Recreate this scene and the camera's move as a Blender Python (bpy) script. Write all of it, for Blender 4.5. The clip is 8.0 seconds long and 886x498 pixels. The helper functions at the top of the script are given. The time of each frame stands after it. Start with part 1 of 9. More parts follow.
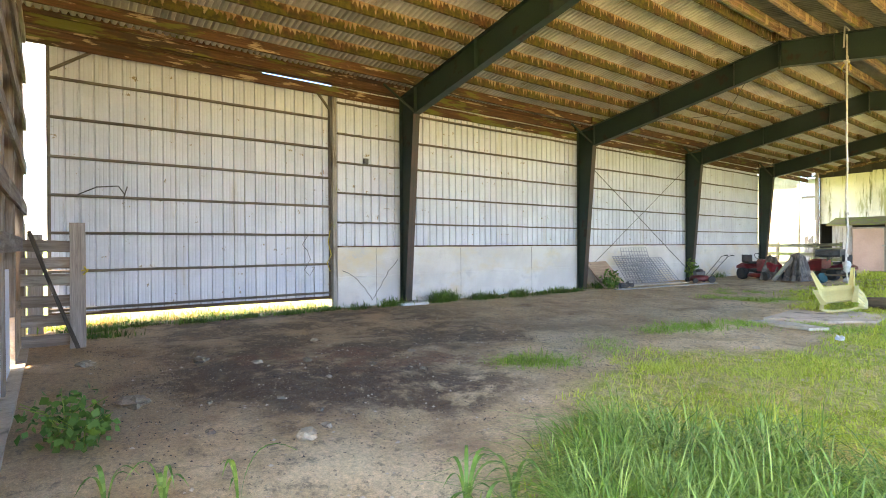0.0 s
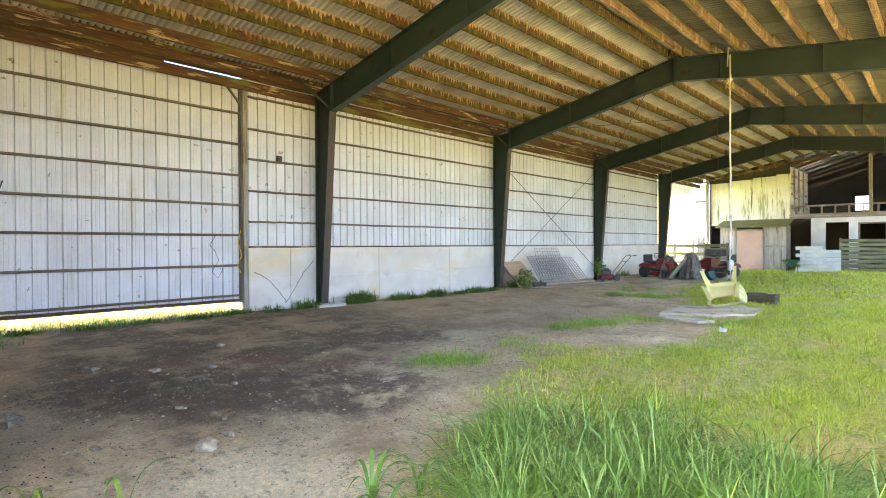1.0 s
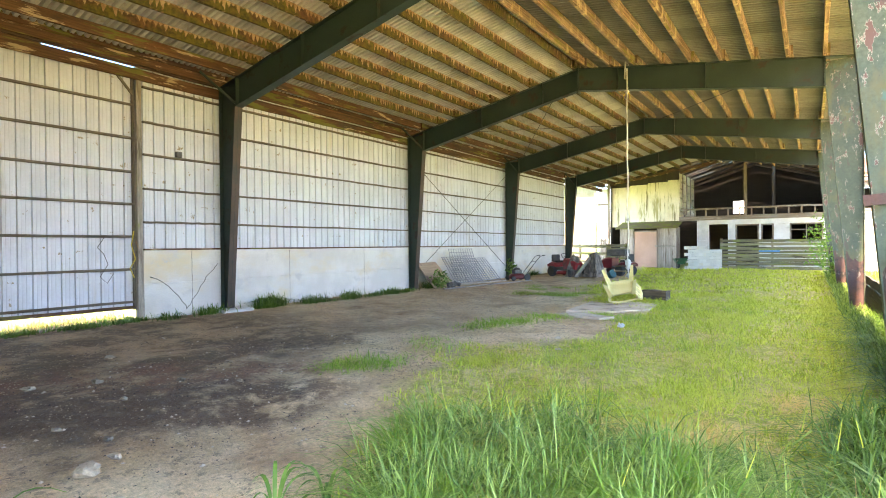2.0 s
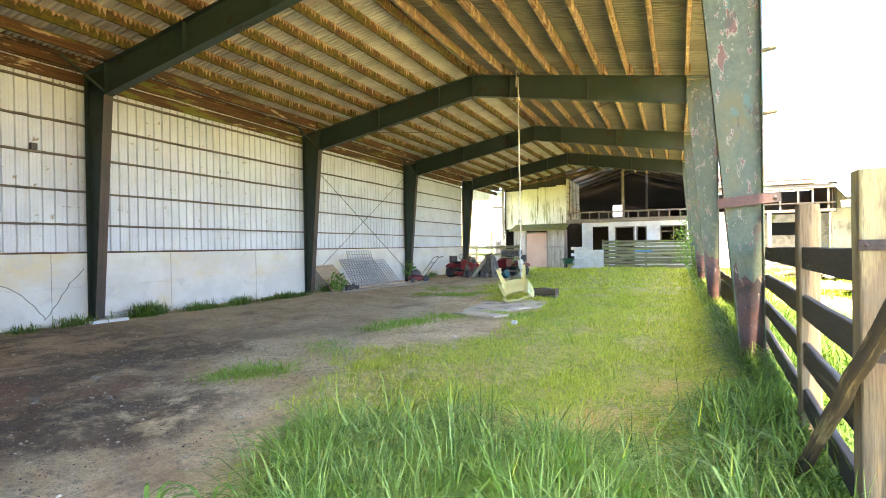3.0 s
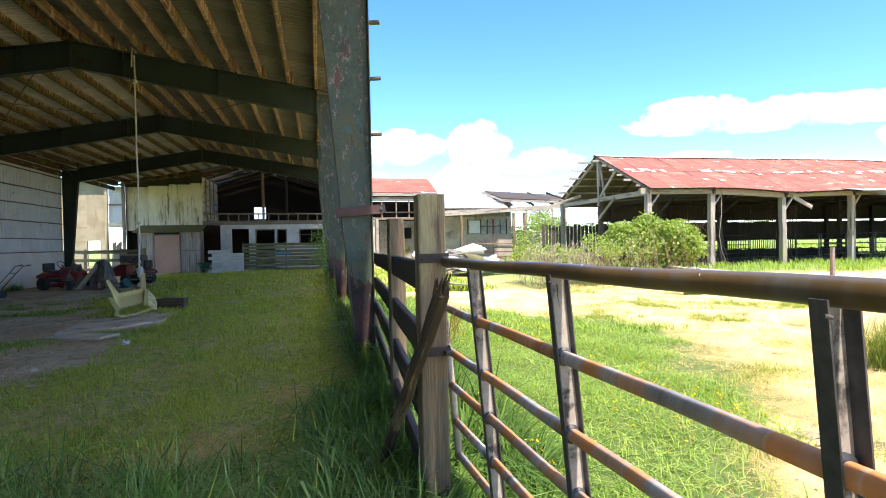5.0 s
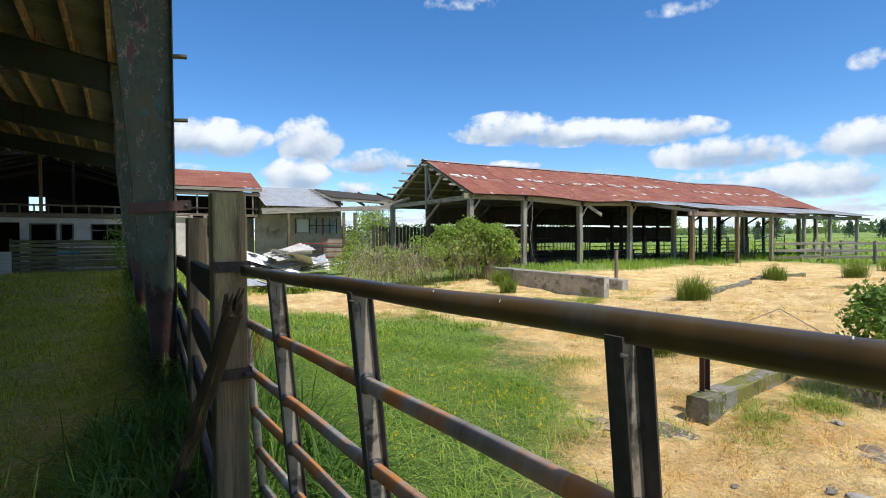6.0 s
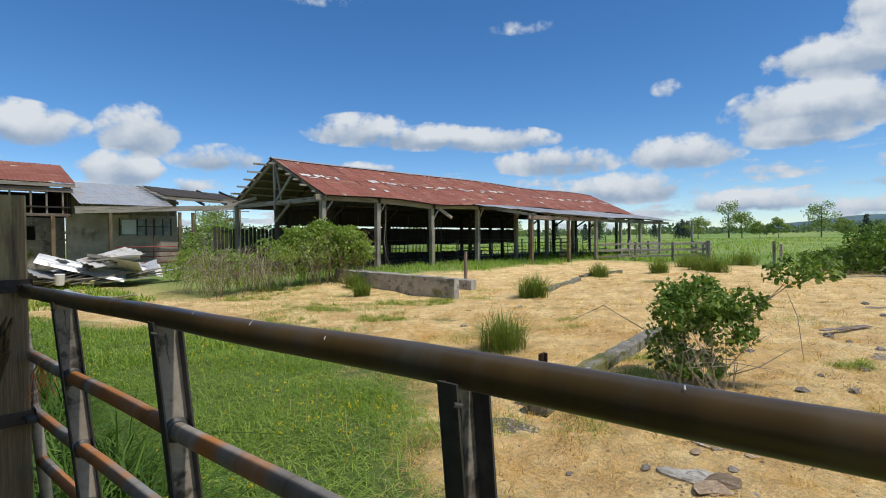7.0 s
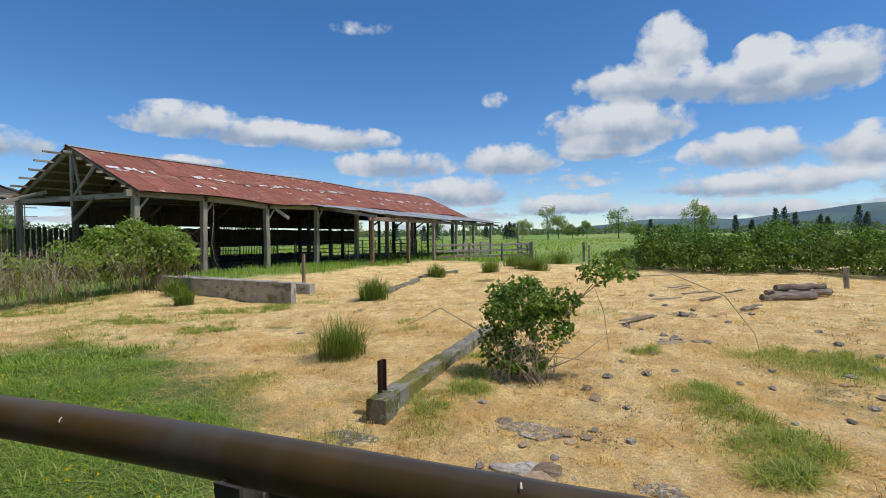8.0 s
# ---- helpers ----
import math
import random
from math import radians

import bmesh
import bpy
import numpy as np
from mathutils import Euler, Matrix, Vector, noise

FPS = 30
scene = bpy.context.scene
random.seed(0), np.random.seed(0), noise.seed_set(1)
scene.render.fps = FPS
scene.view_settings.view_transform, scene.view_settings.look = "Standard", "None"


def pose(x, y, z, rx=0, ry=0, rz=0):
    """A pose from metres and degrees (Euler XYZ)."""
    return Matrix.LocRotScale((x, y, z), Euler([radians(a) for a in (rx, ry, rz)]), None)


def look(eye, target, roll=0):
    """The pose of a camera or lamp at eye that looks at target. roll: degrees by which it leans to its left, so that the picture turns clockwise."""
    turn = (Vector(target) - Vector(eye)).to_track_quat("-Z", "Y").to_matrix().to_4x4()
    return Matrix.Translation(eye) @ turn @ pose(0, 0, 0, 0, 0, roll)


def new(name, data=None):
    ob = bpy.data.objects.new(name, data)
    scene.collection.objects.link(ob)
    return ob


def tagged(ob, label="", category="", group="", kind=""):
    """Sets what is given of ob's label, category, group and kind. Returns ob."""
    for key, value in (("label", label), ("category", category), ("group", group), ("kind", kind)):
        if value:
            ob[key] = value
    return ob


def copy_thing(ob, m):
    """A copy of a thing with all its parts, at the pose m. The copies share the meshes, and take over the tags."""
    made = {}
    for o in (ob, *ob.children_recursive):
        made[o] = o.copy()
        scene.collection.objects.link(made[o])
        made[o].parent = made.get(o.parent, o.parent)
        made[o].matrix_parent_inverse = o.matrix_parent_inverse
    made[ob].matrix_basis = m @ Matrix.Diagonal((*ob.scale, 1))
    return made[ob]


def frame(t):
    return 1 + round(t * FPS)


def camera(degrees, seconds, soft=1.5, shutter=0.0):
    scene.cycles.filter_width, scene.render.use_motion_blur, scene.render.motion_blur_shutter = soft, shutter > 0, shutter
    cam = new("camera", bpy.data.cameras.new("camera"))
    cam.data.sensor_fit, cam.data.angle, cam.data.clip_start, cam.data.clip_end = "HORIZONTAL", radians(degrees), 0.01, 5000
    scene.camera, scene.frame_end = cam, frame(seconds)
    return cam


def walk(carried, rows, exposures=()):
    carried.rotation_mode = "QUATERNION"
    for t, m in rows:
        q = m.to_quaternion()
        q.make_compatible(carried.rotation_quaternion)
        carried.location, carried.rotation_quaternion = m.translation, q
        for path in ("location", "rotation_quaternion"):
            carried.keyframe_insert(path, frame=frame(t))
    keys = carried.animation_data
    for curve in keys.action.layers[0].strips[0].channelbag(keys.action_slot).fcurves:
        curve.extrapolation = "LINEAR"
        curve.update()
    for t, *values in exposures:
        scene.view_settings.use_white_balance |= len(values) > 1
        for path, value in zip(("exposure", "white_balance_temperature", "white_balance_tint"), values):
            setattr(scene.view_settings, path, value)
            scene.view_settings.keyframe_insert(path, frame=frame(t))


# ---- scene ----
cam = camera(80.9, 8.0, 1.0)
PATH = [
    (0, (-0.047, -0.116, 1.505), (-1.647, 1.083, 1.493), -0.3),
    (0.5, (-0.002, -0.076, 1.527), (-1.504, 1.245, 1.513), -0.3),
    (1, (0.015, -0.04, 1.505), (-1.388, 1.386, 1.493), -0.3),
    (1.5, (0.033, -0.007, 1.532), (-1.255, 1.522, 1.518), -0.3),
    (3, (0.049, 0.067, 1.495), (-0.774, 1.889, 1.488), -0.9),
    (3.5, (0.122, 0.12, 1.516), (-0.477, 2.028, 1.505), -0.8),
    (4, (0.156, 0.157, 1.529), (-0.134, 2.136, 1.515), -1.0),
    (4.5, (0.225, 0.212, 1.542), (0.312, 2.21, 1.524), -1.0),
    (5, (0.274, 0.248, 1.556), (0.739, 2.193, 1.531), -1.2),
    (5.2, (0.313, 0.272, 1.557), (0.891, 2.186, 1.532), -1.1),
    (6.3, (0.455, 0.42, 1.597), (1.665, 2.012, 1.562), -0.7),
    (6.5, (0.474, 0.428, 1.591), (1.769, 1.952, 1.559), -1.0),
    (7, (0.53, 0.453, 1.627), (2.011, 1.796, 1.591), -0.7),
    (7.5, (0.57, 0.456, 1.668), (2.242, 1.552, 1.629), -0.9),
    (8, (0.651, 0.496, 1.671), (2.466, 1.335, 1.63), -0.7),
]

EXPOSURES = [(0.0, 3.88, 8700, 22), (1.5, 4.05, 8600, 19.5), (3.0, 3.9, 8500, 19.5), (3.5, 3.78, 8300, 18), (4.0, 3.3, 7900, 18), (4.5, 2.65, 7300, 18), (5.0, 1.75, 6900, 19),
             (5.2, 1.45, 6800, 18), (6.3, 0.16, 6800, 10), (8.0, -0.1, 6800, 12)]
walk(cam, [(t, look(eye, target, roll)) for t, eye, target, roll in PATH], EXPOSURES)

# ---- sky and sun ----
SUN_AZ, SUN_EL = 174.0, 61.0      # compass-like: degrees from +Y towards +X, and above the ground
sun_dir = Vector((math.sin(radians(SUN_AZ)) * math.cos(radians(SUN_EL)),
                  math.cos(radians(SUN_AZ)) * math.cos(radians(SUN_EL)), math.sin(radians(SUN_EL))))
sun = new("sun", bpy.data.lights.new("sun", "SUN"))
sun.data.energy, sun.data.angle, sun.data.color = 3.1, radians(1.5), (1.0, 0.95, 0.88)
sun.matrix_world = look((0, 0, 60), Vector((0, 0, 60)) - sun_dir)

# clouds: azimuth and elevation of the middle, half width, half height (degrees), density
CUMULUS = [
    (88.8, 17.9, 3.6, 3.3, 1.25), (86.4, 15.0, 8.0, 2.6, 1.2), (98.6, 13.8, 8.0, 2.9, 1.15), (96.8, 15.6, 3.2, 2.4, 1.1), (102.6, 14.6, 4.0, 2.6, 1.05), (83.7, 11.1, 8.4, 3.0, 1.3), (82.0, 9.0, 5.8, 1.5, 1.0),
    (95.9, 7.8, 6.9, 2.1, 1.0), (104.8, 7.2, 5.0, 2.3, 1.0), (71.3, 14.5, 1.9, 1.1, 0.27), (39.2, 11.5, 7.2, 2.0, 1.05), (45.4, 10.9, 7.6, 1.7, 1.1), (53.1, 10.5, 8.2, 1.6, 1.05), (92.0, 14.4, 6.5, 2.2, 1.1), (60.1, 7.9, 7.6, 1.8, 1.05), (72.5, 8.1, 6.2, 2.0, 1.15),
    (7.7, 9.9, 7.4, 2.3, 1.05), (17.7, 10.1, 4.0, 2.9, 1.2), (16.2, 6.7, 4.0, 2.0, 1.2), (24.5, 8.2, 5.4, 1.6, 0.95),
]
BANKS = [
    (67.5, 4.8, 7.4, 1.9, 1.1), (78.4, 3.1, 7.6, 1.3, 0.95), (92.1, 4.6, 7.4, 1.3, 0.85), (100.3, 4.7, 8.0, 1.6, 0.9), (110.0, 4.2, 8.0, 2.0, 0.9), (92.0, 2.4, 12.0, 1.1, 0.8), (39.1, 7.6, 4.4, 0.9, 0.75), (21.6, 5.5, 1.9, 0.9, 0.95),
    (35.0, 24.4, 7.0, 1.3, 0.22), (56.8, 21.6, 4.5, 0.9, 0.16), (118, 12, 9, 5.0, 1.0), (130, 8, 10, 4, .9), (160, 14, 14, 6, .9), (-40, 10, 20, 5, .9), (-90, 12, 18, 6, .9), (190, 10, 16, 5, .9), (235, 14, 18, 7, .9),
]
world = bpy.data.worlds.new("sky")
scene.world = world
world.use_nodes = True
wn, wl = world.node_tree.nodes, world.node_tree.links
wn.clear()


def wmath(op, a, b=None, c=None, clamp=False):
    n = wn.new("ShaderNodeMath")
    n.operation, n.use_clamp = op, clamp
    for k, v in enumerate((a, b, c)):
        if v is None:
            continue
        if isinstance(v, (int, float)):
            n.inputs[k].default_value = v
        else:
            wl.new(v, n.inputs[k])
    return n.outputs[0]


def build_sky():
    sky = wn.new("ShaderNodeTexSky")
    sky.sky_type, sky.sun_disc = "NISHITA", False
    sky.sun_elevation, sky.sun_rotation = radians(SUN_EL), radians(SUN_AZ)
    sky.altitude = 2500
    sky.air_density, sky.dust_density, sky.ozone_density = 1.2, 0.0, 5.0
    coord = wn.new("ShaderNodeTexCoord")
    sep = wn.new("ShaderNodeSeparateXYZ")
    wl.new(coord.outputs["Generated"], sep.inputs[0])
    x, y, z = sep.outputs
    az = wmath("MULTIPLY", wmath("ARCTAN2", x, y), 180 / math.pi)
    el = wmath("MULTIPLY", wmath("ARCSINE", z), 180 / math.pi)
    comb = wn.new("ShaderNodeCombineXYZ")
    wl.new(wmath("MULTIPLY", az, 0.85), comb.inputs[0])
    wl.new(el, comb.inputs[1])

    def tex(scale, detail, rough):
        n = wn.new("ShaderNodeTexNoise")
        n.noise_dimensions = "2D"
        wl.new(comb.outputs[0], n.inputs["Vector"])
        n.inputs["Scale"].default_value, n.inputs["Detail"].default_value, n.inputs["Roughness"].default_value = scale, detail, rough
        return n.outputs["Fac"]
    def tex3(scale, detail, rough):
        n = wn.new("ShaderNodeTexNoise")
        wl.new(coord.outputs["Generated"], n.inputs["Vector"])
        n.inputs["Scale"].default_value, n.inputs["Detail"].default_value, n.inputs["Roughness"].default_value = scale, detail, rough
        return n.outputs["Fac"]
    big, fine = tex(0.30, 3, 0.5), tex(0.62, 7, 0.62)
    total, lift = None, None
    for caz, cel, w, h, dens in CUMULUS + BANKS:
        da = wmath("WRAP", wmath("SUBTRACT", az, caz), 180.0, -180.0)
        u = wmath("DIVIDE", da, w)
        dv = wmath("SUBTRACT", el, cel)
        # flatter base than top
        v = wmath("DIVIDE", dv, wmath("ADD", h * 0.8, wmath("MULTIPLY", wmath("GREATER_THAN", dv, 0.0), h * 0.35)))
        r2 = wmath("ADD", wmath("MULTIPLY", u, u), wmath("MULTIPLY", v, v))
        f = wmath("MULTIPLY", wmath("SUBTRACT", 1.0, r2, clamp=True), dens)
        top = wmath("MULTIPLY", f, v)
        total = f if total is None else wmath("MAXIMUM", total, f)
        lift = top if lift is None else wmath("ADD", lift, top)
    # broken cumulus high overhead and behind, unseen, added to brighten the shaded places
    high = wmath("MULTIPLY", wmath("SUBTRACT", tex3(2.6, 5, 0.6), 0.40, clamp=True), 5.0, clamp=True)
    up = wmath("MULTIPLY", wmath("SUBTRACT", el, 30.0, clamp=False), 0.1, clamp=True)
    total = wmath("MAXIMUM", total, wmath("MULTIPLY", wmath("MULTIPLY", high, up), 0.95))
    # thin streaks low over the horizon
    flat = wn.new("ShaderNodeCombineXYZ")
    wl.new(wmath("MULTIPLY", az, 0.12), flat.inputs[0])
    wl.new(wmath("MULTIPLY", el, 0.75), flat.inputs[1])
    streak = wn.new("ShaderNodeTexNoise")
    streak.noise_dimensions = "2D"
    wl.new(flat.outputs[0], streak.inputs["Vector"])
    streak.inputs["Scale"].default_value, streak.inputs["Detail"].default_value, streak.inputs["Roughness"].default_value = 1.0, 6, 0.6
    low = wmath("MULTIPLY", wmath("SUBTRACT", 8.5, el, clamp=False), 0.22, clamp=True)
    total = wmath("MAXIMUM", total, wmath("MULTIPLY", low, wmath("MULTIPLY", wmath("SUBTRACT", streak.outputs["Fac"], 0.47, clamp=True), 3.2)))
    puff = wmath("ADD", wmath("MULTIPLY", wmath("SUBTRACT", big, 0.5), 1.7), wmath("MULTIPLY", wmath("SUBTRACT", fine, 0.5), 1.35))
    dens = wmath("ADD", total, wmath("MULTIPLY", puff, wmath("MULTIPLY", total, 6.0, clamp=True)))
    mask = wmath("MULTIPLY", wmath("SMOOTH_MIN", wmath("MULTIPLY", wmath("SUBTRACT", dens, 0.10, clamp=True), 1.9), 1.0, 0.3, clamp=True), wmath("GREATER_THAN", z, 0.0))
    tone = wmath("ADD", 0.56, wmath("ADD", wmath("MULTIPLY", lift, 1.15), wmath("ADD", wmath("MULTIPLY", wmath("SUBTRACT", fine, 0.5), 0.5), wmath("MULTIPLY", wmath("SUBTRACT", big, 0.5), 1.3))), clamp=True)
    ramp = wn.new("ShaderNodeValToRGB")
    ramp.color_ramp.elements[0].position, ramp.color_ramp.elements[0].color = 0.12, (2.25, 3.05, 4.2, 1)
    ramp.color_ramp.elements[1].position, ramp.color_ramp.elements[1].color = 1.0, (5.0, 5.5, 6.1, 1)
    wl.new(tone, ramp.inputs[0])
    mix = wn.new("ShaderNodeMix")
    mix.data_type = "RGBA"
    wl.new(mask, mix.inputs["Factor"])
    hue = wn.new("ShaderNodeHueSaturation")
    hue.inputs["Saturation"].default_value = 1.22
    wl.new(sky.outputs[0], hue.inputs["Color"])
    tint = wn.new("ShaderNodeMix")
    tint.data_type, tint.blend_type = "RGBA", "MULTIPLY"
    tint.inputs["Factor"].default_value, tint.inputs["B"].default_value = 1.0, (0.95, 0.975, 1.02, 1)
    wl.new(hue.outputs[0], tint.inputs["A"])
    wl.new(tint.outputs["Result"], mix.inputs["A"])
    wl.new(ramp.outputs[0], mix.inputs["B"])
    bg = wn.new("ShaderNodeBackground")
    bg.inputs["Strength"].default_value = 0.138
    wl.new(mix.outputs["Result"], bg.inputs["Color"])
    out = wn.new("ShaderNodeOutputWorld")
    wl.new(bg.outputs[0], out.inputs[0])


build_sky()

# ---- materials ----
def shader(name):
    m = bpy.data.materials.new(name)
    m.use_nodes = True
    n, l = m.node_tree.nodes, m.node_tree.links
    n.clear()
    out = n.new("ShaderNodeOutputMaterial")
    bsdf = n.new("ShaderNodeBsdfPrincipled")
    l.new(bsdf.outputs[0], out.inputs[0])
    return m, n, l, bsdf, out


def rgb(c):
    return (*c, 1) if len(c) == 3 else c


def mixc(n, l, fac, a, b, mode="MIX"):
    x = n.new("ShaderNodeMix")
    x.data_type, x.blend_type = "RGBA", mode
    for key, v in (("Factor", fac), ("A", a), ("B", b)):
        if isinstance(v, (int, float)):
            x.inputs[key].default_value = v
        elif isinstance(v, tuple):
            x.inputs[key].default_value = rgb(v)
        else:
            l.new(v, x.inputs[key])
    return x.outputs["Result"]


def noisef(n, l, vec, scale, detail=4, rough=0.6, distortion=0.0):
    t = n.new("ShaderNodeTexNoise")
    t.inputs["Scale"].default_value, t.inputs["Detail"].default_value = scale, detail
    t.inputs["Roughness"].default_value, t.inputs["Distortion"].default_value = rough, distortion
    l.new(vec, t.inputs["Vector"])
    return t.outputs["Fac"]


def span(n, l, v, lo, hi, a=0.0, b=1.0):
    r = n.new("ShaderNodeMapRange")
    r.interpolation_type = "SMOOTHSTEP"
    for k, x in enumerate((lo, hi, a, b), 1):
        r.inputs[k].default_value = x
    l.new(v, r.inputs[0])
    return r.outputs[0]


def calc(n, l, op, a, b=0.0, clamp=False):
    x = n.new("ShaderNodeMath")
    x.operation, x.use_clamp = op, clamp
    for k, v in enumerate((a, b)):
        if isinstance(v, (int, float)):
            x.inputs[k].default_value = v
        else:
            l.new(v, x.inputs[k])
    return x.outputs[0]


def surface(name, c1, c2, scale=3.0, stretch=(1, 1, 1), rough=0.8, metal=0.0, grain=40.0, grain_amt=0.25, bump=0.3,
            stains=(), vary=0.18, rough_var=0.15, dist=0.004):
    """Two-tone surface with grain, stains ((colour, scale, low, high, stretch) each), per-object variation and relief. UVs are in metres."""
    m, n, l, bsdf, out = shader(name)
    uv = n.new("ShaderNodeUVMap").outputs[0]
    info = n.new("ShaderNodeObjectInfo")
    off = n.new("ShaderNodeVectorMath")
    off.operation = "ADD"
    rnd = n.new("ShaderNodeCombineXYZ")
    l.new(calc(n, l, "MULTIPLY", info.outputs["Random"], 37.0), rnd.inputs[0])
    l.new(calc(n, l, "MULTIPLY", info.outputs["Random"], 91.0), rnd.inputs[1])
    l.new(uv, off.inputs[0])
    l.new(rnd.outputs[0], off.inputs[1])

    def mapped(s):
        mp = n.new("ShaderNodeMapping")
        mp.inputs["Scale"].default_value = s
        l.new(off.outputs[0], mp.inputs[0])
        return mp.outputs[0]
    base = mapped(stretch)
    f1 = span(n, l, noisef(n, l, base, scale, 5), 0.38, 0.62)
    col = mixc(n, l, f1, c1, c2)
    fine = noisef(n, l, base, grain, 3, 0.7)
    g = span(n, l, fine, 0.2, 0.8, 1 - grain_amt, 1 + grain_amt)
    col = mixc(n, l, 1.0, col, g, "MULTIPLY")
    var = n.new("ShaderNodeMapRange")
    l.new(info.outputs["Random"], var.inputs[0])
    var.inputs[3].default_value, var.inputs[4].default_value = 1 - vary, 1 + vary
    col = mixc(n, l, 1.0, col, var.outputs[0], "MULTIPLY")
    rsum = None
    for sc, ssc, lo, hi, st in stains:
        f = span(n, l, noisef(n, l, mapped(st), ssc, 6, 0.65), 0.5 + (lo - 0.5) * 0.5, 0.5 + (hi - 0.5) * 0.5)
        col = mixc(n, l, f, col, sc)
        rsum = f if rsum is None else calc(n, l, "MAXIMUM", rsum, f)
    l.new(col, bsdf.inputs["Base Color"])
    r = calc(n, l, "ADD", rough - rough_var / 2, calc(n, l, "MULTIPLY", f1, rough_var))
    if rsum is not None and rough < 0.6:
        r = calc(n, l, "ADD", r, calc(n, l, "MULTIPLY", rsum, 0.35), True)
    l.new(r, bsdf.inputs["Roughness"])
    if metal:
        mt = metal if rsum is None else calc(n, l, "MULTIPLY", calc(n, l, "SUBTRACT", 1.0, rsum), metal)
        if rsum is None:
            bsdf.inputs["Metallic"].default_value = metal
        else:
            l.new(mt, bsdf.inputs["Metallic"])
    b = n.new("ShaderNodeBump")
    b.inputs["Strength"].default_value, b.inputs["Distance"].default_value = bump, dist
    l.new(calc(n, l, "ADD", fine, calc(n, l, "MULTIPLY", f1, 0.6)), b.inputs["Height"])
    l.new(b.outputs[0], bsdf.inputs["Normal"])
    return m


def leafy(name, c1, c2, c3, trans=0.35, rough=0.55, big=0.25):
    """Leaves or grass: colour varies from island to island and over metres; light passes through."""
    m, n, l, bsdf, out = shader(name)
    geo = n.new("ShaderNodeNewGeometry")
    f = noisef(n, l, geo.outputs["Position"], big, 3)
    col = mixc(n, l, geo.outputs["Random Per Island"], c1, c2)
    col = mixc(n, l, span(n, l, f, 0.45, 0.7), col, c3)
    l.new(col, bsdf.inputs["Base Color"])
    bsdf.inputs["Roughness"].default_value = rough
    bsdf.inputs["Specular IOR Level"].default_value = 0.25
    tr = n.new("ShaderNodeBsdfTranslucent")
    l.new(mixc(n, l, 1.0, col, (1.0, 1.0, 0.45), "MULTIPLY"), tr.inputs["Color"])
    mx = n.new("ShaderNodeMixShader")
    mx.inputs[0].default_value = trans
    l.new(bsdf.outputs[0], mx.inputs[1])
    l.new(tr.outputs[0], mx.inputs[2])
    l.new(mx.outputs[0], out.inputs[0])
    return m


GRAIN = (0.35, 9, 1)
sheet_white = surface("white ribbed steel", (0.61, 0.64, 0.69), (0.545, 0.575, 0.625), 0.8, rough=0.5, grain=25, grain_amt=0.05, bump=0.06, vary=0.03,
                      stains=[((0.50, 0.47, 0.41), 1.0, 0.62, 1.0, (.35, 3.0, 1)), ((0.30, 0.24, 0.16), 5, 0.78, 0.84, (1, 1, 1))])
sheet_roof = surface("galvanised roof sheet", (0.40, 0.395, 0.375), (0.52, 0.515, 0.49), 1.2, rough=0.55, grain=30, grain_amt=0.10, bump=0.1, vary=0.10,
                     stains=[((0.42, 0.35, 0.24), 1.6, 0.62, 0.95, (1, .5, 1)), ((0.28, 0.20, 0.12), 2.2, 0.72, 0.86, (.6, 1.5, 1))])
sheet_roof_dark = surface("darker grey roof sheet", (0.19, 0.182, 0.17), (0.26, 0.25, 0.23), 1.2, rough=0.6, metal=0.1, grain=30, grain_amt=0.12, bump=0.1, vary=0.15,
                          stains=[((0.20, 0.16, 0.11), 1.6, 0.66, 0.9, (1, .5, 1))])
steel_green = surface("dark green painted steel", (0.012, 0.028, 0.020), (0.018, 0.038, 0.026), 2, rough=0.5, grain=30, grain_amt=0.15, bump=0.1,
                      stains=[((0.045, 0.032, 0.022), 1.6, 0.62, 0.8, (1, 1, 1))])
steel_brown = surface("brown stained steel flange", (0.035, 0.030, 0.022), (0.07, 0.045, 0.034), 1.2, rough=0.6, grain=30, grain_amt=0.2, bump=0.15)
steel_flaked = surface("flaking green paint on primed steel", (0.040, 0.064, 0.042), (0.068, 0.090, 0.058), 2.2, rough=0.6, grain=18, grain_amt=0.25, bump=0.4,
                       stains=[((0.085, 0.088, 0.04), 1.0, 0.52, 0.8, (.6, 1.5, 1)), ((0.05, 0.115, 0.105), 1.9, 0.70, 0.84, (.6, 1, 1)),
                               ((0.27, 0.25, 0.20), 3.8, 0.675, 0.69, (.4, 1, 1)), ((0.115, 0.055, 0.045), 3.8, 0.695, 0.72, (.4, 1, 1)),
                               ((0.26, 0.25, 0.20), 9.0, 0.70, 0.73, (.5, 1, 1)), ((0.10, 0.045, 0.036), 9.0, 0.745, 0.755, (.5, 1, 1)), ((0.055, 0.048, 0.036), 4.2, 0.68, 0.72, (.4, 1, 1))])
primer_red = surface("worn red primer steel", (0.062, 0.030, 0.026), (0.095, 0.044, 0.036), 3, rough=0.7, grain=30, bump=0.3,
                     stains=[((0.022, 0.018, 0.016), 2.0, 0.50, 0.72, (1, 1, 1)), ((0.17, 0.13, 0.105), 7, 0.72, 0.76, (.5, 1, 1))])
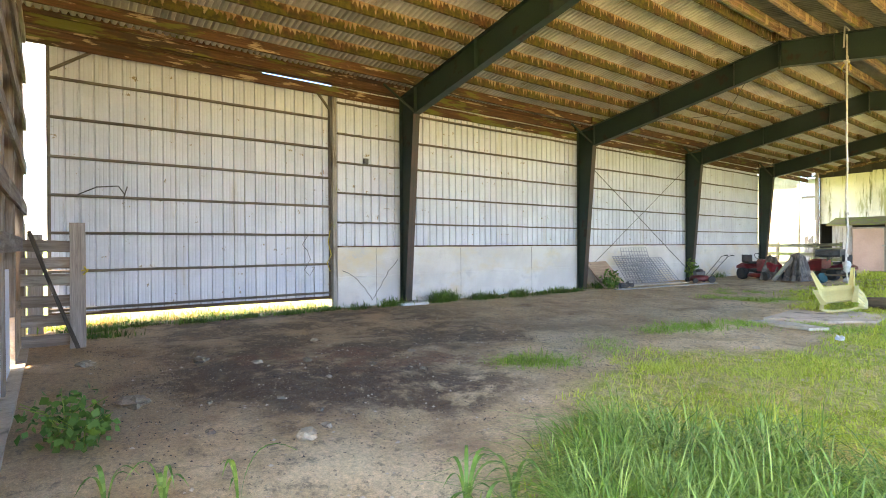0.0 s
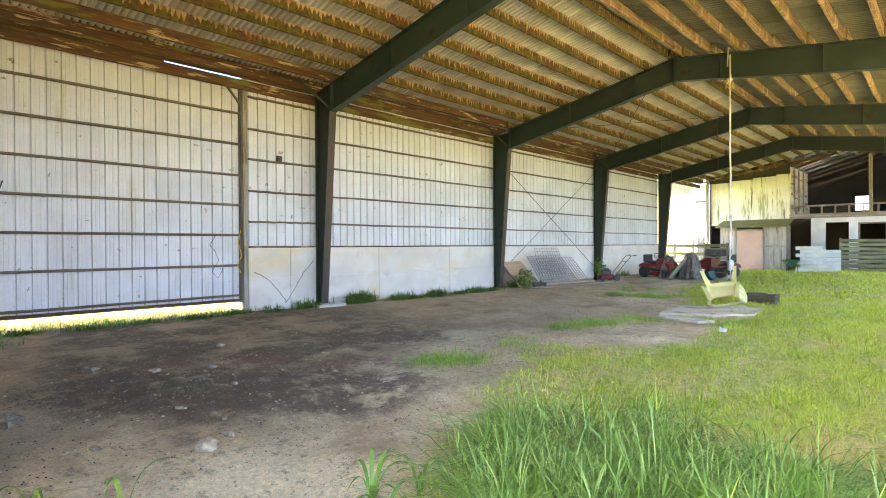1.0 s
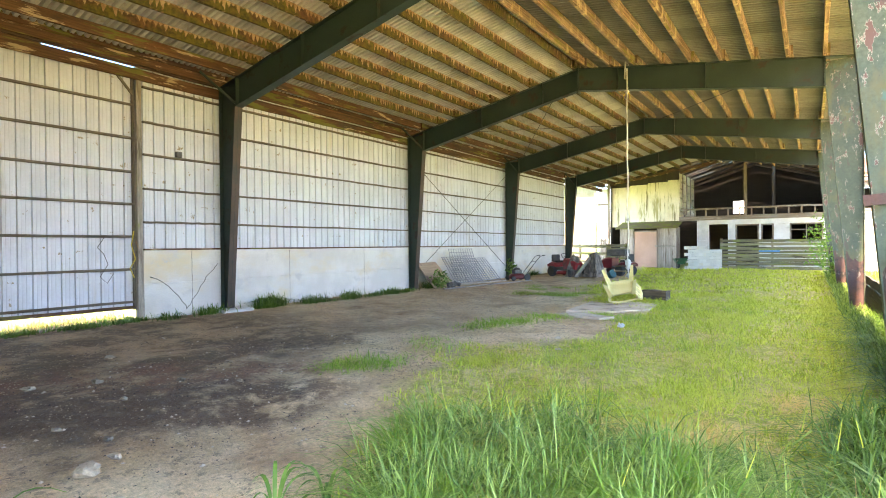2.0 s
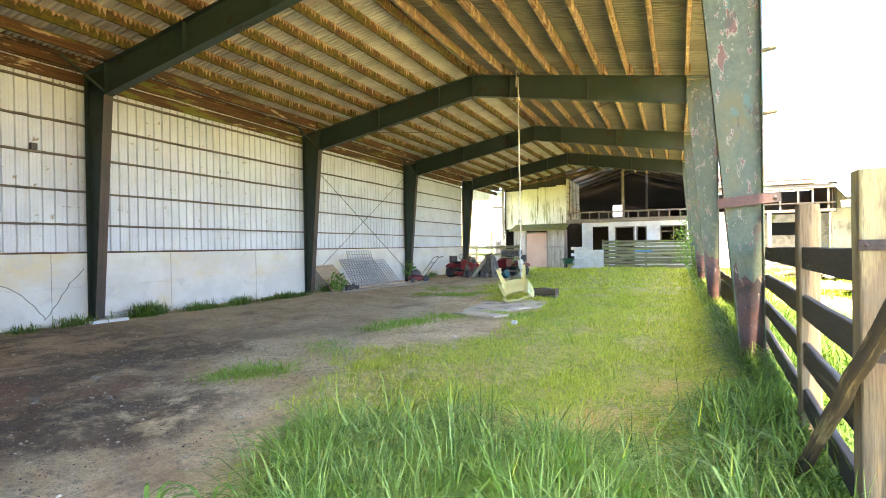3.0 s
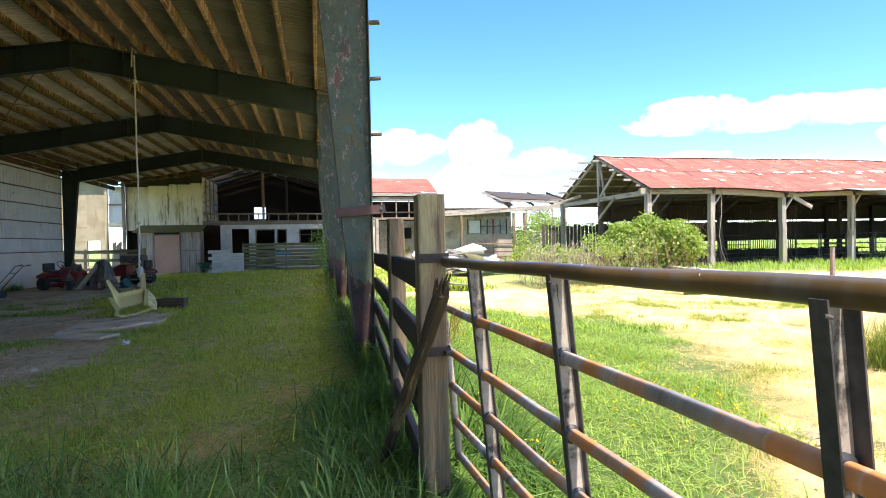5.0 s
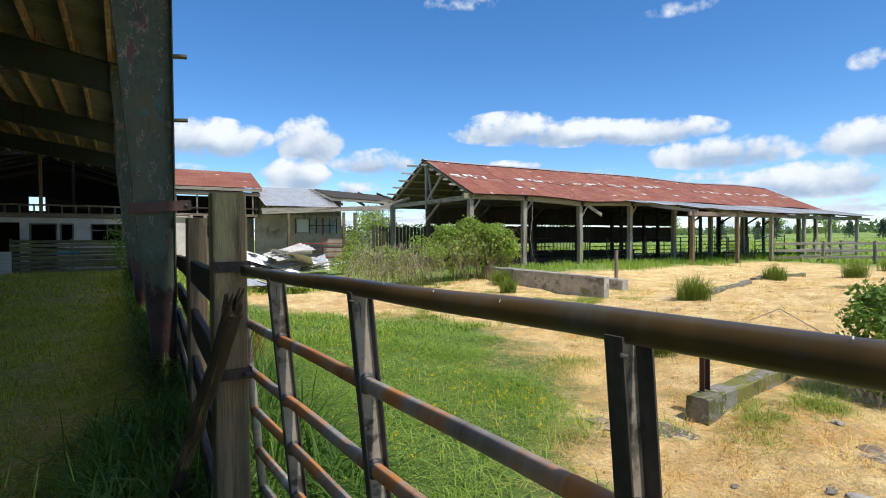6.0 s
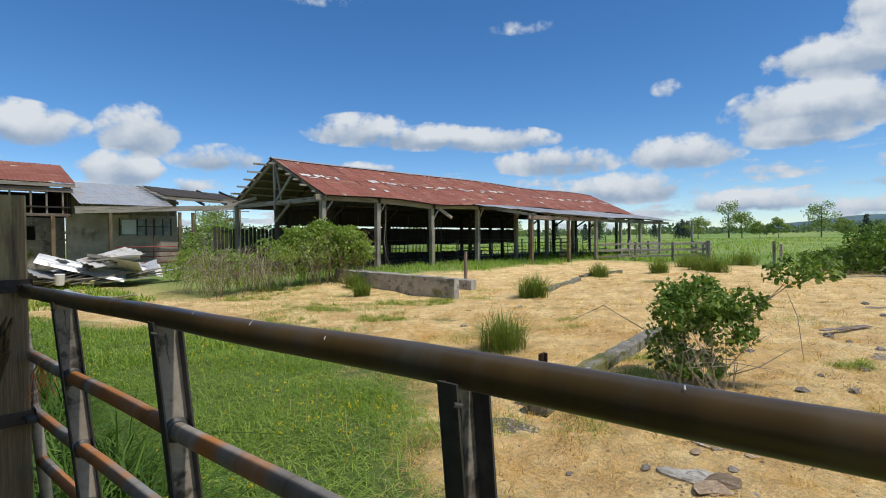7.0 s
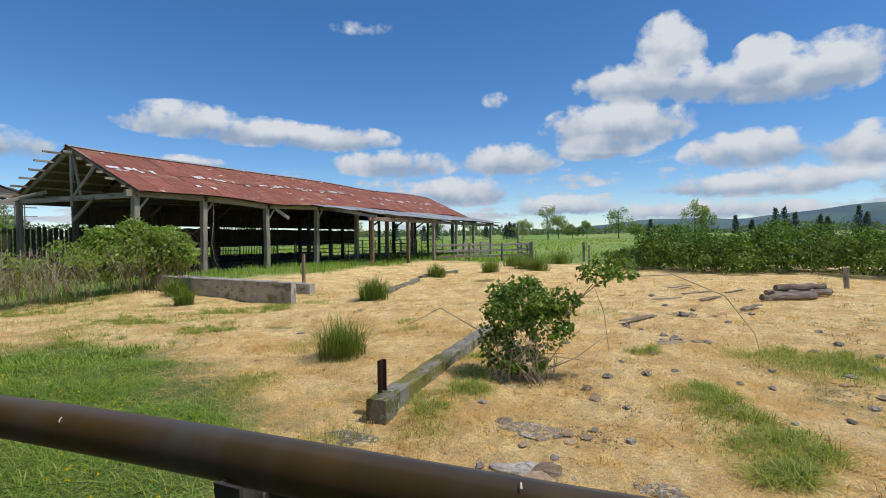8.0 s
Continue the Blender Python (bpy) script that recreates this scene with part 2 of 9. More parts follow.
wood_purlin = surface("mossy purlin timber", (0.33, 0.225, 0.145), (0.15, 0.094, 0.058), 2.5, GRAIN, 0.85, grain=14, grain_amt=0.3, bump=0.3,
                      stains=[((0.17, 0.155, 0.035), 1.0, 0.56, 0.78, (.7, 4, 1)), ((0.46, 0.34, 0.20), 1.0, 0.52, 0.76, (4, 1.0, 1)), ((0.11, 0.055, 0.028), 1.2, 0.64, 0.8, (.8, 2, 1))], vary=0.2)


def dripped_timber(name):
    """Purlin with pale drip marks that run down from each rib of the sheet over mossy brown wood. UVs: metres along, metres up."""
    m, n, l, bsdf, out = shader(name)
    uv = n.new("ShaderNodeUVMap").outputs[0]
    sep = n.new("ShaderNodeSeparateXYZ")
    l.new(uv, sep.inputs[0])
    u, v = sep.outputs[0], sep.outputs[1]
    rand = n.new("ShaderNodeObjectInfo").outputs["Random"]
    shift = n.new("ShaderNodeCombineXYZ")
    l.new(calc(n, l, "ADD", u, calc(n, l, "MULTIPLY", rand, 57.0)), shift.inputs[0])
    l.new(v, shift.inputs[1])
    at = shift.outputs[0]
    coarse = noisef(n, l, at, 1.1, 4)
    mid = noisef(n, l, at, 9, 4)
    fine = noisef(n, l, at, 60, 4, 0.7)
    q = calc(n, l, "ADD", calc(n, l, "DIVIDE", u, 0.10), calc(n, l, "MULTIPLY", mid, 1.1))
    cell = calc(n, l, "FLOOR", q)
    tri = calc(n, l, "ABSOLUTE", calc(n, l, "SUBTRACT", calc(n, l, "MULTIPLY", calc(n, l, "FRACT", q), 2.0), 1.0))
    wn_ = n.new("ShaderNodeTexWhiteNoise")
    wn_.noise_dimensions = "1D"
    l.new(calc(n, l, "ADD", cell, calc(n, l, "MULTIPLY", rand, 311.0)), wn_.inputs["W"])
    length = calc(n, l, "ADD", 0.015, calc(n, l, "MULTIPLY", wn_.outputs["Value"], 0.19))
    tooth = calc(n, l, "MULTIPLY", length, calc(n, l, "POWER", calc(n, l, "SUBTRACT", 1.0, tri), 0.9))
    depth = calc(n, l, "ADD", 0.105, v)
    edge = calc(n, l, "ADD", calc(n, l, "SUBTRACT", tooth, depth), calc(n, l, "MULTIPLY", calc(n, l, "SUBTRACT", mid, 0.5), 0.10))
    drip = span(n, l, edge, -0.014, 0.014)
    moss = mixc(n, l, span(n, l, mid, 0.35, 0.65), (0.105, 0.090, 0.014), (0.048, 0.040, 0.009))
    rot = mixc(n, l, span(n, l, mid, 0.35, 0.65), (0.12, 0.055, 0.023), (0.052, 0.026, 0.012))
    base = mixc(n, l, span(n, l, calc(n, l, "ADD", coarse, calc(n, l, "MULTIPLY", v, 0.5)), 0.38, 0.56), rot, moss)
    pale = mixc(n, l, span(n, l, noisef(n, l, at, 3.0, 3), 0.4, 0.62), (0.38, 0.265, 0.165), (0.22, 0.125, 0.065))
    col = mixc(n, l, calc(n, l, "MULTIPLY", drip, 0.92), base, pale)
    col = mixc(n, l, 1.0, col, span(n, l, fine, 0.2, 0.8, 0.75, 1.25), "MULTIPLY")
    l.new(col, bsdf.inputs["Base Color"])
    bsdf.inputs["Roughness"].default_value = 0.88
    b = n.new("ShaderNodeBump")
    b.inputs["Strength"].default_value, b.inputs["Distance"].default_value = 0.4, 0.006
    l.new(calc(n, l, "ADD", fine, drip), b.inputs["Height"])
    l.new(b.outputs[0], bsdf.inputs["Normal"])
    return m


wood_dripped = dripped_timber("mossy drip-marked purlin timber")
# rotten brown wood, made darker still to carry the shade at the eave
wood_eave = surface("rotten boards darkened for eave shade", (0.12, 0.055, 0.025), (0.075, 0.036, 0.017), 2.0, GRAIN, 0.85, grain=14, grain_amt=0.35, bump=0.4,
                    stains=[((0.06, 0.035, 0.022), 1.3, 0.52, 0.7, (.5, 2, 1)), ((0.13, 0.13, 0.03), 1.1, 0.60, 0.72, (.5, 3, 1)), ((0.40, 0.30, 0.2), 2.1, 0.66, 0.75, (.5, 3, 1))])
wood_girt = surface("dark girt timber", (0.10, 0.085, 0.062), (0.16, 0.135, 0.10), 2.0, GRAIN, 0.85, grain=14, grain_amt=0.3, bump=0.3)
wood_grey = surface("weathered grey timber", (0.34, 0.31, 0.26), (0.25, 0.225, 0.185), 2.0, GRAIN, 0.85, grain=12, grain_amt=0.35, bump=0.5,
                    stains=[((0.15, 0.125, 0.09), 1.6, 0.55, 0.75, (.4, 3, 1)), ((0.27, 0.27, 0.13), 1.3, 0.64, 0.78, (.5, 2, 1))])
wood_post = surface("treated fence post timber", (0.205, 0.142, 0.078), (0.135, 0.094, 0.054), 1.6, GRAIN, 0.8, grain=16, grain_amt=0.35, bump=0.6,
                    stains=[((0.10, 0.075, 0.05), 1.5, 0.56, 0.74, (.5, 2.4, 1)), ((0.34, 0.29, 0.14), 1.2, 0.60, 0.80, (.6, 2, 1)), ((0.09, 0.064, 0.04), 2.4, 0.64, 0.78, (.3, 5, 1))], vary=0.1)
wood_mossy = surface("green-stained old slats", (0.22, 0.20, 0.125), (0.15, 0.135, 0.08), 2.0, GRAIN, 0.85, grain=12, grain_amt=0.35, bump=0.5,
                     stains=[((0.20, 0.23, 0.06), 1.3, 0.50, 0.72, (.5, 2, 1)), ((0.08, 0.065, 0.045), 1.6, 0.62, 0.78, (.4, 3, 1))], vary=0.3)
wood_brace = surface("brown rotten brace", (0.10, 0.066, 0.036), (0.055, 0.038, 0.023), 2.0, GRAIN, 0.85, grain=12, grain_amt=0.35, bump=0.6,
                     stains=[((0.26, 0.19, 0.09), 1.8, 0.58, 0.74, (.5, 3, 1))])
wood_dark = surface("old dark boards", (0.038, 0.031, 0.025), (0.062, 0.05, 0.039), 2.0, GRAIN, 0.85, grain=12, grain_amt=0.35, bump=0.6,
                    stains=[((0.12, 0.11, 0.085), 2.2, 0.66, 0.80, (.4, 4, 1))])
wood_silver = surface("silvered shed boards", (0.42, 0.36, 0.31), (0.30, 0.25, 0.21), 2.0, GRAIN, 0.85, grain=12, grain_amt=0.3, bump=0.5, vary=0.22,
                      stains=[((0.18, 0.135, 0.10), 1.6, 0.58, 0.78, (.4, 3, 1))])
# cream wall colour darkened to offset overexposure in direct sun
cream_dull = surface("darkened cream cladding", (0.30, 0.265, 0.18), (0.24, 0.21, 0.14), 1.0, rough=0.85, grain=20, grain_amt=0.1, bump=0.2,
                     stains=[((0.24, 0.19, 0.12), 1.2, 0.56, 0.8, (.35, 2.4, 1))])
# near-black on purpose: the shade inside the barns is put into this colour
wood_black = surface("barn boards blackened for inner shade", (0.030, 0.025, 0.020), (0.045, 0.036, 0.028), 2.0, GRAIN, 0.9, grain=12, grain_amt=0.3, bump=0.4)
wood_barn = surface("old barn boards", (0.24, 0.19, 0.15), (0.16, 0.12, 0.09), 2.0, GRAIN, 0.85, grain=12, grain_amt=0.3, bump=0.5,
                    stains=[((0.33, 0.30, 0.26), 1.5, 0.55, 0.75, (.4, 2, 1))])
concrete = surface("pale formed concrete", (0.66, 0.64, 0.595), (0.58, 0.56, 0.52), 1.0, rough=0.9, grain=35, grain_amt=0.08, bump=0.25, vary=0.03,
                   stains=[((0.64, 0.54, 0.37), 0.7, 0.50, 0.85, (.6, 1, 1)), ((0.54, 0.52, 0.49), 1.7, 0.66, 0.85, (1, 1, 1))])
concrete_old = surface("weathered grey concrete", (0.27, 0.255, 0.22), (0.19, 0.18, 0.155), 2.0, rough=0.95, grain=30, grain_amt=0.25, bump=0.7, vary=0.08,
                       stains=[((0.12, 0.115, 0.095), 1.6, 0.56, 0.80, (1.2, .9, 1)), ((0.13, 0.14, 0.045), 1.3, 0.60, 0.74, (1, 1, 1)), ((0.40, 0.38, 0.34), 6, 0.70, 0.8, (1, 1, 1))])
concrete_wall_old = surface("lichen-grey yard concrete", (0.46, 0.44, 0.395), (0.34, 0.32, 0.285), 2.4, rough=0.95, grain=26, grain_amt=0.3, bump=0.8, vary=0.06,
                            stains=[((0.17, 0.16, 0.13), 1.8, 0.58, 0.80, (1, 1.6, 1)), ((0.24, 0.24, 0.11), 1.6, 0.62, 0.78, (1, 1, 1)), ((0.10, 0.09, 0.075), 6, 0.70, 0.78, (1, 1, 1))])
concrete_moss = surface("moss-grown kerb concrete", (0.25, 0.235, 0.20), (0.17, 0.16, 0.135), 3.0, rough=0.95, grain=30, grain_amt=0.3, bump=0.9, vary=0.08,
                        stains=[((0.17, 0.165, 0.04), 2.2, 0.54, 0.70, (1, 1, 1)), ((0.09, 0.10, 0.02), 3.5, 0.55, 0.7, (1, 1, 1)), ((0.42, 0.40, 0.35), 6, 0.70, 0.8, (1, 1, 1))])
block_white = surface("whitewashed blockwork", (0.63, 0.615, 0.585), (0.53, 0.515, 0.49), 1.5, rough=0.9, grain=30, grain_amt=0.1, bump=0.3, vary=0.06,
                      stains=[((0.42, 0.40, 0.36), 1.4, 0.62, 0.8, (1, .5, 1))])
block_brown = surface("dusty brown-grey blockwork", (0.42, 0.35, 0.29), (0.32, 0.265, 0.22), 1.2, rough=0.9, grain=26, grain_amt=0.18, bump=0.4, vary=0.05,
                      stains=[((0.17, 0.14, 0.115), 1.2, 0.58, 0.85, (1, .6, 1))])
cream_wall = surface("algae-streaked cream plywood", (0.70, 0.655, 0.54), (0.62, 0.57, 0.46), 1.0, rough=0.8, grain=20, grain_amt=0.1, bump=0.2,
                     stains=[((0.36, 0.33, 0.17), 1.1, 0.54, 0.80, (.35, 2.6, 1)), ((0.16, 0.15, 0.07), 1.3, 0.60, 0.78, (.3, 3.2, 1))])
pink_door = surface("faded pink plywood", (0.56, 0.34, 0.25), (0.50, 0.30, 0.22), 1.2, rough=0.8, grain=20, grain_amt=0.1, bump=0.2)
roof_red = surface("rust-red roof sheet", (0.30, 0.098, 0.055), (0.24, 0.072, 0.042), 1.2, (1, .4, 1), 0.6, grain=14, grain_amt=0.2, bump=0.15, vary=0.10,
                   stains=[((0.33, 0.16, 0.10), 1.1, 0.55, 0.8, (1.5, .3, 1)), ((0.60, 0.50, 0.42), 2.2, 0.79, 0.81, (.9, .35, 1))])
sheet_scrap = surface("weathered pale scrap sheet", (0.66, 0.65, 0.62), (0.54, 0.53, 0.50), 1.4, rough=0.6, metal=0.1, grain=20, grain_amt=0.12, bump=0.12, vary=0.25,
                      stains=[((0.36, 0.30, 0.24), 2.0, 0.60, 0.8, (1, .5, 1))])
roof_pale = surface("bare galvanised sheet", (0.52, 0.54, 0.56), (0.44, 0.46, 0.48), 1.4, rough=0.42, metal=0.4, grain=20, grain_amt=0.1, bump=0.12,
                    stains=[((0.36, 0.29, 0.23), 2.0, 0.62, 0.8, (1, .5, 1))])
gate_pipe = surface("rust-banded galvanised pipe", (0.25, 0.23, 0.195), (0.37, 0.355, 0.32), 3.0, (1, .6, 1), 0.5, metal=0.2, grain=30, grain_amt=0.2, bump=0.25, dist=0.002, vary=0.1,
                    stains=[((0.46, 0.19, 0.06), 1.7, 0.36, 0.62, (2.0, 1.2, 1)), ((0.10, 0.07, 0.04), 2.6, 0.56, 0.84, (1.4, 1.4, 1)), ((0.48, 0.48, 0.45), 2.2, 0.68, 0.85, (1.8, 1.0, 1))])
gate_rail_top = surface("dark weathered gate pipe", (0.062, 0.043, 0.019), (0.13, 0.085, 0.034), 2.0, (1, .02, 1), 0.36, grain=30, grain_amt=0.12, bump=0.1, dist=0.001, vary=0.0,
                        stains=[((0.030, 0.026, 0.019), 1.9, 0.58, 0.86, (1.2, .02, 1)), ((0.115, 0.125, 0.12), 2.3, 0.58, 0.92, (1.2, .02, 1)), ((0.16, 0.085, 0.027), 2.3, 0.56, 0.9, (1.3, .02, 1))])
gate_bar = surface("dull grey gate bar", (0.42, 0.36, 0.29), (0.32, 0.275, 0.22), 3.0, rough=0.7, grain=30, grain_amt=0.2, bump=0.25,
                   stains=[((0.06, 0.05, 0.04), 3.0, 0.60, 0.72, (1, 1, 1))])
rope_mat = surface("old white rope", (0.55, 0.525, 0.48), (0.44, 0.42, 0.38), 5, rough=0.9, grain=80, bump=0.4)
plastic_yellow = surface("sun-bleached yellow plastic", (0.78, 0.66, 0.30), (0.70, 0.58, 0.24), 3, rough=0.45, grain=40, grain_amt=0.06, bump=0.05)
paint_red = surface("faded red machine paint", (0.24, 0.014, 0.018), (0.15, 0.012, 0.014), 3, rough=0.4, grain=30, grain_amt=0.1, bump=0.08)
rubber = surface("black rubber", (0.03, 0.03, 0.03), (0.05, 0.048, 0.045), 6, rough=0.85, grain=40, bump=0.3)
metal_dark = surface("dark worn metal", (0.06, 0.06, 0.06), (0.11, 0.105, 0.10), 4, rough=0.5, metal=0.4, grain=40, bump=0.2)
metal_rusty = surface("rusted dark iron", (0.075, 0.05, 0.036), (0.05, 0.036, 0.028), 6, rough=0.85, grain=40, bump=0.4, stains=[((0.16, 0.07, 0.03), 4, 0.6, 0.75, (1, 1, 1))])
mesh_wire = surface("grey galvanised wire", (0.33, 0.34, 0.35), (0.25, 0.26, 0.27), 4, rough=0.5, metal=0.5, grain=30, bump=0.1)
tarp_mat = surface("grey-brown tarpaulin", (0.19, 0.15, 0.12), (0.07, 0.056, 0.046), 3, rough=0.7, grain=30, grain_amt=0.15, bump=0.3)
plywood = surface("stained plywood", (0.42, 0.29, 0.19), (0.34, 0.23, 0.15), 2, GRAIN, 0.8, grain=12, grain_amt=0.2, bump=0.2,
                  stains=[((0.16, 0.11, 0.08), 2.0, 0.6, 0.75, (1, 1, 1))])
slab_mat = surface("pale concrete slab", (0.60, 0.48, 0.34), (0.48, 0.38, 0.27), 2, rough=0.9, grain=30, grain_amt=0.15, bump=0.4,
                   stains=[((0.22, 0.18, 0.13), 2.0, 0.6, 0.8, (1, 1, 1))])
clod_mat = surface("crumbled brown earth", (0.50, 0.36, 0.22), (0.28, 0.19, 0.11), 8, rough=0.95, grain=40, grain_amt=0.3, bump=0.6, vary=0.2)
stone_mat = surface("field stone", (0.42, 0.32, 0.21), (0.24, 0.175, 0.115), 8, rough=0.95, grain=40, grain_amt=0.25, bump=0.6, vary=0.35)
rubble_mat = surface("dark trodden rubble", (0.27, 0.225, 0.17), (0.15, 0.125, 0.095), 7, rough=0.95, grain=30, grain_amt=0.35, bump=0.9, dist=0.012, vary=0.2,
                     stains=[((0.60, 0.45, 0.22), 13, 0.56, 0.68, (1, 1, 1)), ((0.50, 0.48, 0.45), 22, 0.62, 0.70, (1, 1, 1))])
stone_grey = surface("grey yard stone", (0.30, 0.265, 0.225), (0.17, 0.148, 0.122), 9, rough=0.95, grain=40, grain_amt=0.3, bump=0.7, vary=0.3)
bark = surface("rough bark", (0.16, 0.125, 0.09), (0.10, 0.08, 0.06), 6, (0.5, 3, 1), 0.95, grain=20, grain_amt=0.3, bump=0.8)
dead_cane = surface("dry bramble cane", (0.46, 0.40, 0.32), (0.28, 0.23, 0.17), 5, rough=0.9, grain=20, bump=0.2)
brown_cane = surface("brown tangled cane", (0.27, 0.19, 0.125), (0.14, 0.095, 0.06), 5, rough=0.9, grain=20, bump=0.2)
plastic_blue = surface("blue plastic", (0.05, 0.22, 0.42), (0.06, 0.26, 0.5), 4, rough=0.5, grain=30, bump=0.05)
plastic_teal = surface("teal plastic", (0.008, 0.07, 0.07), (0.012, 0.09, 0.085), 4, rough=0.5, grain=30, bump=0.05)
barrow_green = surface("dark green barrow paint", (0.015, 0.07, 0.035), (0.02, 0.09, 0.05), 4, rough=0.5, grain=30, bump=0.1)
rail_red = surface("red painted rail", (0.36, 0.05, 0.05), (0.28, 0.04, 0.04), 3, rough=0.6, grain=30, bump=0.1)
white_plastic = surface("white plastic", (0.75, 0.74, 0.72), (0.66, 0.65, 0.62), 4, rough=0.5, grain=30, grain_amt=0.08, bump=0.1)
wire_dark = surface("dark cable", (0.04, 0.038, 0.035), (0.07, 0.065, 0.06), 4, rough=0.7, grain=30, bump=0.1)
twine_yellow = surface("yellow baling twine", (0.62, 0.48, 0.06), (0.5, 0.38, 0.05), 4, rough=0.8, grain=30, bump=0.2)
twine_orange = surface("orange baling twine", (0.55, 0.22, 0.06), (0.45, 0.17, 0.05), 4, rough=0.8, grain=30, bump=0.2)
# distance haze is painted into the hills' blue-green
hill_mat = surface("wooded hills blued for haze", (0.065, 0.12, 0.15), (0.10, 0.165, 0.17), 0.004, rough=1.0, grain=0.02, grain_amt=0.12, bump=0.0)
glass_dim = surface("dusty window glass", (0.28, 0.30, 0.32), (0.36, 0.38, 0.39), 2, rough=0.25, grain=20, grain_amt=0.1, bump=0.05)
grass_tall = leafy("lush tall grass", (0.04, 0.12, 0.014), (0.50, 0.65, 0.20), (0.18, 0.33, 0.05), 0.4, 0.34, big=2.2)
# dark grass colour that carries the shade between taller blades
grass_under = leafy("grass darkened for shade under the tussocks", (0.035, 0.09, 0.012), (0.15, 0.27, 0.045), (0.08, 0.165, 0.024), 0.3, 0.55, big=2.2)
grass_rank = leafy("rank dark fence grass", (0.045, 0.12, 0.016), (0.30, 0.46, 0.12), (0.10, 0.20, 0.03), 0.35, 0.5, big=2.6)
grass_lawn = leafy("short shed grass", (0.27, 0.35, 0.03), (0.74, 0.77, 0.16), (0.62, 0.62, 0.16), 0.45, 0.55, big=1.1)
grass_yard = leafy("yard grass", (0.13, 0.27, 0.032), (0.52, 0.66, 0.16), (0.30, 0.46, 0.075), 0.45, big=0.9)
grass_thin = leafy("thin grass in the straw", (0.14, 0.25, 0.035), (0.60, 0.62, 0.20), (0.36, 0.44, 0.10), 0.45, big=1.6)
grass_field = leafy("rank field growth", (0.16, 0.30, 0.03), (0.50, 0.62, 0.14), (0.30, 0.42, 0.06), 0.45, big=0.12)
grass_dry = leafy("dry straw", (0.72, 0.485, 0.205), (0.95, 0.74, 0.375), (0.82, 0.58, 0.26), 0.45)
grass_brown = leafy("brown rotted grass", (0.30, 0.17, 0.06), (0.52, 0.33, 0.13), (0.40, 0.24, 0.09), 0.3)
grass_rush = leafy("rush clump blades", (0.13, 0.22, 0.03), (0.26, 0.32, 0.08), (0.20, 0.27, 0.05), 0.4)
leaf_bramble = leafy("bramble leaves", (0.14, 0.24, 0.04), (0.48, 0.60, 0.17), (0.28, 0.42, 0.09), 0.5, 0.42, big=1.2)
leaf_bush = leafy("dark bush leaves", (0.06, 0.14, 0.025), (0.36, 0.50, 0.15), (0.15, 0.27, 0.055), 0.45, 0.6, big=3.0)
leaf_weed = leafy("broad weed leaves", (0.06, 0.15, 0.025), (0.17, 0.31, 0.065), (0.11, 0.22, 0.045), 0.35, 0.5)
leaf_hedge = leafy("hedge leaves", (0.04, 0.10, 0.014), (0.27, 0.42, 0.09), (0.10, 0.20, 0.03), 0.35, 0.45, big=1.1)
# far trees, woods and conifers: haze is mixed into these leaf colours
leaf_tree = leafy("far tree leaves paled for haze", (0.22, 0.31, 0.11), (0.40, 0.48, 0.20), (0.28, 0.37, 0.13), 0.45, big=0.1)
leaf_far = leafy("distant leaves paled for haze", (0.12, 0.18, 0.10), (0.20, 0.27, 0.15), (0.15, 0.21, 0.13), 0.4, big=0.03)
leaf_conifer = leafy("conifer needles paled for haze", (0.065, 0.10, 0.085), (0.10, 0.145, 0.11), (0.08, 0.12, 0.095), 0.2)
flower_mat = leafy("buttercup petals", (0.75, 0.58, 0.02), (0.85, 0.68, 0.04), (0.8, 0.6, 0.03), 0.3)


# where the shed's bare earth gives way to grass: (y, x)
EDGE = [(0.0, -1.9), (1.9, -2.1), (2.4, -2.45), (3.3, -2.95), (4.2, -3.7), (5.15, -3.95), (6.6, -4.05), (7.6, -3.4), (8.6, -2.85), (9.6, -3.0), (10.6, -3.3), (11.3, -3.25), (12.4, -3.05),
        (13.4, -4.5), (15.0, -5.3), (17.0, -6.4), (19.0, -6.9), (22.0, -6.3), (26.0, -7.0), (30.0, -9.0)]
# how far out the green reaches into the yard: (y, x)
GREEN = [(-1.0, 2.6), (2.0, 2.9), (3.0, 3.1), (4.3, 4.1), (4.9, 4.9), (6.0, 5.2), (7.0, 5.7), (8.1, 6.7), (9.0, 6.0), (10.2, 5.0), (11.5, 4.2), (13.0, 3.3), (15.0, 2.5), (20.0, 2.5)]


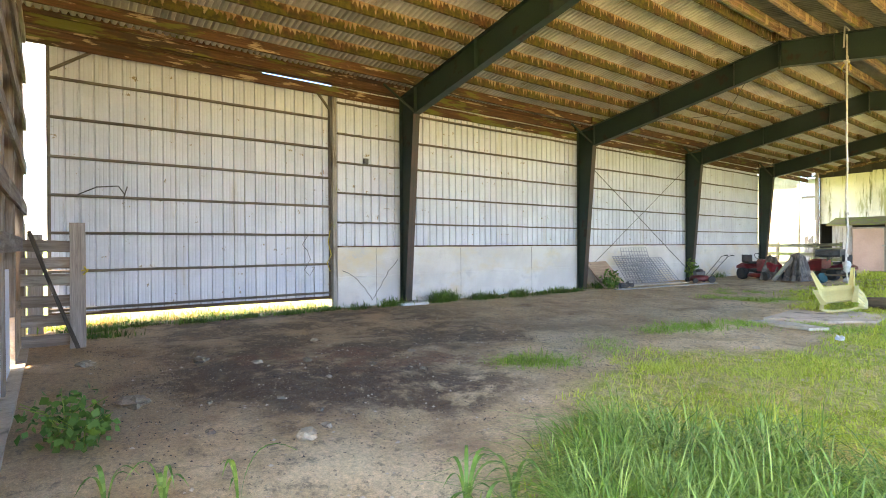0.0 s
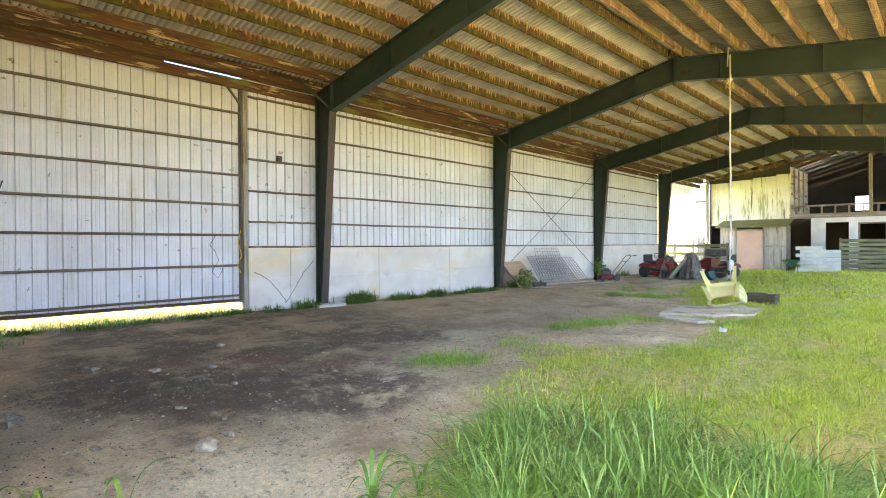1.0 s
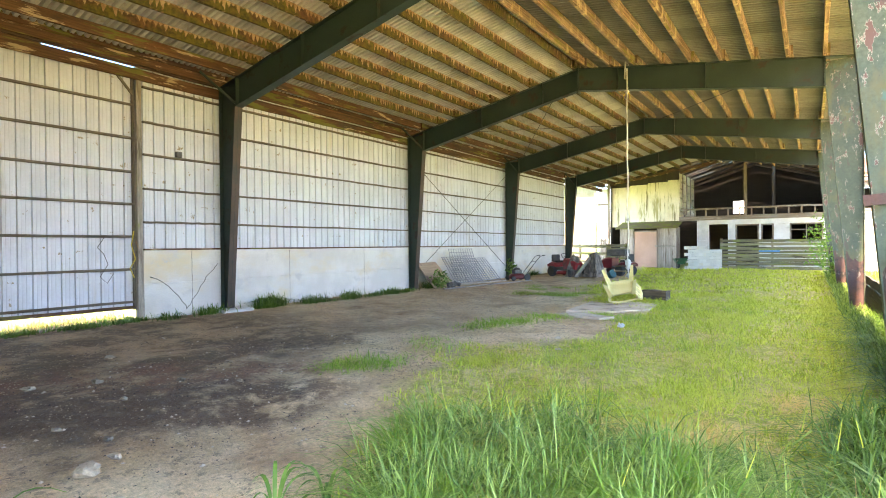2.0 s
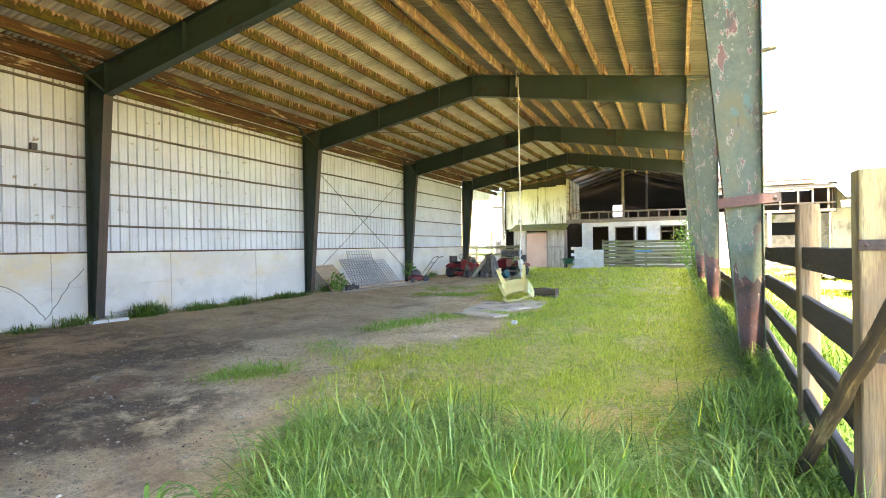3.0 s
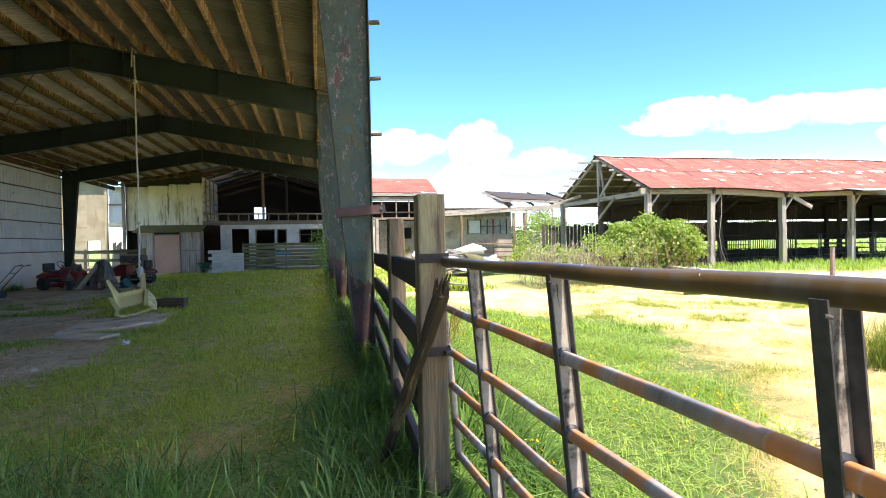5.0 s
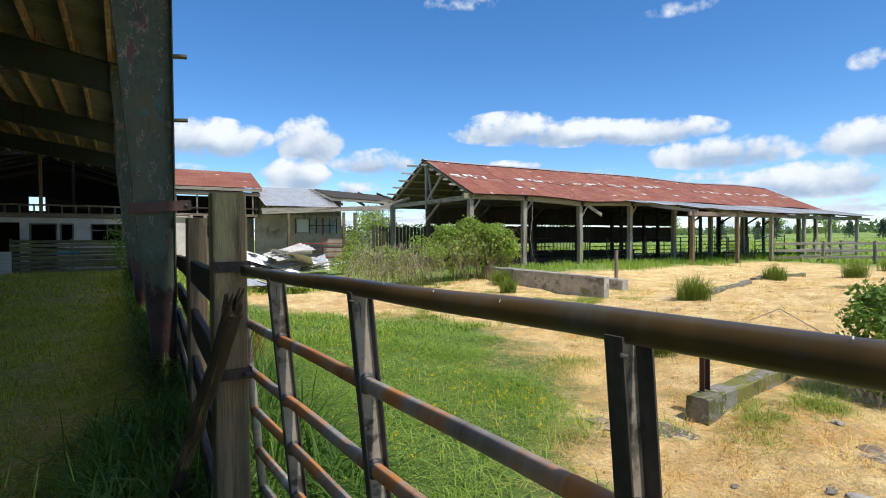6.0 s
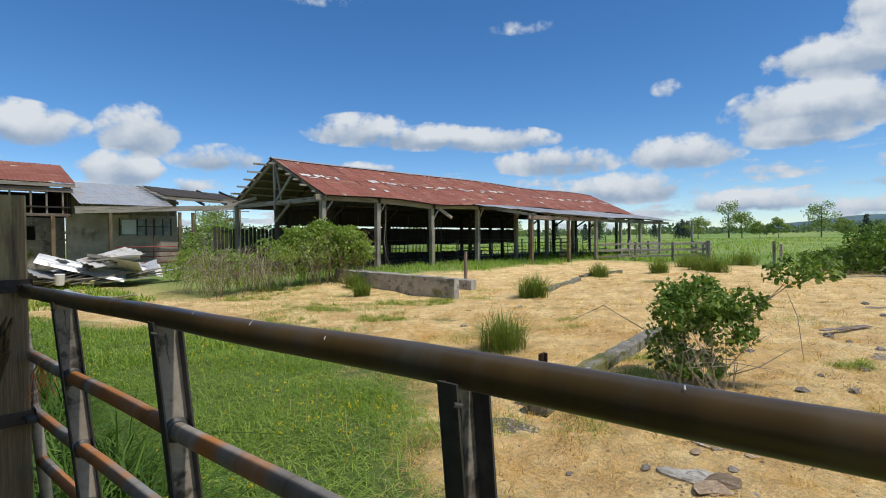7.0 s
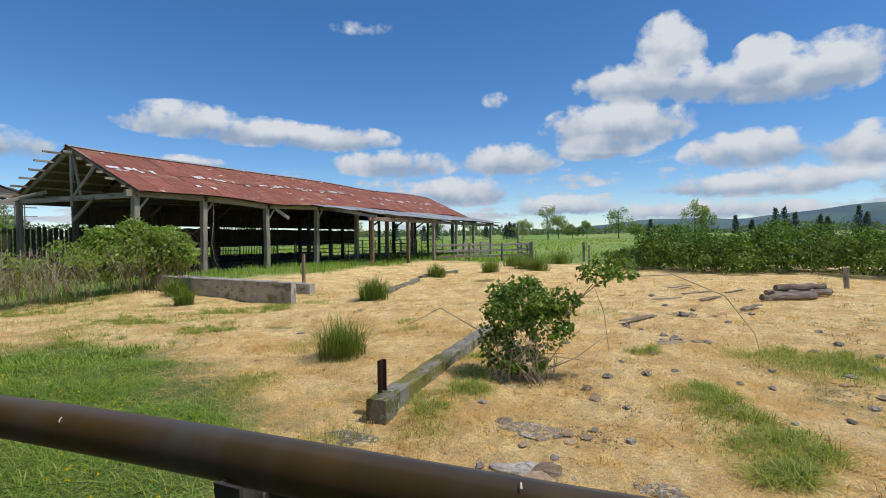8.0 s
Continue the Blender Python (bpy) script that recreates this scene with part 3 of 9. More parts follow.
def ground_material():
    m, n, l, bsdf, out = shader("farm ground")
    pos = n.new("ShaderNodeNewGeometry").outputs["Position"]
    sep = n.new("ShaderNodeSeparateXYZ")
    l.new(pos, sep.inputs[0])
    x, y = sep.outputs[0], sep.outputs[1]
    wob = noisef(n, l, pos, 0.55, 5)
    wob2 = noisef(n, l, pos, 2.3, 5)
    w = calc(n, l, "ADD", calc(n, l, "MULTIPLY", calc(n, l, "SUBTRACT", wob, 0.5), 3.2), calc(n, l, "MULTIPLY", calc(n, l, "SUBTRACT", wob2, 0.5), 1.6))
    fine = noisef(n, l, pos, 26, 5, 0.7)
    grit = noisef(n, l, pos, 95, 3, 0.7)
    # distance into the bare earth from the lawn's edge
    edge = n.new("ShaderNodeValToRGB")
    e = edge.color_ramp.elements
    while len(e) < len(EDGE):
        e.new(0.5)
    for k, (yy, xx) in enumerate(EDGE):
        e[k].position, v = yy / 30.0, -xx / 10.0
        e[k].color = (v, v, v, 1)
    l.new(calc(n, l, "DIVIDE", y, 30.0, True), edge.inputs[0])
    xb = calc(n, l, "MULTIPLY", edge.outputs[0], -10.0)
    into = calc(n, l, "SUBTRACT", xb, x)
    # packed earth of the shed: dusty grey, with dark damp litter in a broad patch
    dirt = mixc(n, l, span(n, l, noisef(n, l, pos, 0.9, 5), 0.35, 0.65), (0.56, 0.375, 0.19), (0.76, 0.55, 0.315))
    brown = calc(n, l, "MULTIPLY", span(n, l, calc(n, l, "ADD", into, calc(n, l, "MULTIPLY", w, 0.5)), 1.3, 3.6), 0.75)
    brown = calc(n, l, "MULTIPLY", brown, span(n, l, y, 5.0, 9.5, 1.0, 0.4))
    dirt = mixc(n, l, brown, dirt, (0.43, 0.262, 0.135))
    rust = span(n, l, noisef(n, l, pos, 0.7, 4), 0.54, 0.70)
    dirt = mixc(n, l, calc(n, l, "MULTIPLY", rust, 0.6), dirt, (0.24, 0.115, 0.05))
    # damp litter, broken into blotches, in a belt away from the lawn
    belt = calc(n, l, "MULTIPLY", span(n, l, calc(n, l, "ADD", into, calc(n, l, "MULTIPLY", w, 0.8)), 1.5, 2.6), span(n, l, calc(n, l, "ADD", y, calc(n, l, "MULTIPLY", w, 0.7)), 0.7, 1.6))
    belt = calc(n, l, "MULTIPLY", belt, span(n, l, y, 5.5, 9.0, 1.0, 0.15))
    damp = calc(n, l, "MULTIPLY", belt, span(n, l, noisef(n, l, pos, 0.62, 5, 0.6), 0.40, 0.54))
    damp = calc(n, l, "MULTIPLY", damp, span(n, l, noisef(n, l, pos, 3.3, 6, 0.7), 0.30, 0.52))
    dirt = mixc(n, l, calc(n, l, "MULTIPLY", damp, 0.88), dirt, (0.135, 0.080, 0.040))
    # darker core of rotted litter, rimmed by a rusty band
    cx, cy = calc(n, l, "ADD", x, 5.5), calc(n, l, "SUBTRACT", y, 2.4)
    cu = calc(n, l, "ADD", calc(n, l, "MULTIPLY", cx, 0.28), calc(n, l, "MULTIPLY", cy, 0.33))
    cv = calc(n, l, "ADD", calc(n, l, "MULTIPLY", cx, -0.80), calc(n, l, "MULTIPLY", cy, 0.66))
    cv = calc(n, l, "ADD", cv, calc(n, l, "MULTIPLY", w, 0.45))
    cu2 = calc(n, l, "MULTIPLY", cu, cu)
    core = span(n, l, calc(n, l, "ADD", cu2, calc(n, l, "MULTIPLY", cv, cv)), 0.55, 1.35, 1.0, 0.0)
    core = calc(n, l, "MULTIPLY", core, span(n, l, noisef(n, l, pos, 3.0, 6, 0.72), 0.36, 0.54))
    dirt = mixc(n, l, calc(n, l, "MULTIPLY", core, 0.92), dirt, (0.135, 0.076, 0.040))
    rim = calc(n, l, "SUBTRACT", cv, 1.15)
    rim = span(n, l, calc(n, l, "ADD", calc(n, l, "MULTIPLY", rim, rim), calc(n, l, "MULTIPLY", cu2, 0.35)), 0.05, 0.6, 1.0, 0.0)
    rim = calc(n, l, "MULTIPLY", rim, span(n, l, noisef(n, l, pos, 2.0, 6, 0.7), 0.40, 0.58))
    dirt = mixc(n, l, calc(n, l, "MULTIPLY", rim, 0.85), dirt, (0.25, 0.11, 0.055))
    litter = span(n, l, noisef(n, l, pos, 8, 6, 0.8), 0.53, 0.62)
    dirt = mixc(n, l, calc(n, l, "MULTIPLY", litter, 0.6), dirt, (0.16, 0.115, 0.08))
    crumbs = span(n, l, noisef(n, l, pos, 38, 4, 0.8), 0.60, 0.68)
    dirt = mixc(n, l, calc(n, l, "MULTIPLY", crumbs, 0.55), dirt, (0.62, 0.52, 0.40))
    # soil under grass
    sod = mixc(n, l, span(n, l, noisef(n, l, pos, 5.0, 6, 0.75), 0.40, 0.62), (0.32, 0.34, 0.05), (0.60, 0.48, 0.20))
    lush = mixc(n, l, wob2, (0.10, 0.18, 0.03), (0.20, 0.27, 0.06))
    sod = mixc(n, l, span(n, l, x, 0.9, 1.3), sod, lush)
    # dry mown straw of the yard with stony and green patches
    straw = mixc(n, l, span(n, l, noisef(n, l, pos, 1.4, 5), 0.35, 0.65), (0.76, 0.505, 0.21), (0.95, 0.72, 0.35))
    straw = mixc(n, l, 1.0, straw, span(n, l, noisef(n, l, pos, 5.5, 5, 0.65), 0.36, 0.64, 0.84, 1.10), "MULTIPLY")
    straw = mixc(n, l, calc(n, l, "MULTIPLY", span(n, l, noisef(n, l, pos, 34, 4, 0.75), 0.54, 0.7), 0.45), straw, (0.40, 0.28, 0.14))
    straw = mixc(n, l, calc(n, l, "MULTIPLY", span(n, l, noisef(n, l, pos, 0.42, 5), 0.60, 0.70), 0.8), straw, (0.15, 0.17, 0.04))
    straw = mixc(n, l, span(n, l, noisef(n, l, pos, 1.1, 6, 0.7), 0.685, 0.72), straw, (0.21, 0.19, 0.165))
    field = mixc(n, l, span(n, l, noisef(n, l, pos, 0.05, 5), 0.4, 0.6), (0.15, 0.27, 0.045), (0.27, 0.34, 0.09))
    # where each lies
    in_grass = span(n, l, calc(n, l, "ADD", calc(n, l, "SUBTRACT", x, xb), calc(n, l, "MULTIPLY", w, 0.35)), -0.25, 0.45)
    col = mixc(n, l, in_grass, dirt, sod)
    green = n.new("ShaderNodeValToRGB")
    green.color_ramp.interpolation = "B_SPLINE"
    e = green.color_ramp.elements
    while len(e) < len(GREEN):
        e.new(0.5)
    for k, (yy, xx) in enumerate(GREEN):
        e[k].position, v = (yy + 1.0) / 21.0, xx / 10.0
        e[k].color = (v, v, v, 1)
    l.new(calc(n, l, "DIVIDE", calc(n, l, "ADD", y, 1.0), 21.0, True), green.inputs[0])
    yb = calc(n, l, "MULTIPLY", green.outputs[0], 10.0)
    in_yard = span(n, l, calc(n, l, "ADD", calc(n, l, "SUBTRACT", x, yb), calc(n, l, "MULTIPLY", w, 0.9)), -0.5, 0.7)
    col = mixc(n, l, in_yard, col, straw)
    far1 = span(n, l, calc(n, l, "ADD", x, calc(n, l, "MULTIPLY", w, 1.5)), 31.0, 36.0)
    far2 = span(n, l, calc(n, l, "ADD", y, calc(n, l, "MULTIPLY", w, 0.6)), 15.6, 17.0)
    far2 = calc(n, l, "MULTIPLY", far2, span(n, l, x, 4.0, 9.0))
    far3 = span(n, l, x, -14.0, -12.2, 1.0, 0.0)
    far = calc(n, l, "MAXIMUM", calc(n, l, "MAXIMUM", far1, far2), far3)
    col = mixc(n, l, far, col, field)
    # shade under the pole barn's roof, painted as a dark strip of earth
    yw = calc(n, l, "ADD", y, calc(n, l, "MULTIPLY", w, 0.15))
    barn_shade = calc(n, l, "MULTIPLY", span(n, l, yw, 20.2, 20.8), span(n, l, yw, 27.2, 27.8, 1.0, 0.0))
    barn_shade = calc(n, l, "MULTIPLY", barn_shade, calc(n, l, "MULTIPLY", span(n, l, x, 13.6, 14.4), span(n, l, x, 47.5, 48.5, 1.0, 0.0)))
    col = mixc(n, l, barn_shade, col, (0.06, 0.045, 0.03))
    col = mixc(n, l, 1.0, col, span(n, l, fine, 0.2, 0.8, 0.72, 1.28), "MULTIPLY")
    col = mixc(n, l, 1.0, col, span(n, l, grit, 0.2, 0.8, 0.8, 1.2), "MULTIPLY")
    l.new(col, bsdf.inputs["Base Color"])
    bsdf.inputs["Roughness"].default_value = 0.95
    b = n.new("ShaderNodeBump")
    b.inputs["Strength"].default_value, b.inputs["Distance"].default_value = 1.0, 0.045
    l.new(calc(n, l, "ADD", fine, calc(n, l, "MULTIPLY", grit, 0.4)), b.inputs["Height"])
    l.new(b.outputs[0], bsdf.inputs["Normal"])
    return m


ground_mat = ground_material()


# ---- mesh builders ----
rng = random.Random(7)
nrng = np.random.default_rng(11)


def V(*a):
    return Vector(a)


class G:
    """Collects faces in world or local metres and links them as one mesh. Each face carries the direction along which its grain runs."""

    def __init__(self):
        self.v, self.f, self.u = [], [], []

    def face(self, idx, u=None):
        self.f.append(tuple(idx))
        self.u.append(u)

    def add(self, verts, faces, u=None):
        b = len(self.v)
        self.v.extend(tuple(p) for p in verts)
        for f in faces:
            self.face([b + i for i in f], u)

    def ring_sweep(self, rings, u, cap=True):
        n = len(rings[0])
        b = len(self.v)
        for r in rings:
            self.v.extend(tuple(p) for p in r)
        for k in range(len(rings) - 1):
            for i in range(n):
                j = (i + 1) % n
                self.face((b + k * n + i, b + k * n + j, b + (k + 1) * n + j, b + (k + 1) * n + i), u)
        if cap:
            self.face([b + i for i in reversed(range(n))])
            self.face([b + (len(rings) - 1) * n + i for i in range(n)])

    def beam(self, p0, p1, w, h, up=(0, 0, 1), seg=1, jit=0.0, ch=0.08, taper=1.0, sag=0.0):
        """A squared timber from p0 to p1: w across, h along 'up', chamfered, with seg steps that wander by jit."""
        p0, p1 = Vector(p0), Vector(p1)
        d = (p1 - p0).normalized()
        up = Vector(up)
        side = d.cross(up)
        if side.length < 1e-4:
            side = d.cross(Vector((1, 0, 0)))
        side.normalize()
        up = side.cross(d).normalized()
        c = min(w, h) * ch
        prof = [(-w / 2 + c, -h / 2), (w / 2 - c, -h / 2), (w / 2, -h / 2 + c), (w / 2, h / 2 - c), (w / 2 - c, h / 2), (-w / 2 + c, h / 2), (-w / 2, h / 2 - c), (-w / 2, -h / 2 + c)]
        rings = []
        for k in range(seg + 1):
            t = k / seg
            o = p0.lerp(p1, t) + up * (-sag * 4 * t * (1 - t))
            if 0 < k < seg and jit:
                o += side * rng.uniform(-jit, jit) + up * rng.uniform(-jit, jit)
            s = 1 + (taper - 1) * t
            jw = jit * 0.5
            rings.append([o + side * (a * s + (rng.uniform(-jw, jw) if jit else 0)) + up * (b * s + (rng.uniform(-jw, jw) if jit else 0)) for a, b in prof])
        self.ring_sweep(rings, d)
        return self

    def box(self, x0, y0, z0, x1, y1, z1, ch=0.0, u=None):
        if ch <= 0:
            vs = [(x, y, z) for x in (x0, x1) for y in (y0, y1) for z in (z0, z1)]
            self.add(vs, [(0, 1, 3, 2), (4, 6, 7, 5), (0, 4, 5, 1), (2, 3, 7, 6), (0, 2, 6, 4), (1, 5, 7, 3)], u)
            return self
        dx, dy, dz = x1 - x0, y1 - y0, z1 - z0
        m = min(dx, dy, dz)
        if dx >= dy and dx >= dz:
            return self.beam((x0, (y0 + y1) / 2, (z0 + z1) / 2), (x1, (y0 + y1) / 2, (z0 + z1) / 2), dy, dz, ch=ch / m)
        if dy >= dx and dy >= dz:
            return self.beam(((x0 + x1) / 2, y0, (z0 + z1) / 2), ((x0 + x1) / 2, y1, (z0 + z1) / 2), dx, dz, ch=ch / m)
        return self.beam(((x0 + x1) / 2, (y0 + y1) / 2, z0), ((x0 + x1) / 2, (y0 + y1) / 2, z1), dx, dy, up=(0, 1, 0), ch=ch / m)

    def tube(self, pts, r, n=8, r1=None, cap=True):
        pts = [Vector(p) for p in pts]
        rings = []
        ref = Vector((0.31, 0.22, 0.93))
        for k, p in enumerate(pts):
            d = (pts[min(k + 1, len(pts) - 1)] - pts[max(k - 1, 0)])
            d = d.normalized() if d.length > 1e-9 else Vector((0, 0, 1))
            a = d.cross(ref)
            if a.length < 0.05:
                a = d.cross(Vector((1, 0, 0)))
            a.normalize()
            b = d.cross(a)
            rr = r if r1 is None else r + (r1 - r) * k / max(1, len(pts) - 1)
            rings.append([p + (a * math.cos(q) + b * math.sin(q)) * rr for q in (2 * math.pi * i / n for i in range(n))])
        self.ring_sweep(rings, (pts[-1] - pts[0]).normalized() if (pts[-1] - pts[0]).length > 1e-6 else None, cap)
        return self

    def lathe(self, profile, n=20, m=None, axis="z"):
        """profile: (radius, height) pairs round the z axis, then moved by the matrix m."""
        m = m or Matrix()
        b = len(self.v)
        for r, h in profile:
            for i in range(n):
                q = 2 * math.pi * i / n
                self.v.append(tuple(m @ Vector((r * math.cos(q), r * math.sin(q), h))))
        for k in range(len(profile) - 1):
            for i in range(n):
                j = (i + 1) % n
                self.face((b + k * n + i, b + k * n + j, b + (k + 1) * n + j, b + (k + 1) * n + i))
        self.face([b + i for i in reversed(range(n))])
        self.face([b + (len(profile) - 1) * n + i for i in range(n)])
        return self

    def blob(self, centre, radii, seed=0, rough=0.25, n=10, flat=None):
        """An uneven lump."""
        c = Vector(centre)
        b = len(self.v)
        rows = n // 2 + 1
        for a in range(rows + 1):
            th = math.pi * a / rows
            for i in range(n):
                q = 2 * math.pi * i / n
                d = Vector((math.sin(th) * math.cos(q), math.sin(th) * math.sin(q), math.cos(th)))
                s = 1 + rough * noise.noise(d * 1.7 + Vector((seed * 3.1, seed * 1.7, 0))) * 2
                p = Vector((d.x * radii[0], d.y * radii[1], d.z * radii[2])) * s
                if flat is not None:
                    p.z = max(p.z, flat)
                self.v.append(tuple(c + p))
        for a in range(rows):
            for i in range(n):
                j = (i + 1) % n
                self.face((b + a * n + i, b + (a + 1) * n + i, b + (a + 1) * n + j, b + a * n + j))
        return self

    def mesh(self, name, smooth=False):
        me = bpy.data.meshes.new(name)
        me.from_pydata(self.v, [], self.f)
        uv = me.uv_layers.new(name="UVMap")
        co = np.array(self.v, dtype=float).reshape(-1, 3)
        co = co - co.mean(0)
        flat = np.zeros((len(me.loops), 2))
        k = 0
        for f, u in zip(self.f, self.u):
            p = co[list(f)]
            n = np.cross(p[1] - p[0], p[2] - p[0])
            if len(f) > 3:
                n = n + np.cross(p[2] - p[0], p[3] - p[0])
            ln = np.linalg.norm(n)
            n = n / ln if ln > 1e-12 else np.array((0, 0, 1.0))
            if u is None:
                e = np.roll(p, -1, 0) - p
                uu = e[np.argmax((e ** 2).sum(1))]
            else:
                uu = np.array(u, dtype=float)
            uu = uu - n * uu.dot(n)
            lu = np.linalg.norm(uu)
            if lu < 1e-9:
                uu = p[1] - p[0]
                lu = np.linalg.norm(uu) or 1.0
            uu = uu / lu
            vv = np.cross(n, uu)
            flat[k:k + len(f), 0] = p @ uu
            flat[k:k + len(f), 1] = p @ vv
            k += len(f)
        uv.data.foreach_set("uv", flat.ravel())
        if smooth:
            me.polygons.foreach_set("use_smooth", np.ones(len(me.polygons), dtype=bool))
        me.update()
        return me

    def part(self, name, material, parent=None, label="", smooth=False):
        return link(name, self.mesh(name, smooth), material, parent, label)


def link(name, me, material, parent=None, label=""):
    if material and not me.materials:
        me.materials.append(material)
    ob = new(name, me)
    if parent is not None:
        ob.parent = parent
        ob.matrix_parent_inverse = parent.matrix_basis.inverted()
    if label:
        tagged(ob, label)
    return ob


def thing(name, at, label, category, group="", kind=""):
    """An Empty at the thing's base."""
    ob = new(name)
    ob.empty_display_size = 0.2
    ob.matrix_basis = at if isinstance(at, Matrix) else Matrix.Translation(at)
    return tagged(ob, label, category, group, kind)


def strips(name, verts, faces, material, parent=None, smooth=False):
    """A mesh from numpy arrays of vertices and equal-sided faces."""
    me = bpy.data.meshes.new(name)
    k = faces.shape[1]
    me.vertices.add(len(verts))
    me.vertices.foreach_set("co", verts.astype(np.float32).ravel())
    me.loops.add(faces.size)
    me.loops.foreach_set("vertex_index", faces.astype(np.int32).ravel())
    me.polygons.add(len(faces))
    me.polygons.foreach_set("loop_start", np.arange(0, faces.size, k, dtype=np.int32))
    me.polygons.foreach_set("loop_total", np.full(len(faces), k, dtype=np.int32))
    if smooth:
        me.polygons.foreach_set("use_smooth", np.ones(len(faces), dtype=bool))
    me.update(calc_edges=True)
    me.validate()
    return link(name, me, material, parent)


def smooth01(v, lo, hi):
    t = np.clip((v - lo) / (hi - lo), 0, 1)
    return t * t * (3 - 2 * t)


def lie(x, y):
    """Height of the ground."""
    x, y = np.asarray(x, dtype=float), np.asarray(y, dtype=float)
    z = 0.22 * smooth01(y, 11, 19) * smooth01(x, 7, 14)
    z = z + 0.05 * smooth01(np.hypot(x + 4, y - 6), 30, 60)
    z = z + 4.5 * smooth01(x, 45, 420)
    bump = 0.035 * np.sin(x * 0.9 + 1.3) * np.sin(y * 0.7) + 0.02 * np.sin(x * 2.3 - y * 1.9) + 0.015 * np.sin(x * 4.1 + y * 3.3)
    bump = bump * (1 - 0.6 * smooth01(-x, 9, 11.5) * smooth01(-x, -20, 11))
    return z + bump - 0.02


def lz(x, y):
    return float(lie(x, y))


# ---- the ground ----
def build_ground():
    def axis(lo, hi, step, far):
        core = np.arange(lo, hi + 1e-6, step)
        out, d, p = [], step, hi
        while p < far:
            d *= 1.35
            p += d
            out.append(p)
        inn, d, p = [], step, lo
        while p > -far:
            d *= 1.35
            p -= d
            inn.append(p)
        return np.concatenate([inn[::-1], core, out])
    xs, ys = axis(-13, 22, 0.12, 4200), axis(-4, 26, 0.12, 4200)
    gx, gy = np.meshgrid(xs, ys, indexing="ij")
    gz = lie(gx, gy)
    near = (np.abs(gx) < 40) & (np.abs(gy) < 60)
    jit = nrng.normal(0, 0.006, gx.shape)
    gz = gz + np.where(near, jit, 0)
    v = np.stack([gx, gy, gz], -1).reshape(-1, 3)
    nx, ny = len(xs), len(ys)
    a = (np.arange(nx - 1)[:, None] * ny + np.arange(ny - 1)[None]).ravel()
    f = np.stack([a, a + ny, a + ny + 1, a + 1], 1)
    tagged(strips("ground", v, f, ground_mat, smooth=True), "packed earth, rough grass and dry mown straw", "ground", kind="structure")


build_ground()

# ---- the steel shed ----
XL, XR, RIDGE = -11.78, 0.98, -5.46
FRAMES = [-0.85, 7.36, 14.66, 21.96, 29.26]
Z_L, Z_R, Z_RIDGE = 5.45, 5.62, 6.62         # top of the rafters
ROOF_Y0, ROOF_Y1 = -2.4, 36.0


def rafter_top(x):
    if x < RIDGE:
        return Z_L + (Z_RIDGE - Z_L) * (x - XL) / (RIDGE - XL)
    return Z_R + (Z_RIDGE - Z_R) * (XR - x) / (XR - RIDGE)


def plate(g, pts, y0, y1):
    """A flat plate with the outline pts in the xz plane, from y0 to y1."""
    n = len(pts)
    b = len(g.v)
    for y in (y0, y1):
        g.v.extend((x, y, z) for x, z in pts)
    g.face([b + i for i in range(n)], (0, 0, 1))
    g.face([b + n + i for i in reversed(range(n))], (0, 0, 1))
    for i in range(n):
        j = (i + 1) % n
        g.face((b + i, b + n + i, b + n + j, b + j), (pts[j][0] - pts[i][0], 0, pts[j][1] - pts[i][1]))


def flange(g, p0, p1, y0, y1, t):
    """A flange plate along the line p0-p1 in the xz plane, t thick to the left of its course."""
    d = Vector((p1[0] - p0[0], p1[1] - p0[1])).normalized()
    nx, nz = -d.y * t, d.x * t
    plate(g, [p0, p1, (p1[0] + nx, p1[1] + nz), (p0[0] + nx, p0[1] + nz)], y0, y1)


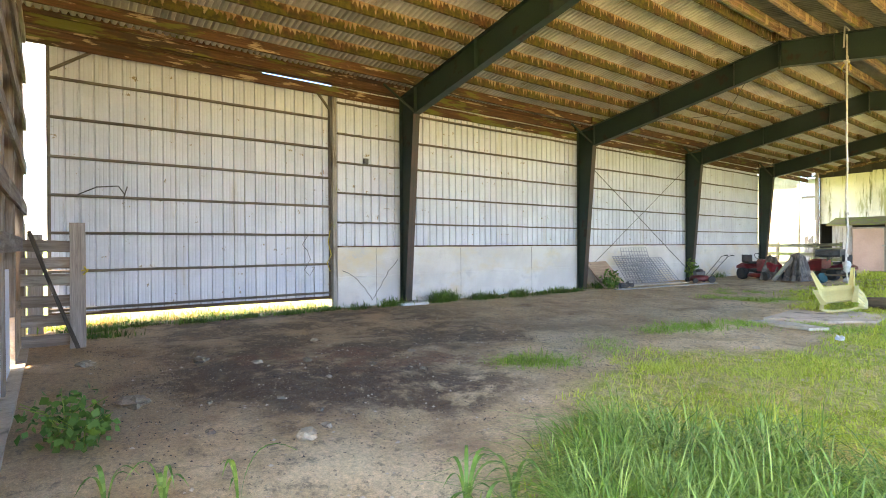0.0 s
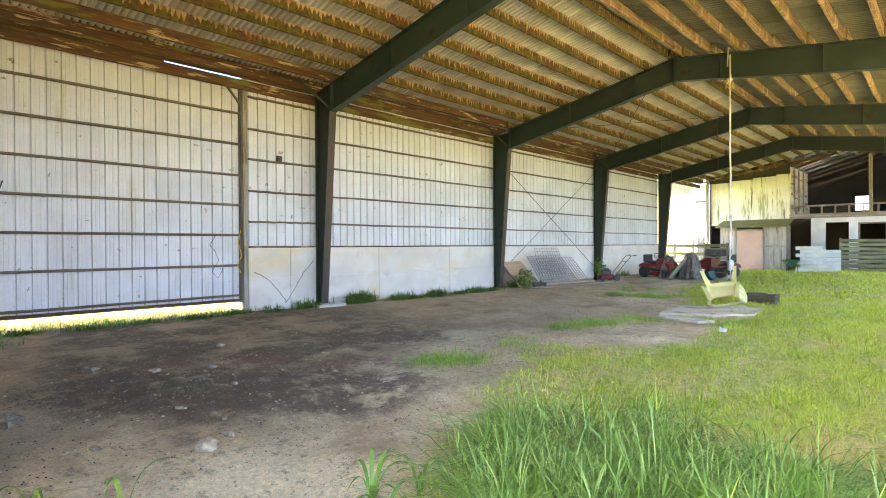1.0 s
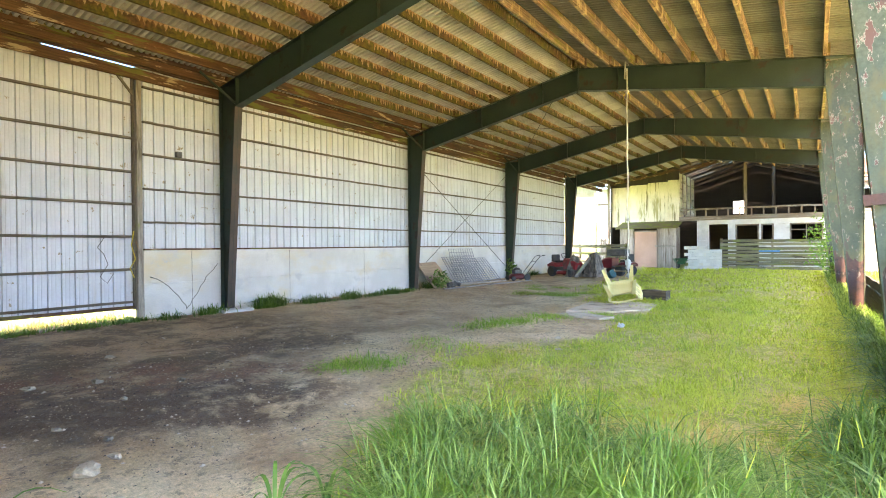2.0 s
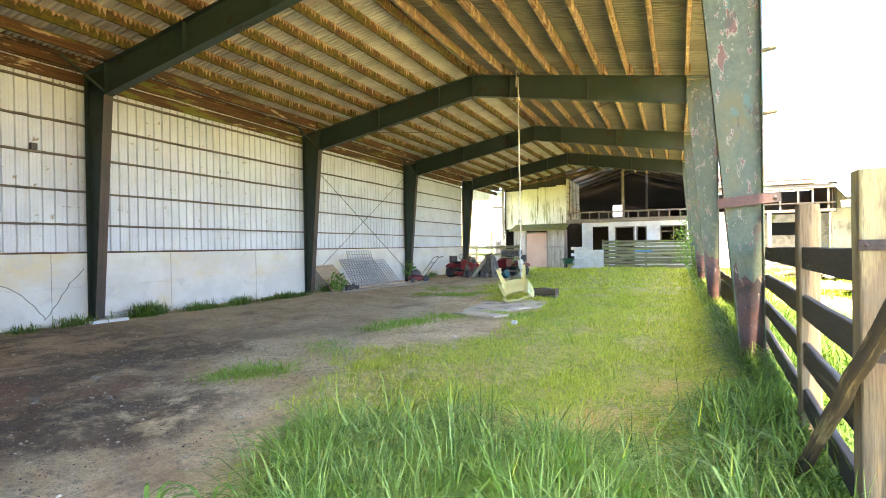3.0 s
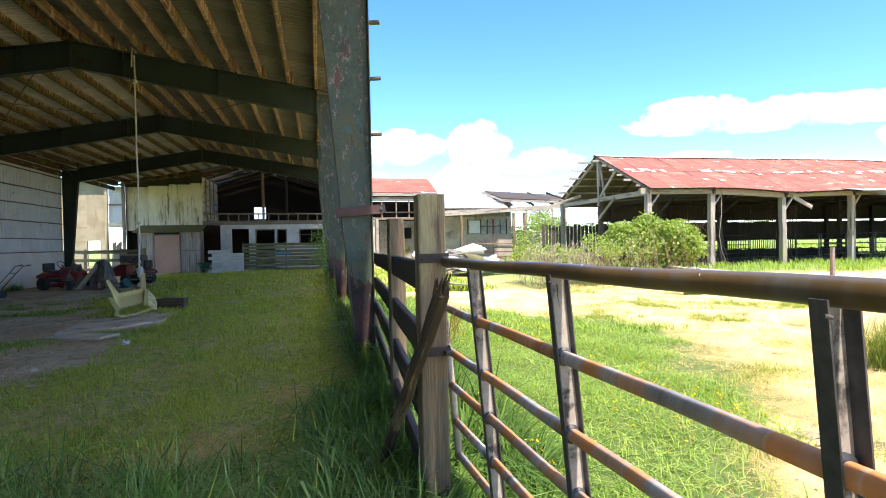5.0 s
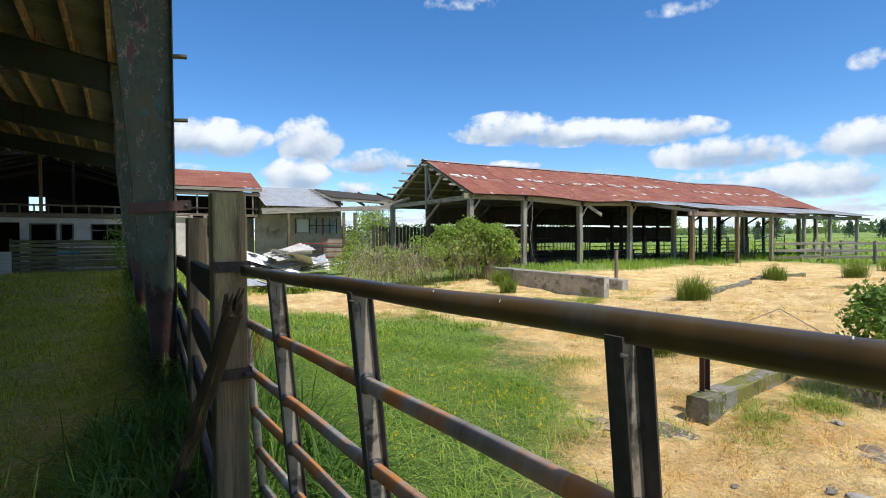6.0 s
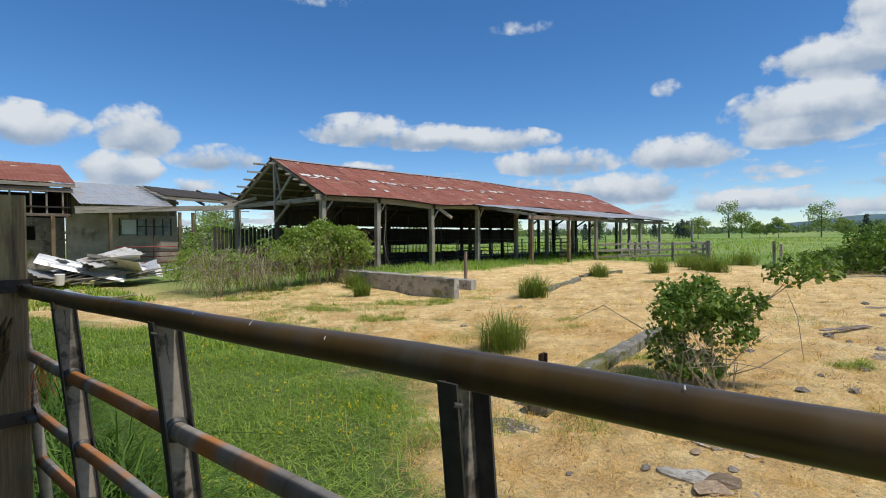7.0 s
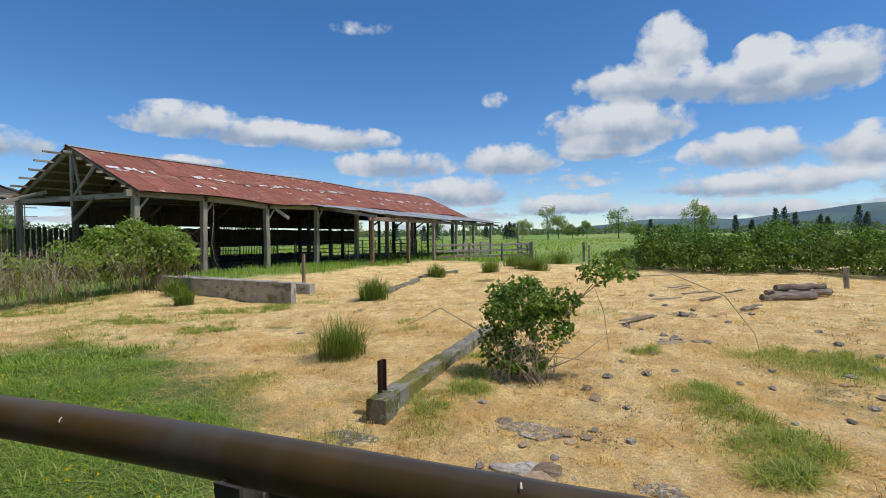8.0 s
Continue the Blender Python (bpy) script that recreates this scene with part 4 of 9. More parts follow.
def portal_frame(y, index):
    ob = thing("portal_frame", (0, y, 0), "dark green tapered steel portal frame of the shed", "steel frame", "portal frames")
    right_mat = steel_flaked
    fw, t = 0.10, 0.014
    kz = 4.90
    # columns
    for sgn, xo, name, zt in ((1, XL, "column", Z_L), (-1, XR, "column", Z_R)):
        xi0, xi1 = xo + sgn * 0.24, xo + sgn * 0.66
        kneez = kz if sgn > 0 else 5.06
        mat = steel_green if sgn > 0 else right_mat
        g = G()
        plate(g, [(xo, 0.0), (xi0, 0.0), (xi1, kneez), (xi1, zt + 0.06 * 0), (xo, zt)] if sgn > 0 else [(xo, 0.0), (xo, zt), (xi1, zt), (xi1, kneez), (xi0, 0.0)], y - 0.006, y + 0.006)
        flange(g, (xo, 0.0), (xo, zt), y - fw, y + fw, t * (-1 if sgn > 0 else 1) * -1)
        g.box(min(xo, xi0) - 0.04, y - 0.13, -0.02, max(xo, xi0) + 0.04, y + 0.13, 0.012)
        c = g.part(name, mat, ob, "" if sgn > 0 else "flaking green steel column with red primer showing")
        g = G()
        flange(g, (xi0, 0.0), (xi1, kneez), y - fw, y + fw, t * sgn)
        g.part("inner_flange", steel_brown if sgn > 0 else right_mat, c)
        # red primed foot
        if sgn < 0:
            g = G()
            top = 1.12 - 0.1 * (index % 2)
            edge = [(xo + 0.002 + (xi0 - 0.075 - xo) * f, top + 0.05 * f + rng.uniform(-.05, .05) + (0.16 if f > 0.85 else 0)) for f in np.linspace(0, 1, 11)]
            plate(g, [(xo + 0.002, 0.012)] + edge + [(xi0 + 0.0, 0.012)], y - 0.0095, y + 0.0095)
            g.part("primed_foot", primer_red, c, "bare red primer at the column foot")
        for k in range(2):
            g = G()
            g.beam((xo + sgn * (0.06 + 0.12 * k), y - 0.05, 0.012), (xo + sgn * (0.06 + 0.12 * k), y - 0.05, 0.05), 0.03, 0.03)
            g.part("anchor_bolt", metal_dark, c)
    # rafters
    for sgn, x0, zt0, zb0, mat in ((1, XL, Z_L, kz, steel_green), (-1, XR, Z_R, 5.06, steel_green)):
        xk = x0 + sgn * 0.66
        g = G()
        zr = Z_RIDGE - 0.62
        out = [(xk, rafter_top(xk)), (RIDGE, Z_RIDGE), (RIDGE, zr), (xk, zb0)]
        plate(g, out if sgn < 0 else out[::-1], y - 0.006, y + 0.006)
        r = g.part("rafter", mat, ob)
        g = G()
        flange(g, (xk, zb0), (RIDGE, zr), y - fw, y + fw, -t * sgn)
        g.part("bottom_flange", mat, r)
        g = G()
        flange(g, (x0, zt0), (RIDGE, Z_RIDGE), y - fw, y + fw, t * -sgn)
        g.part("top_flange", mat, r)
        for f in (0.0, 0.42, 0.80):
            g = G()
            x = xk + (RIDGE - xk) * f + sgn * 0.02
            zb = zb0 + (zr - zb0) * f
            zt = rafter_top(x)
            g.box(x - 0.008, y - fw, zb + 0.01, x + 0.008, y + fw, zt - 0.01)
            g.part("stiffener", mat, r)
    g = G()
    for dx in (-0.012, 0.012):
        g.box(RIDGE + dx - 0.008, y - 0.11, Z_RIDGE - 0.70, RIDGE + dx + 0.008, y + 0.11, Z_RIDGE + 0.02)
    g.part("ridge_plate", steel_green, ob)
    # knee strut from rafter to the eave purlin
    g = G()
    g.beam((XL + 0.58, y - 0.04, 4.98), (XL + 0.28, y - 0.75, 5.62), 0.05, 0.05)
    g.part("knee_strut", steel_green, ob)
    if y > 0:
        for z in (4.56, 3.80, 3.04):
            g = G()
            g.beam((XR, y + 0.02, z), (XR + 0.17, y + 0.0, z + 0.015), 0.10, 0.028, seg=1)
            g.part("girt_cleat", wood_girt, ob, "short wooden girt end on the outer face")


for k, y in enumerate(FRAMES):
    portal_frame(y, k)

# clamp strap on the first open-side column
g = G()
g.beam((0.50, 7.36 - 0.115, 1.97), (1.16, 7.36 - 0.115, 2.03), 0.012, 0.12)
tagged(g.part("steel_strap", primer_red), "rusty red steel strap bolted across the column", "strap")
clamp = bpy.data.objects["steel_strap"]
g = G()
g.lathe([(0.02, 0), (0.02, 0.015), (0.008, 0.018)], 10, pose(1.10, 7.36 - 0.121, 2.025, 90))
g.part("bolt", metal_dark, clamp)
g = G()
g.beam((1.0, 7.36 - 0.11, 2.015), (1.0, 7.36 + 0.11, 2.015), 0.015, 0.10)
g.part("strap_return", primer_red, clamp)


# purlins
def build_roof():
    left = thing("roof_left", (0, 0, 0), "underside of the mossy corrugated shed roof over the walled side", "roof", kind="structure")
    right = thing("roof_right", (0, 0, 0), "grey corrugated shed roof slope over the open side", "roof", kind="structure")
    ph = 0.225
    for side, par in ((-1, left), (1, right)):
        for k in range(10):
            x = 1.02 - 0.69 * k if side > 0 else -11.77 + 0.69 * k
            z = rafter_top(x) + ph / 2 + 0.016
            y = ROOF_Y0
            breaks = [ROOF_Y0] + FRAMES + [ROOF_Y1]
            for a, b in zip(breaks[:-1], breaks[1:]):
                g = G()
                o = 0.034 * (1 if breaks.index(a) % 2 else -1)
                g.beam((x + o, a - 0.25, z), (x + o, b + 0.25, z + rng.uniform(-.01, .01)), 0.062 if side < 0 else 0.078, ph, seg=8, jit=0.006, ch=0.12, sag=rng.uniform(0, 0.02))
                # first two left purlins share the eave's rot and its painted-in shade
                g.part("purlin", wood_purlin if side > 0 else wood_eave if k < 2 else wood_dripped, par)
    # eave boards over the wall
    for z, h, xx in ((5.28, 0.24, XL - 0.05), (5.53, 0.20, XL - 0.02), (5.72, 0.16, XL + 0.10), (5.80, 0.20, XL - 0.24)):
        for a, b in zip([ROOF_Y0] + FRAMES, FRAMES + [ROOF_Y1]):
            g = G()
            g.beam((xx, a + 0.02, z), (xx + rng.uniform(-.01, .01), b - 0.02, z), 0.045, h, seg=10, jit=0.008, ch=0.15)
            g.part("eave_board", wood_eave, left)
    g = G()
    g.beam((XL - 0.32, ROOF_Y0, 5.42), (XL - 0.32, 3.75, 5.42), 0.03, 0.34, seg=10, jit=0.006)
    g.part("outer_eave_board", wood_eave, left)
    # gable-side fascia board on the open edge
    g = G()
    g.beam((XR + 0.10, ROOF_Y0, Z_R + 0.13), (XR + 0.10, ROOF_Y1, Z_R + 0.13), 0.03, 0.14, seg=20, jit=0.008)
    g.part("fascia_board", wood_girt, right)
    # corrugated sheets, 0.8 m wide with a lap
    for side, par, mat, pitch, amp, wid in ((-1, left, sheet_roof, 0.127, 0.050, 0.76), (1, right, sheet_roof_dark, 0.127, 0.080, 0.76)):
        x0 = XL - 0.30 if side < 0 else XR + 0.22
        za = rafter_top(XL) + ph + 0.03 + (x0 - XL) * (Z_RIDGE - Z_L) / (RIDGE - XL) if side < 0 else rafter_top(XR) + ph + 0.03 - (x0 - XR) * (Z_RIDGE - Z_R) / (XR - RIDGE)
        zb = Z_RIDGE + ph + 0.03
        g = G()
        n = 84
        base = len(g.v)
        cols = 5
        for i in range(n + 1):
            yy = i * wid * 1.05 / n
            dz = amp * max(0.0, math.cos(2 * math.pi * yy / pitch)) ** 1.6 + 0.004 * math.cos(2 * math.pi * yy / pitch) if side < 0 else amp * min(1.0, max(0.0, 0.35 + 1.1 * math.cos(2 * math.pi * yy / pitch)))
            for c in range(cols):
                f = c / (cols - 1)
                g.v.append((x0 + (RIDGE - x0) * f, yy, za + (zb - za) * f + dz))
        for i in range(n):
            for c in range(cols - 1):
                a = i * cols + c
                q = (a, a + 1, a + cols + 1, a + cols)
                g.face(q, (RIDGE - x0, 0, zb - za))
        me = g.mesh("roof_sheet")
        me.materials.append(mat)
        k, y = 0, ROOF_Y0
        while y < ROOF_Y1:
            ob = link("roof_sheet", me, None, par)
            ob.location = (0, y, (k % 2) * 0.003)
            y += wid
            k += 1
    # ridge cap
    g = G()
    g.add([(RIDGE - 0.25, ROOF_Y0, Z_RIDGE + 0.215), (RIDGE, ROOF_Y0, Z_RIDGE + 0.27), (RIDGE + 0.25, ROOF_Y0, Z_RIDGE + 0.215),
           (RIDGE - 0.25, ROOF_Y1, Z_RIDGE + 0.215), (RIDGE, ROOF_Y1, Z_RIDGE + 0.27), (RIDGE + 0.25, ROOF_Y1, Z_RIDGE + 0.215)], [(0, 1, 4, 3), (1, 2, 5, 4)])
    g.part("ridge_cap", sheet_roof_dark, right)


build_roof()


def ribbed(width, z0, z1, pitch=0.228, rib=0.040, ragged=0.0, seed=0):
    """A trapezoid-ribbed sheet in the yz plane, facing +x, from y=0 to width."""
    r = random.Random(seed)
    ys = []
    y = 0.0
    while y < width - 0.01:
        for dy, dx in ((0.0, 0), (0.012, rib), (0.035, rib), (0.047, 0), (0.085, 0), (0.09, 0.004), (0.10, 0.004), (0.105, 0), (0.152, 0), (0.157, 0.004), (0.167, 0.004), (0.172, 0)):
            if y + dy < width:
                ys.append((y + dy, -dx))
        y += pitch
    ys.append((width, 0))
    g = G()
    for y, dx in ys:
        g.v.append((dx, y, z0 + (r.uniform(0, ragged) if ragged else 0)))
        g.v.append((dx, y, z1))
    for i in range(len(ys) - 1):
        g.face((2 * i, 2 * i + 2, 2 * i + 3, 2 * i + 1), (0, 0, 1))
    return g


GIRTS = (2.10, 2.83, 3.58, 4.29, 5.04)
WALL_H = 1.48
BAYS = [(5.47, 7.36), (7.36, 14.66), (14.66, 21.96), (21.96, 29.26)]


def build_wall():
    g = G()
    # cast lengths with open joints between them and a lift line half way up
    ys = [5.47, 6.55, 9.35, 12.3, 14.66, 18.0, 21.96, 25.5, 29.36]
    for a, b in zip(ys[:-1], ys[1:]):
        g.box(XL - 0.17, a + 0.004, -0.3, XL - 0.035, b - 0.004, 0.742)
        g.box(XL - 0.17, a + 0.004, 0.748, XL - 0.037 - rng.uniform(0, .004), b - 0.004, WALL_H)
    wall = g.part("wall_left", concrete)
    tagged(wall, "pale concrete base wall under white ribbed steel cladding", "wall", kind="structure")
    # cladding
    for a, b in BAYS:
        n = max(1, round((b - a) / 0.912))
        w = (b - a) / n
        me = ribbed(w + 0.002, WALL_H + 0.02, 5.62, pitch=w / 4).mesh("wall_panel")
        me.materials.append(sheet_white)
        for k in range(n):
            ob = link("wall_panel", me, None, wall)
            ob.location = (XL - 0.10 - 0.002 * (k % 2), a + k * w, 0)
        for z in GIRTS:
            g = G()
            g.beam((XL - 0.055, a + 0.02, z + rng.uniform(-.01, .01)), (XL - 0.055, b - 0.02, z + rng.uniform(-.01, .01)), 0.085, 0.042, seg=12, jit=0.007, ch=0.15)
            g.part("girt", wood_girt, wall)
        g = G()
        g.beam((XL - 0.06, a + 0.02, WALL_H + 0.022), (XL - 0.06, b - 0.02, WALL_H + 0.022), 0.10, 0.04, seg=8, jit=0.004, ch=0.15)
        g.part("sill_plate", wood_eave, wall)
    # crossed rod bracing in the third bay
    for p, q in (((XL + 0.02, 14.9, 4.55), (XL + 0.02, 21.75, 0.55)), ((XL + 0.03, 14.95, 0.55), (XL + 0.03, 21.75, 4.75))):
        g = G()
        g.tube([p, q], 0.011, 6)
        g.part("brace_rod", wire_dark, wall)


build_wall()
# rod bracing under the roof between the second and third frames
for (xa, ya), (xb, yb) in (((-10.9, 14.8), (-6.0, 21.8)), ((-6.0, 14.8), (-10.9, 21.8)), ((-0.3, 14.8), (-5.0, 21.8))):
    g = G()
    g.tube([(xa, ya, rafter_top(xa) - 0.12), (xb, yb, rafter_top(xb) - 0.12)], 0.011, 6)
    tagged(g.part("roof_brace_rod", wire_dark), "thin dark steel bracing rod under the roof", "brace rod", "roof bracing")


def sliding_door():
    y0, y1, z0, z1 = -0.20, 5.37, 0.20, 5.36
    x = XL - 0.20
    ob = thing("sliding_door", (x, (y0 + y1) / 2, 0), "tall white ribbed steel sliding door with dark girts", "door")
    n = 6
    w = (y1 - y0) / n
    for k in range(n):
        g = ribbed(w + 0.002, z0, z1, pitch=w / 4, ragged=0.07, seed=k)
        p = g.part("door_panel", sheet_white, ob)
        p.location = (-0.0 + x - 0.03 - 0.002 * (k % 2), y0 + k * w, 0)
        p.matrix_parent_inverse = ob.matrix_basis.inverted()
    for z in (0.36, 1.07, 1.78, 2.48, 3.19, 3.91, 4.63):
        g = G()
        g.beam((x + 0.02, y0, z), (x + 0.02, y1, z + rng.uniform(-.015, .015)), 0.06, 0.05, seg=7, jit=0.004, ch=0.15)
        g.part("door_girt", wood_girt, ob)
    for y in (y0 + 0.02, y1 - 0.03):
        g = G()
        g.beam((x + 0.02, y, z0), (x + 0.02, y, z1), 0.05, 0.06, up=(0, 1, 0))
        g.part("door_stile", wood_girt, ob)
    for p, q in (((x + 0.06, y0 + 0.05, 4.75), (x + 0.06, y0 + 0.75, 5.25)), ((x + 0.06, y1 - 0.04, 4.85), (x + 0.06, y1 - 0.42, 5.30))):
        g = G()
        g.beam(p, q, 0.04, 0.05)
        g.part("corner_brace", wood_girt, ob)
    g = G()
    g.beam((x + 0.03, y0, z0 + 0.07), (x + 0.03, y1, z0 + 0.05), 0.03, 0.07, seg=10, jit=0.006)
    g.part("rusty_bottom_edge", wood_eave, ob, "rust-brown bottom edge")


sliding_door()
g = G()
g.beam((XL - 0.10, 5.41, -0.1), (XL - 0.10, 5.41, 5.45), 0.13, 0.11, up=(0, 1, 0), seg=8, jit=0.005)
tagged(g.part("door_post", wood_grey), "grey timber post at the sliding door's edge", "post")


# partition beside the shed's near end
def build_partition():
    g = G()
    g.box(-11.4, -0.75, -0.2, -3.2, -0.42, 0.02)
    g.box(-11.3, -0.72, 0.0, -8.6, -0.52, 0.62)
    w = g.part("wall_end", slab_mat)
    tagged(w, "timber end wall with girts and boards on a concrete kerb", "wall", kind="structure")
    for x in (-11.40, -8.75, -6.9, -4.9, -3.0):
        g = G()
        g.beam((x, -0.60, -0.1), (x, -0.60, rafter_top(x) - 0.05), 0.17, 0.17, up=(0, 1, 0), seg=9, jit=0.006)
        g.part("partition_post", wood_barn, w)
    for z in (1.55, 2.15, 2.85, 3.6, 4.4, 5.1):
        g = G()
        g.beam((-11.45, -0.49, z), (-2.9, -0.49, z + rng.uniform(-.04, .04)), 0.04, 0.19, seg=10, jit=0.006)
        g.part("partition_board", wood_barn, w)
    # upright cladding boards on the outside
    x = -11.3
    while x < -2.95:
        g = G()
        g.box(x, -0.715, 0.62 if x < -8.6 else 0.03, x + 0.292, -0.69, rafter_top(x + 0.15) + 0.1, u=(0, 0, 1))
        g.part("cladding_board", wood_barn, w)
        x += 0.295
    for k, x in enumerate(np.arange(-8.2, -3.0, 0.92)):
        me = ribbed(0.94, 0.02, 1.25, seed=3).mesh("partition_sheet")
        me.materials.append(sheet_white)
        ob = link("partition_sheet", me, None, w)
        ob.matrix_basis = pose(x + 0.92, -0.55, 0, 0, 0, 90)


build_partition()
for y, h in ((-0.62, 1.95), (-0.38, 1.75)):
    g = G()
    g.beam((-11.75, y, -0.05), (-11.73, y, h), 0.03, 0.225, up=(0, 1, 0), seg=5, jit=0.005)
    tagged(g.part("gap_board", wood_silver), "weathered upright board closing the gap beside the sliding door", "board", "boards beside the door")


def hurdle():
    ob = thing("board_hurdle", (-9.6, -0.1, 0), "grey weathered board hurdle beside the sliding door", "hurdle")
    g = G()
    g.beam((-9.6, 0.17, 0.0), (-9.6, 0.17, 1.88), 0.20, 0.045, up=(1, 0, 0), seg=6, jit=0.004)
    g.part("upright", wood_silver, ob)
    for k, z in enumerate((0.14, 0.42, 0.72, 1.02, 1.28, 1.52)):
        g = G()
        g.beam((-9.66, -0.50, z + .02 * (k % 2)), (-9.66 + 0.02 * (k % 2), 0.27, z), 0.035, 0.17, seg=5, jit=0.006)
        g.part("board", wood_barn, ob)
    g = G()
    g.beam((-9.50, -0.40, 1.75), (-9.45, 0.17, 0.02), 0.05, 0.05, seg=5, jit=0.01)
    g.part("diagonal_stick", wood_dark, ob)
    g = G()
    g.tube([(-9.55, 0.25, 1.22), (-9.52, 0.29, 1.15), (-9.55, 0.24, 1.10), (-9.54, 0.30, 1.18), (-9.58, 0.22, 1.16)], 0.012, 6)
    g.part("twine_knot", twine_yellow, ob, "yellow twine knot")


hurdle()


# ---- fence and gate on the open side ----
def timber(name, p0, p1, w, h, mat, parent, up=(0, 0, 1), seg=6, jit=0.005, label="", ch=0.08, sag=0.0):
    g = G()
    g.beam(p0, p1, w, h, up, seg, jit, ch, sag=sag)
    return g.part(name, mat, parent, label)


def build_fence():
    ob = thing("board_fence", (0.85, 5, 0), "dark weathered board fence along the shed's open side", "fence")
    # gate post of two boards side by side
    p = timber("gate_post", (0.852, 2.97, -0.2), (0.852, 2.97, 1.81), 0.145, 0.13, wood_post, ob, (0, 1, 0), 1, 0.0, "sawn timber gate post with steel straps", ch=0.05)
    for z in (1.475, 0.985):
        g = G()
        g.box(0.772, 2.895, z - 0.024, 0.935, 2.902, z + 0.024)
        g.box(0.930, 2.895, z - 0.024, 0.937, 3.00, z + 0.024)
        s = g.part("steel_band", metal_rusty, p)
        for bx in (0.80, 0.90):
            g = G()
            g.lathe([(0.008, 0), (0.008, 0.006), (0.004, 0.008)], 8, pose(bx, 2.8945, z, 90))
            g.part("screw", primer_red, s)
    timber("post", (0.90, 4.55, -0.2), (0.90, 4.55, 1.76), 0.13, 0.13, wood_post, ob, (0, 1, 0), 6, 0.004)
    for z0, z1, h in ((1.385, 1.36, 0.155), (1.03, 1.03, 0.16), (0.69, 0.70, 0.16), (0.36, 0.38, 0.15)):
        timber("rail_board", (0.80, 3.02, z0), (1.02, 7.30, z1), 0.045, h, wood_dark, ob, seg=14, jit=0.0035, ch=0.15)
    for a, b in ((7.4, 14.6), (14.7, 21.9), (22.0, 29.2)):
        for z in (0.70, 0.51, 0.32, 0.13):
            timber("rail_board", (1.03, a + 0.05, z), (1.03, b, z + rng.uniform(-.015, .015)), 0.045, 0.18, wood_dark, ob, seg=10, jit=0.01, ch=0.2)
    # broken brace
    g = G()
    g.beam((0.62, 3.70, 0.0), (0.755, 2.29, 1.36), 0.046, 0.070, (0, 0, 1), 12, 0.005, ch=0.15)
    b = g.part("broken_brace", wood_brace, ob, "broken leaning timber brace, splintered at its top")
    for k in range(16):
        g = G()
        q = Vector((0.752 + rng.uniform(-.026, .026), 2.31 + rng.uniform(-.026, .026), 1.34 + rng.uniform(-.03, .03)))
        g.tube([q, q + Vector((0.004 + rng.uniform(-.012, .012), -0.05 + rng.uniform(-.02, .02), rng.uniform(.03, .07)))], 0.011, 5, 0.002)
        g.part("splinter", wood_brace, b)


build_fence()


def gate_x(y, z):
    """The gate hangs a little askew: its middle plane at y and height z."""
    return 0.9185 + (2.8 - y) * 0.0421 + (1.465 - z) * 0.09


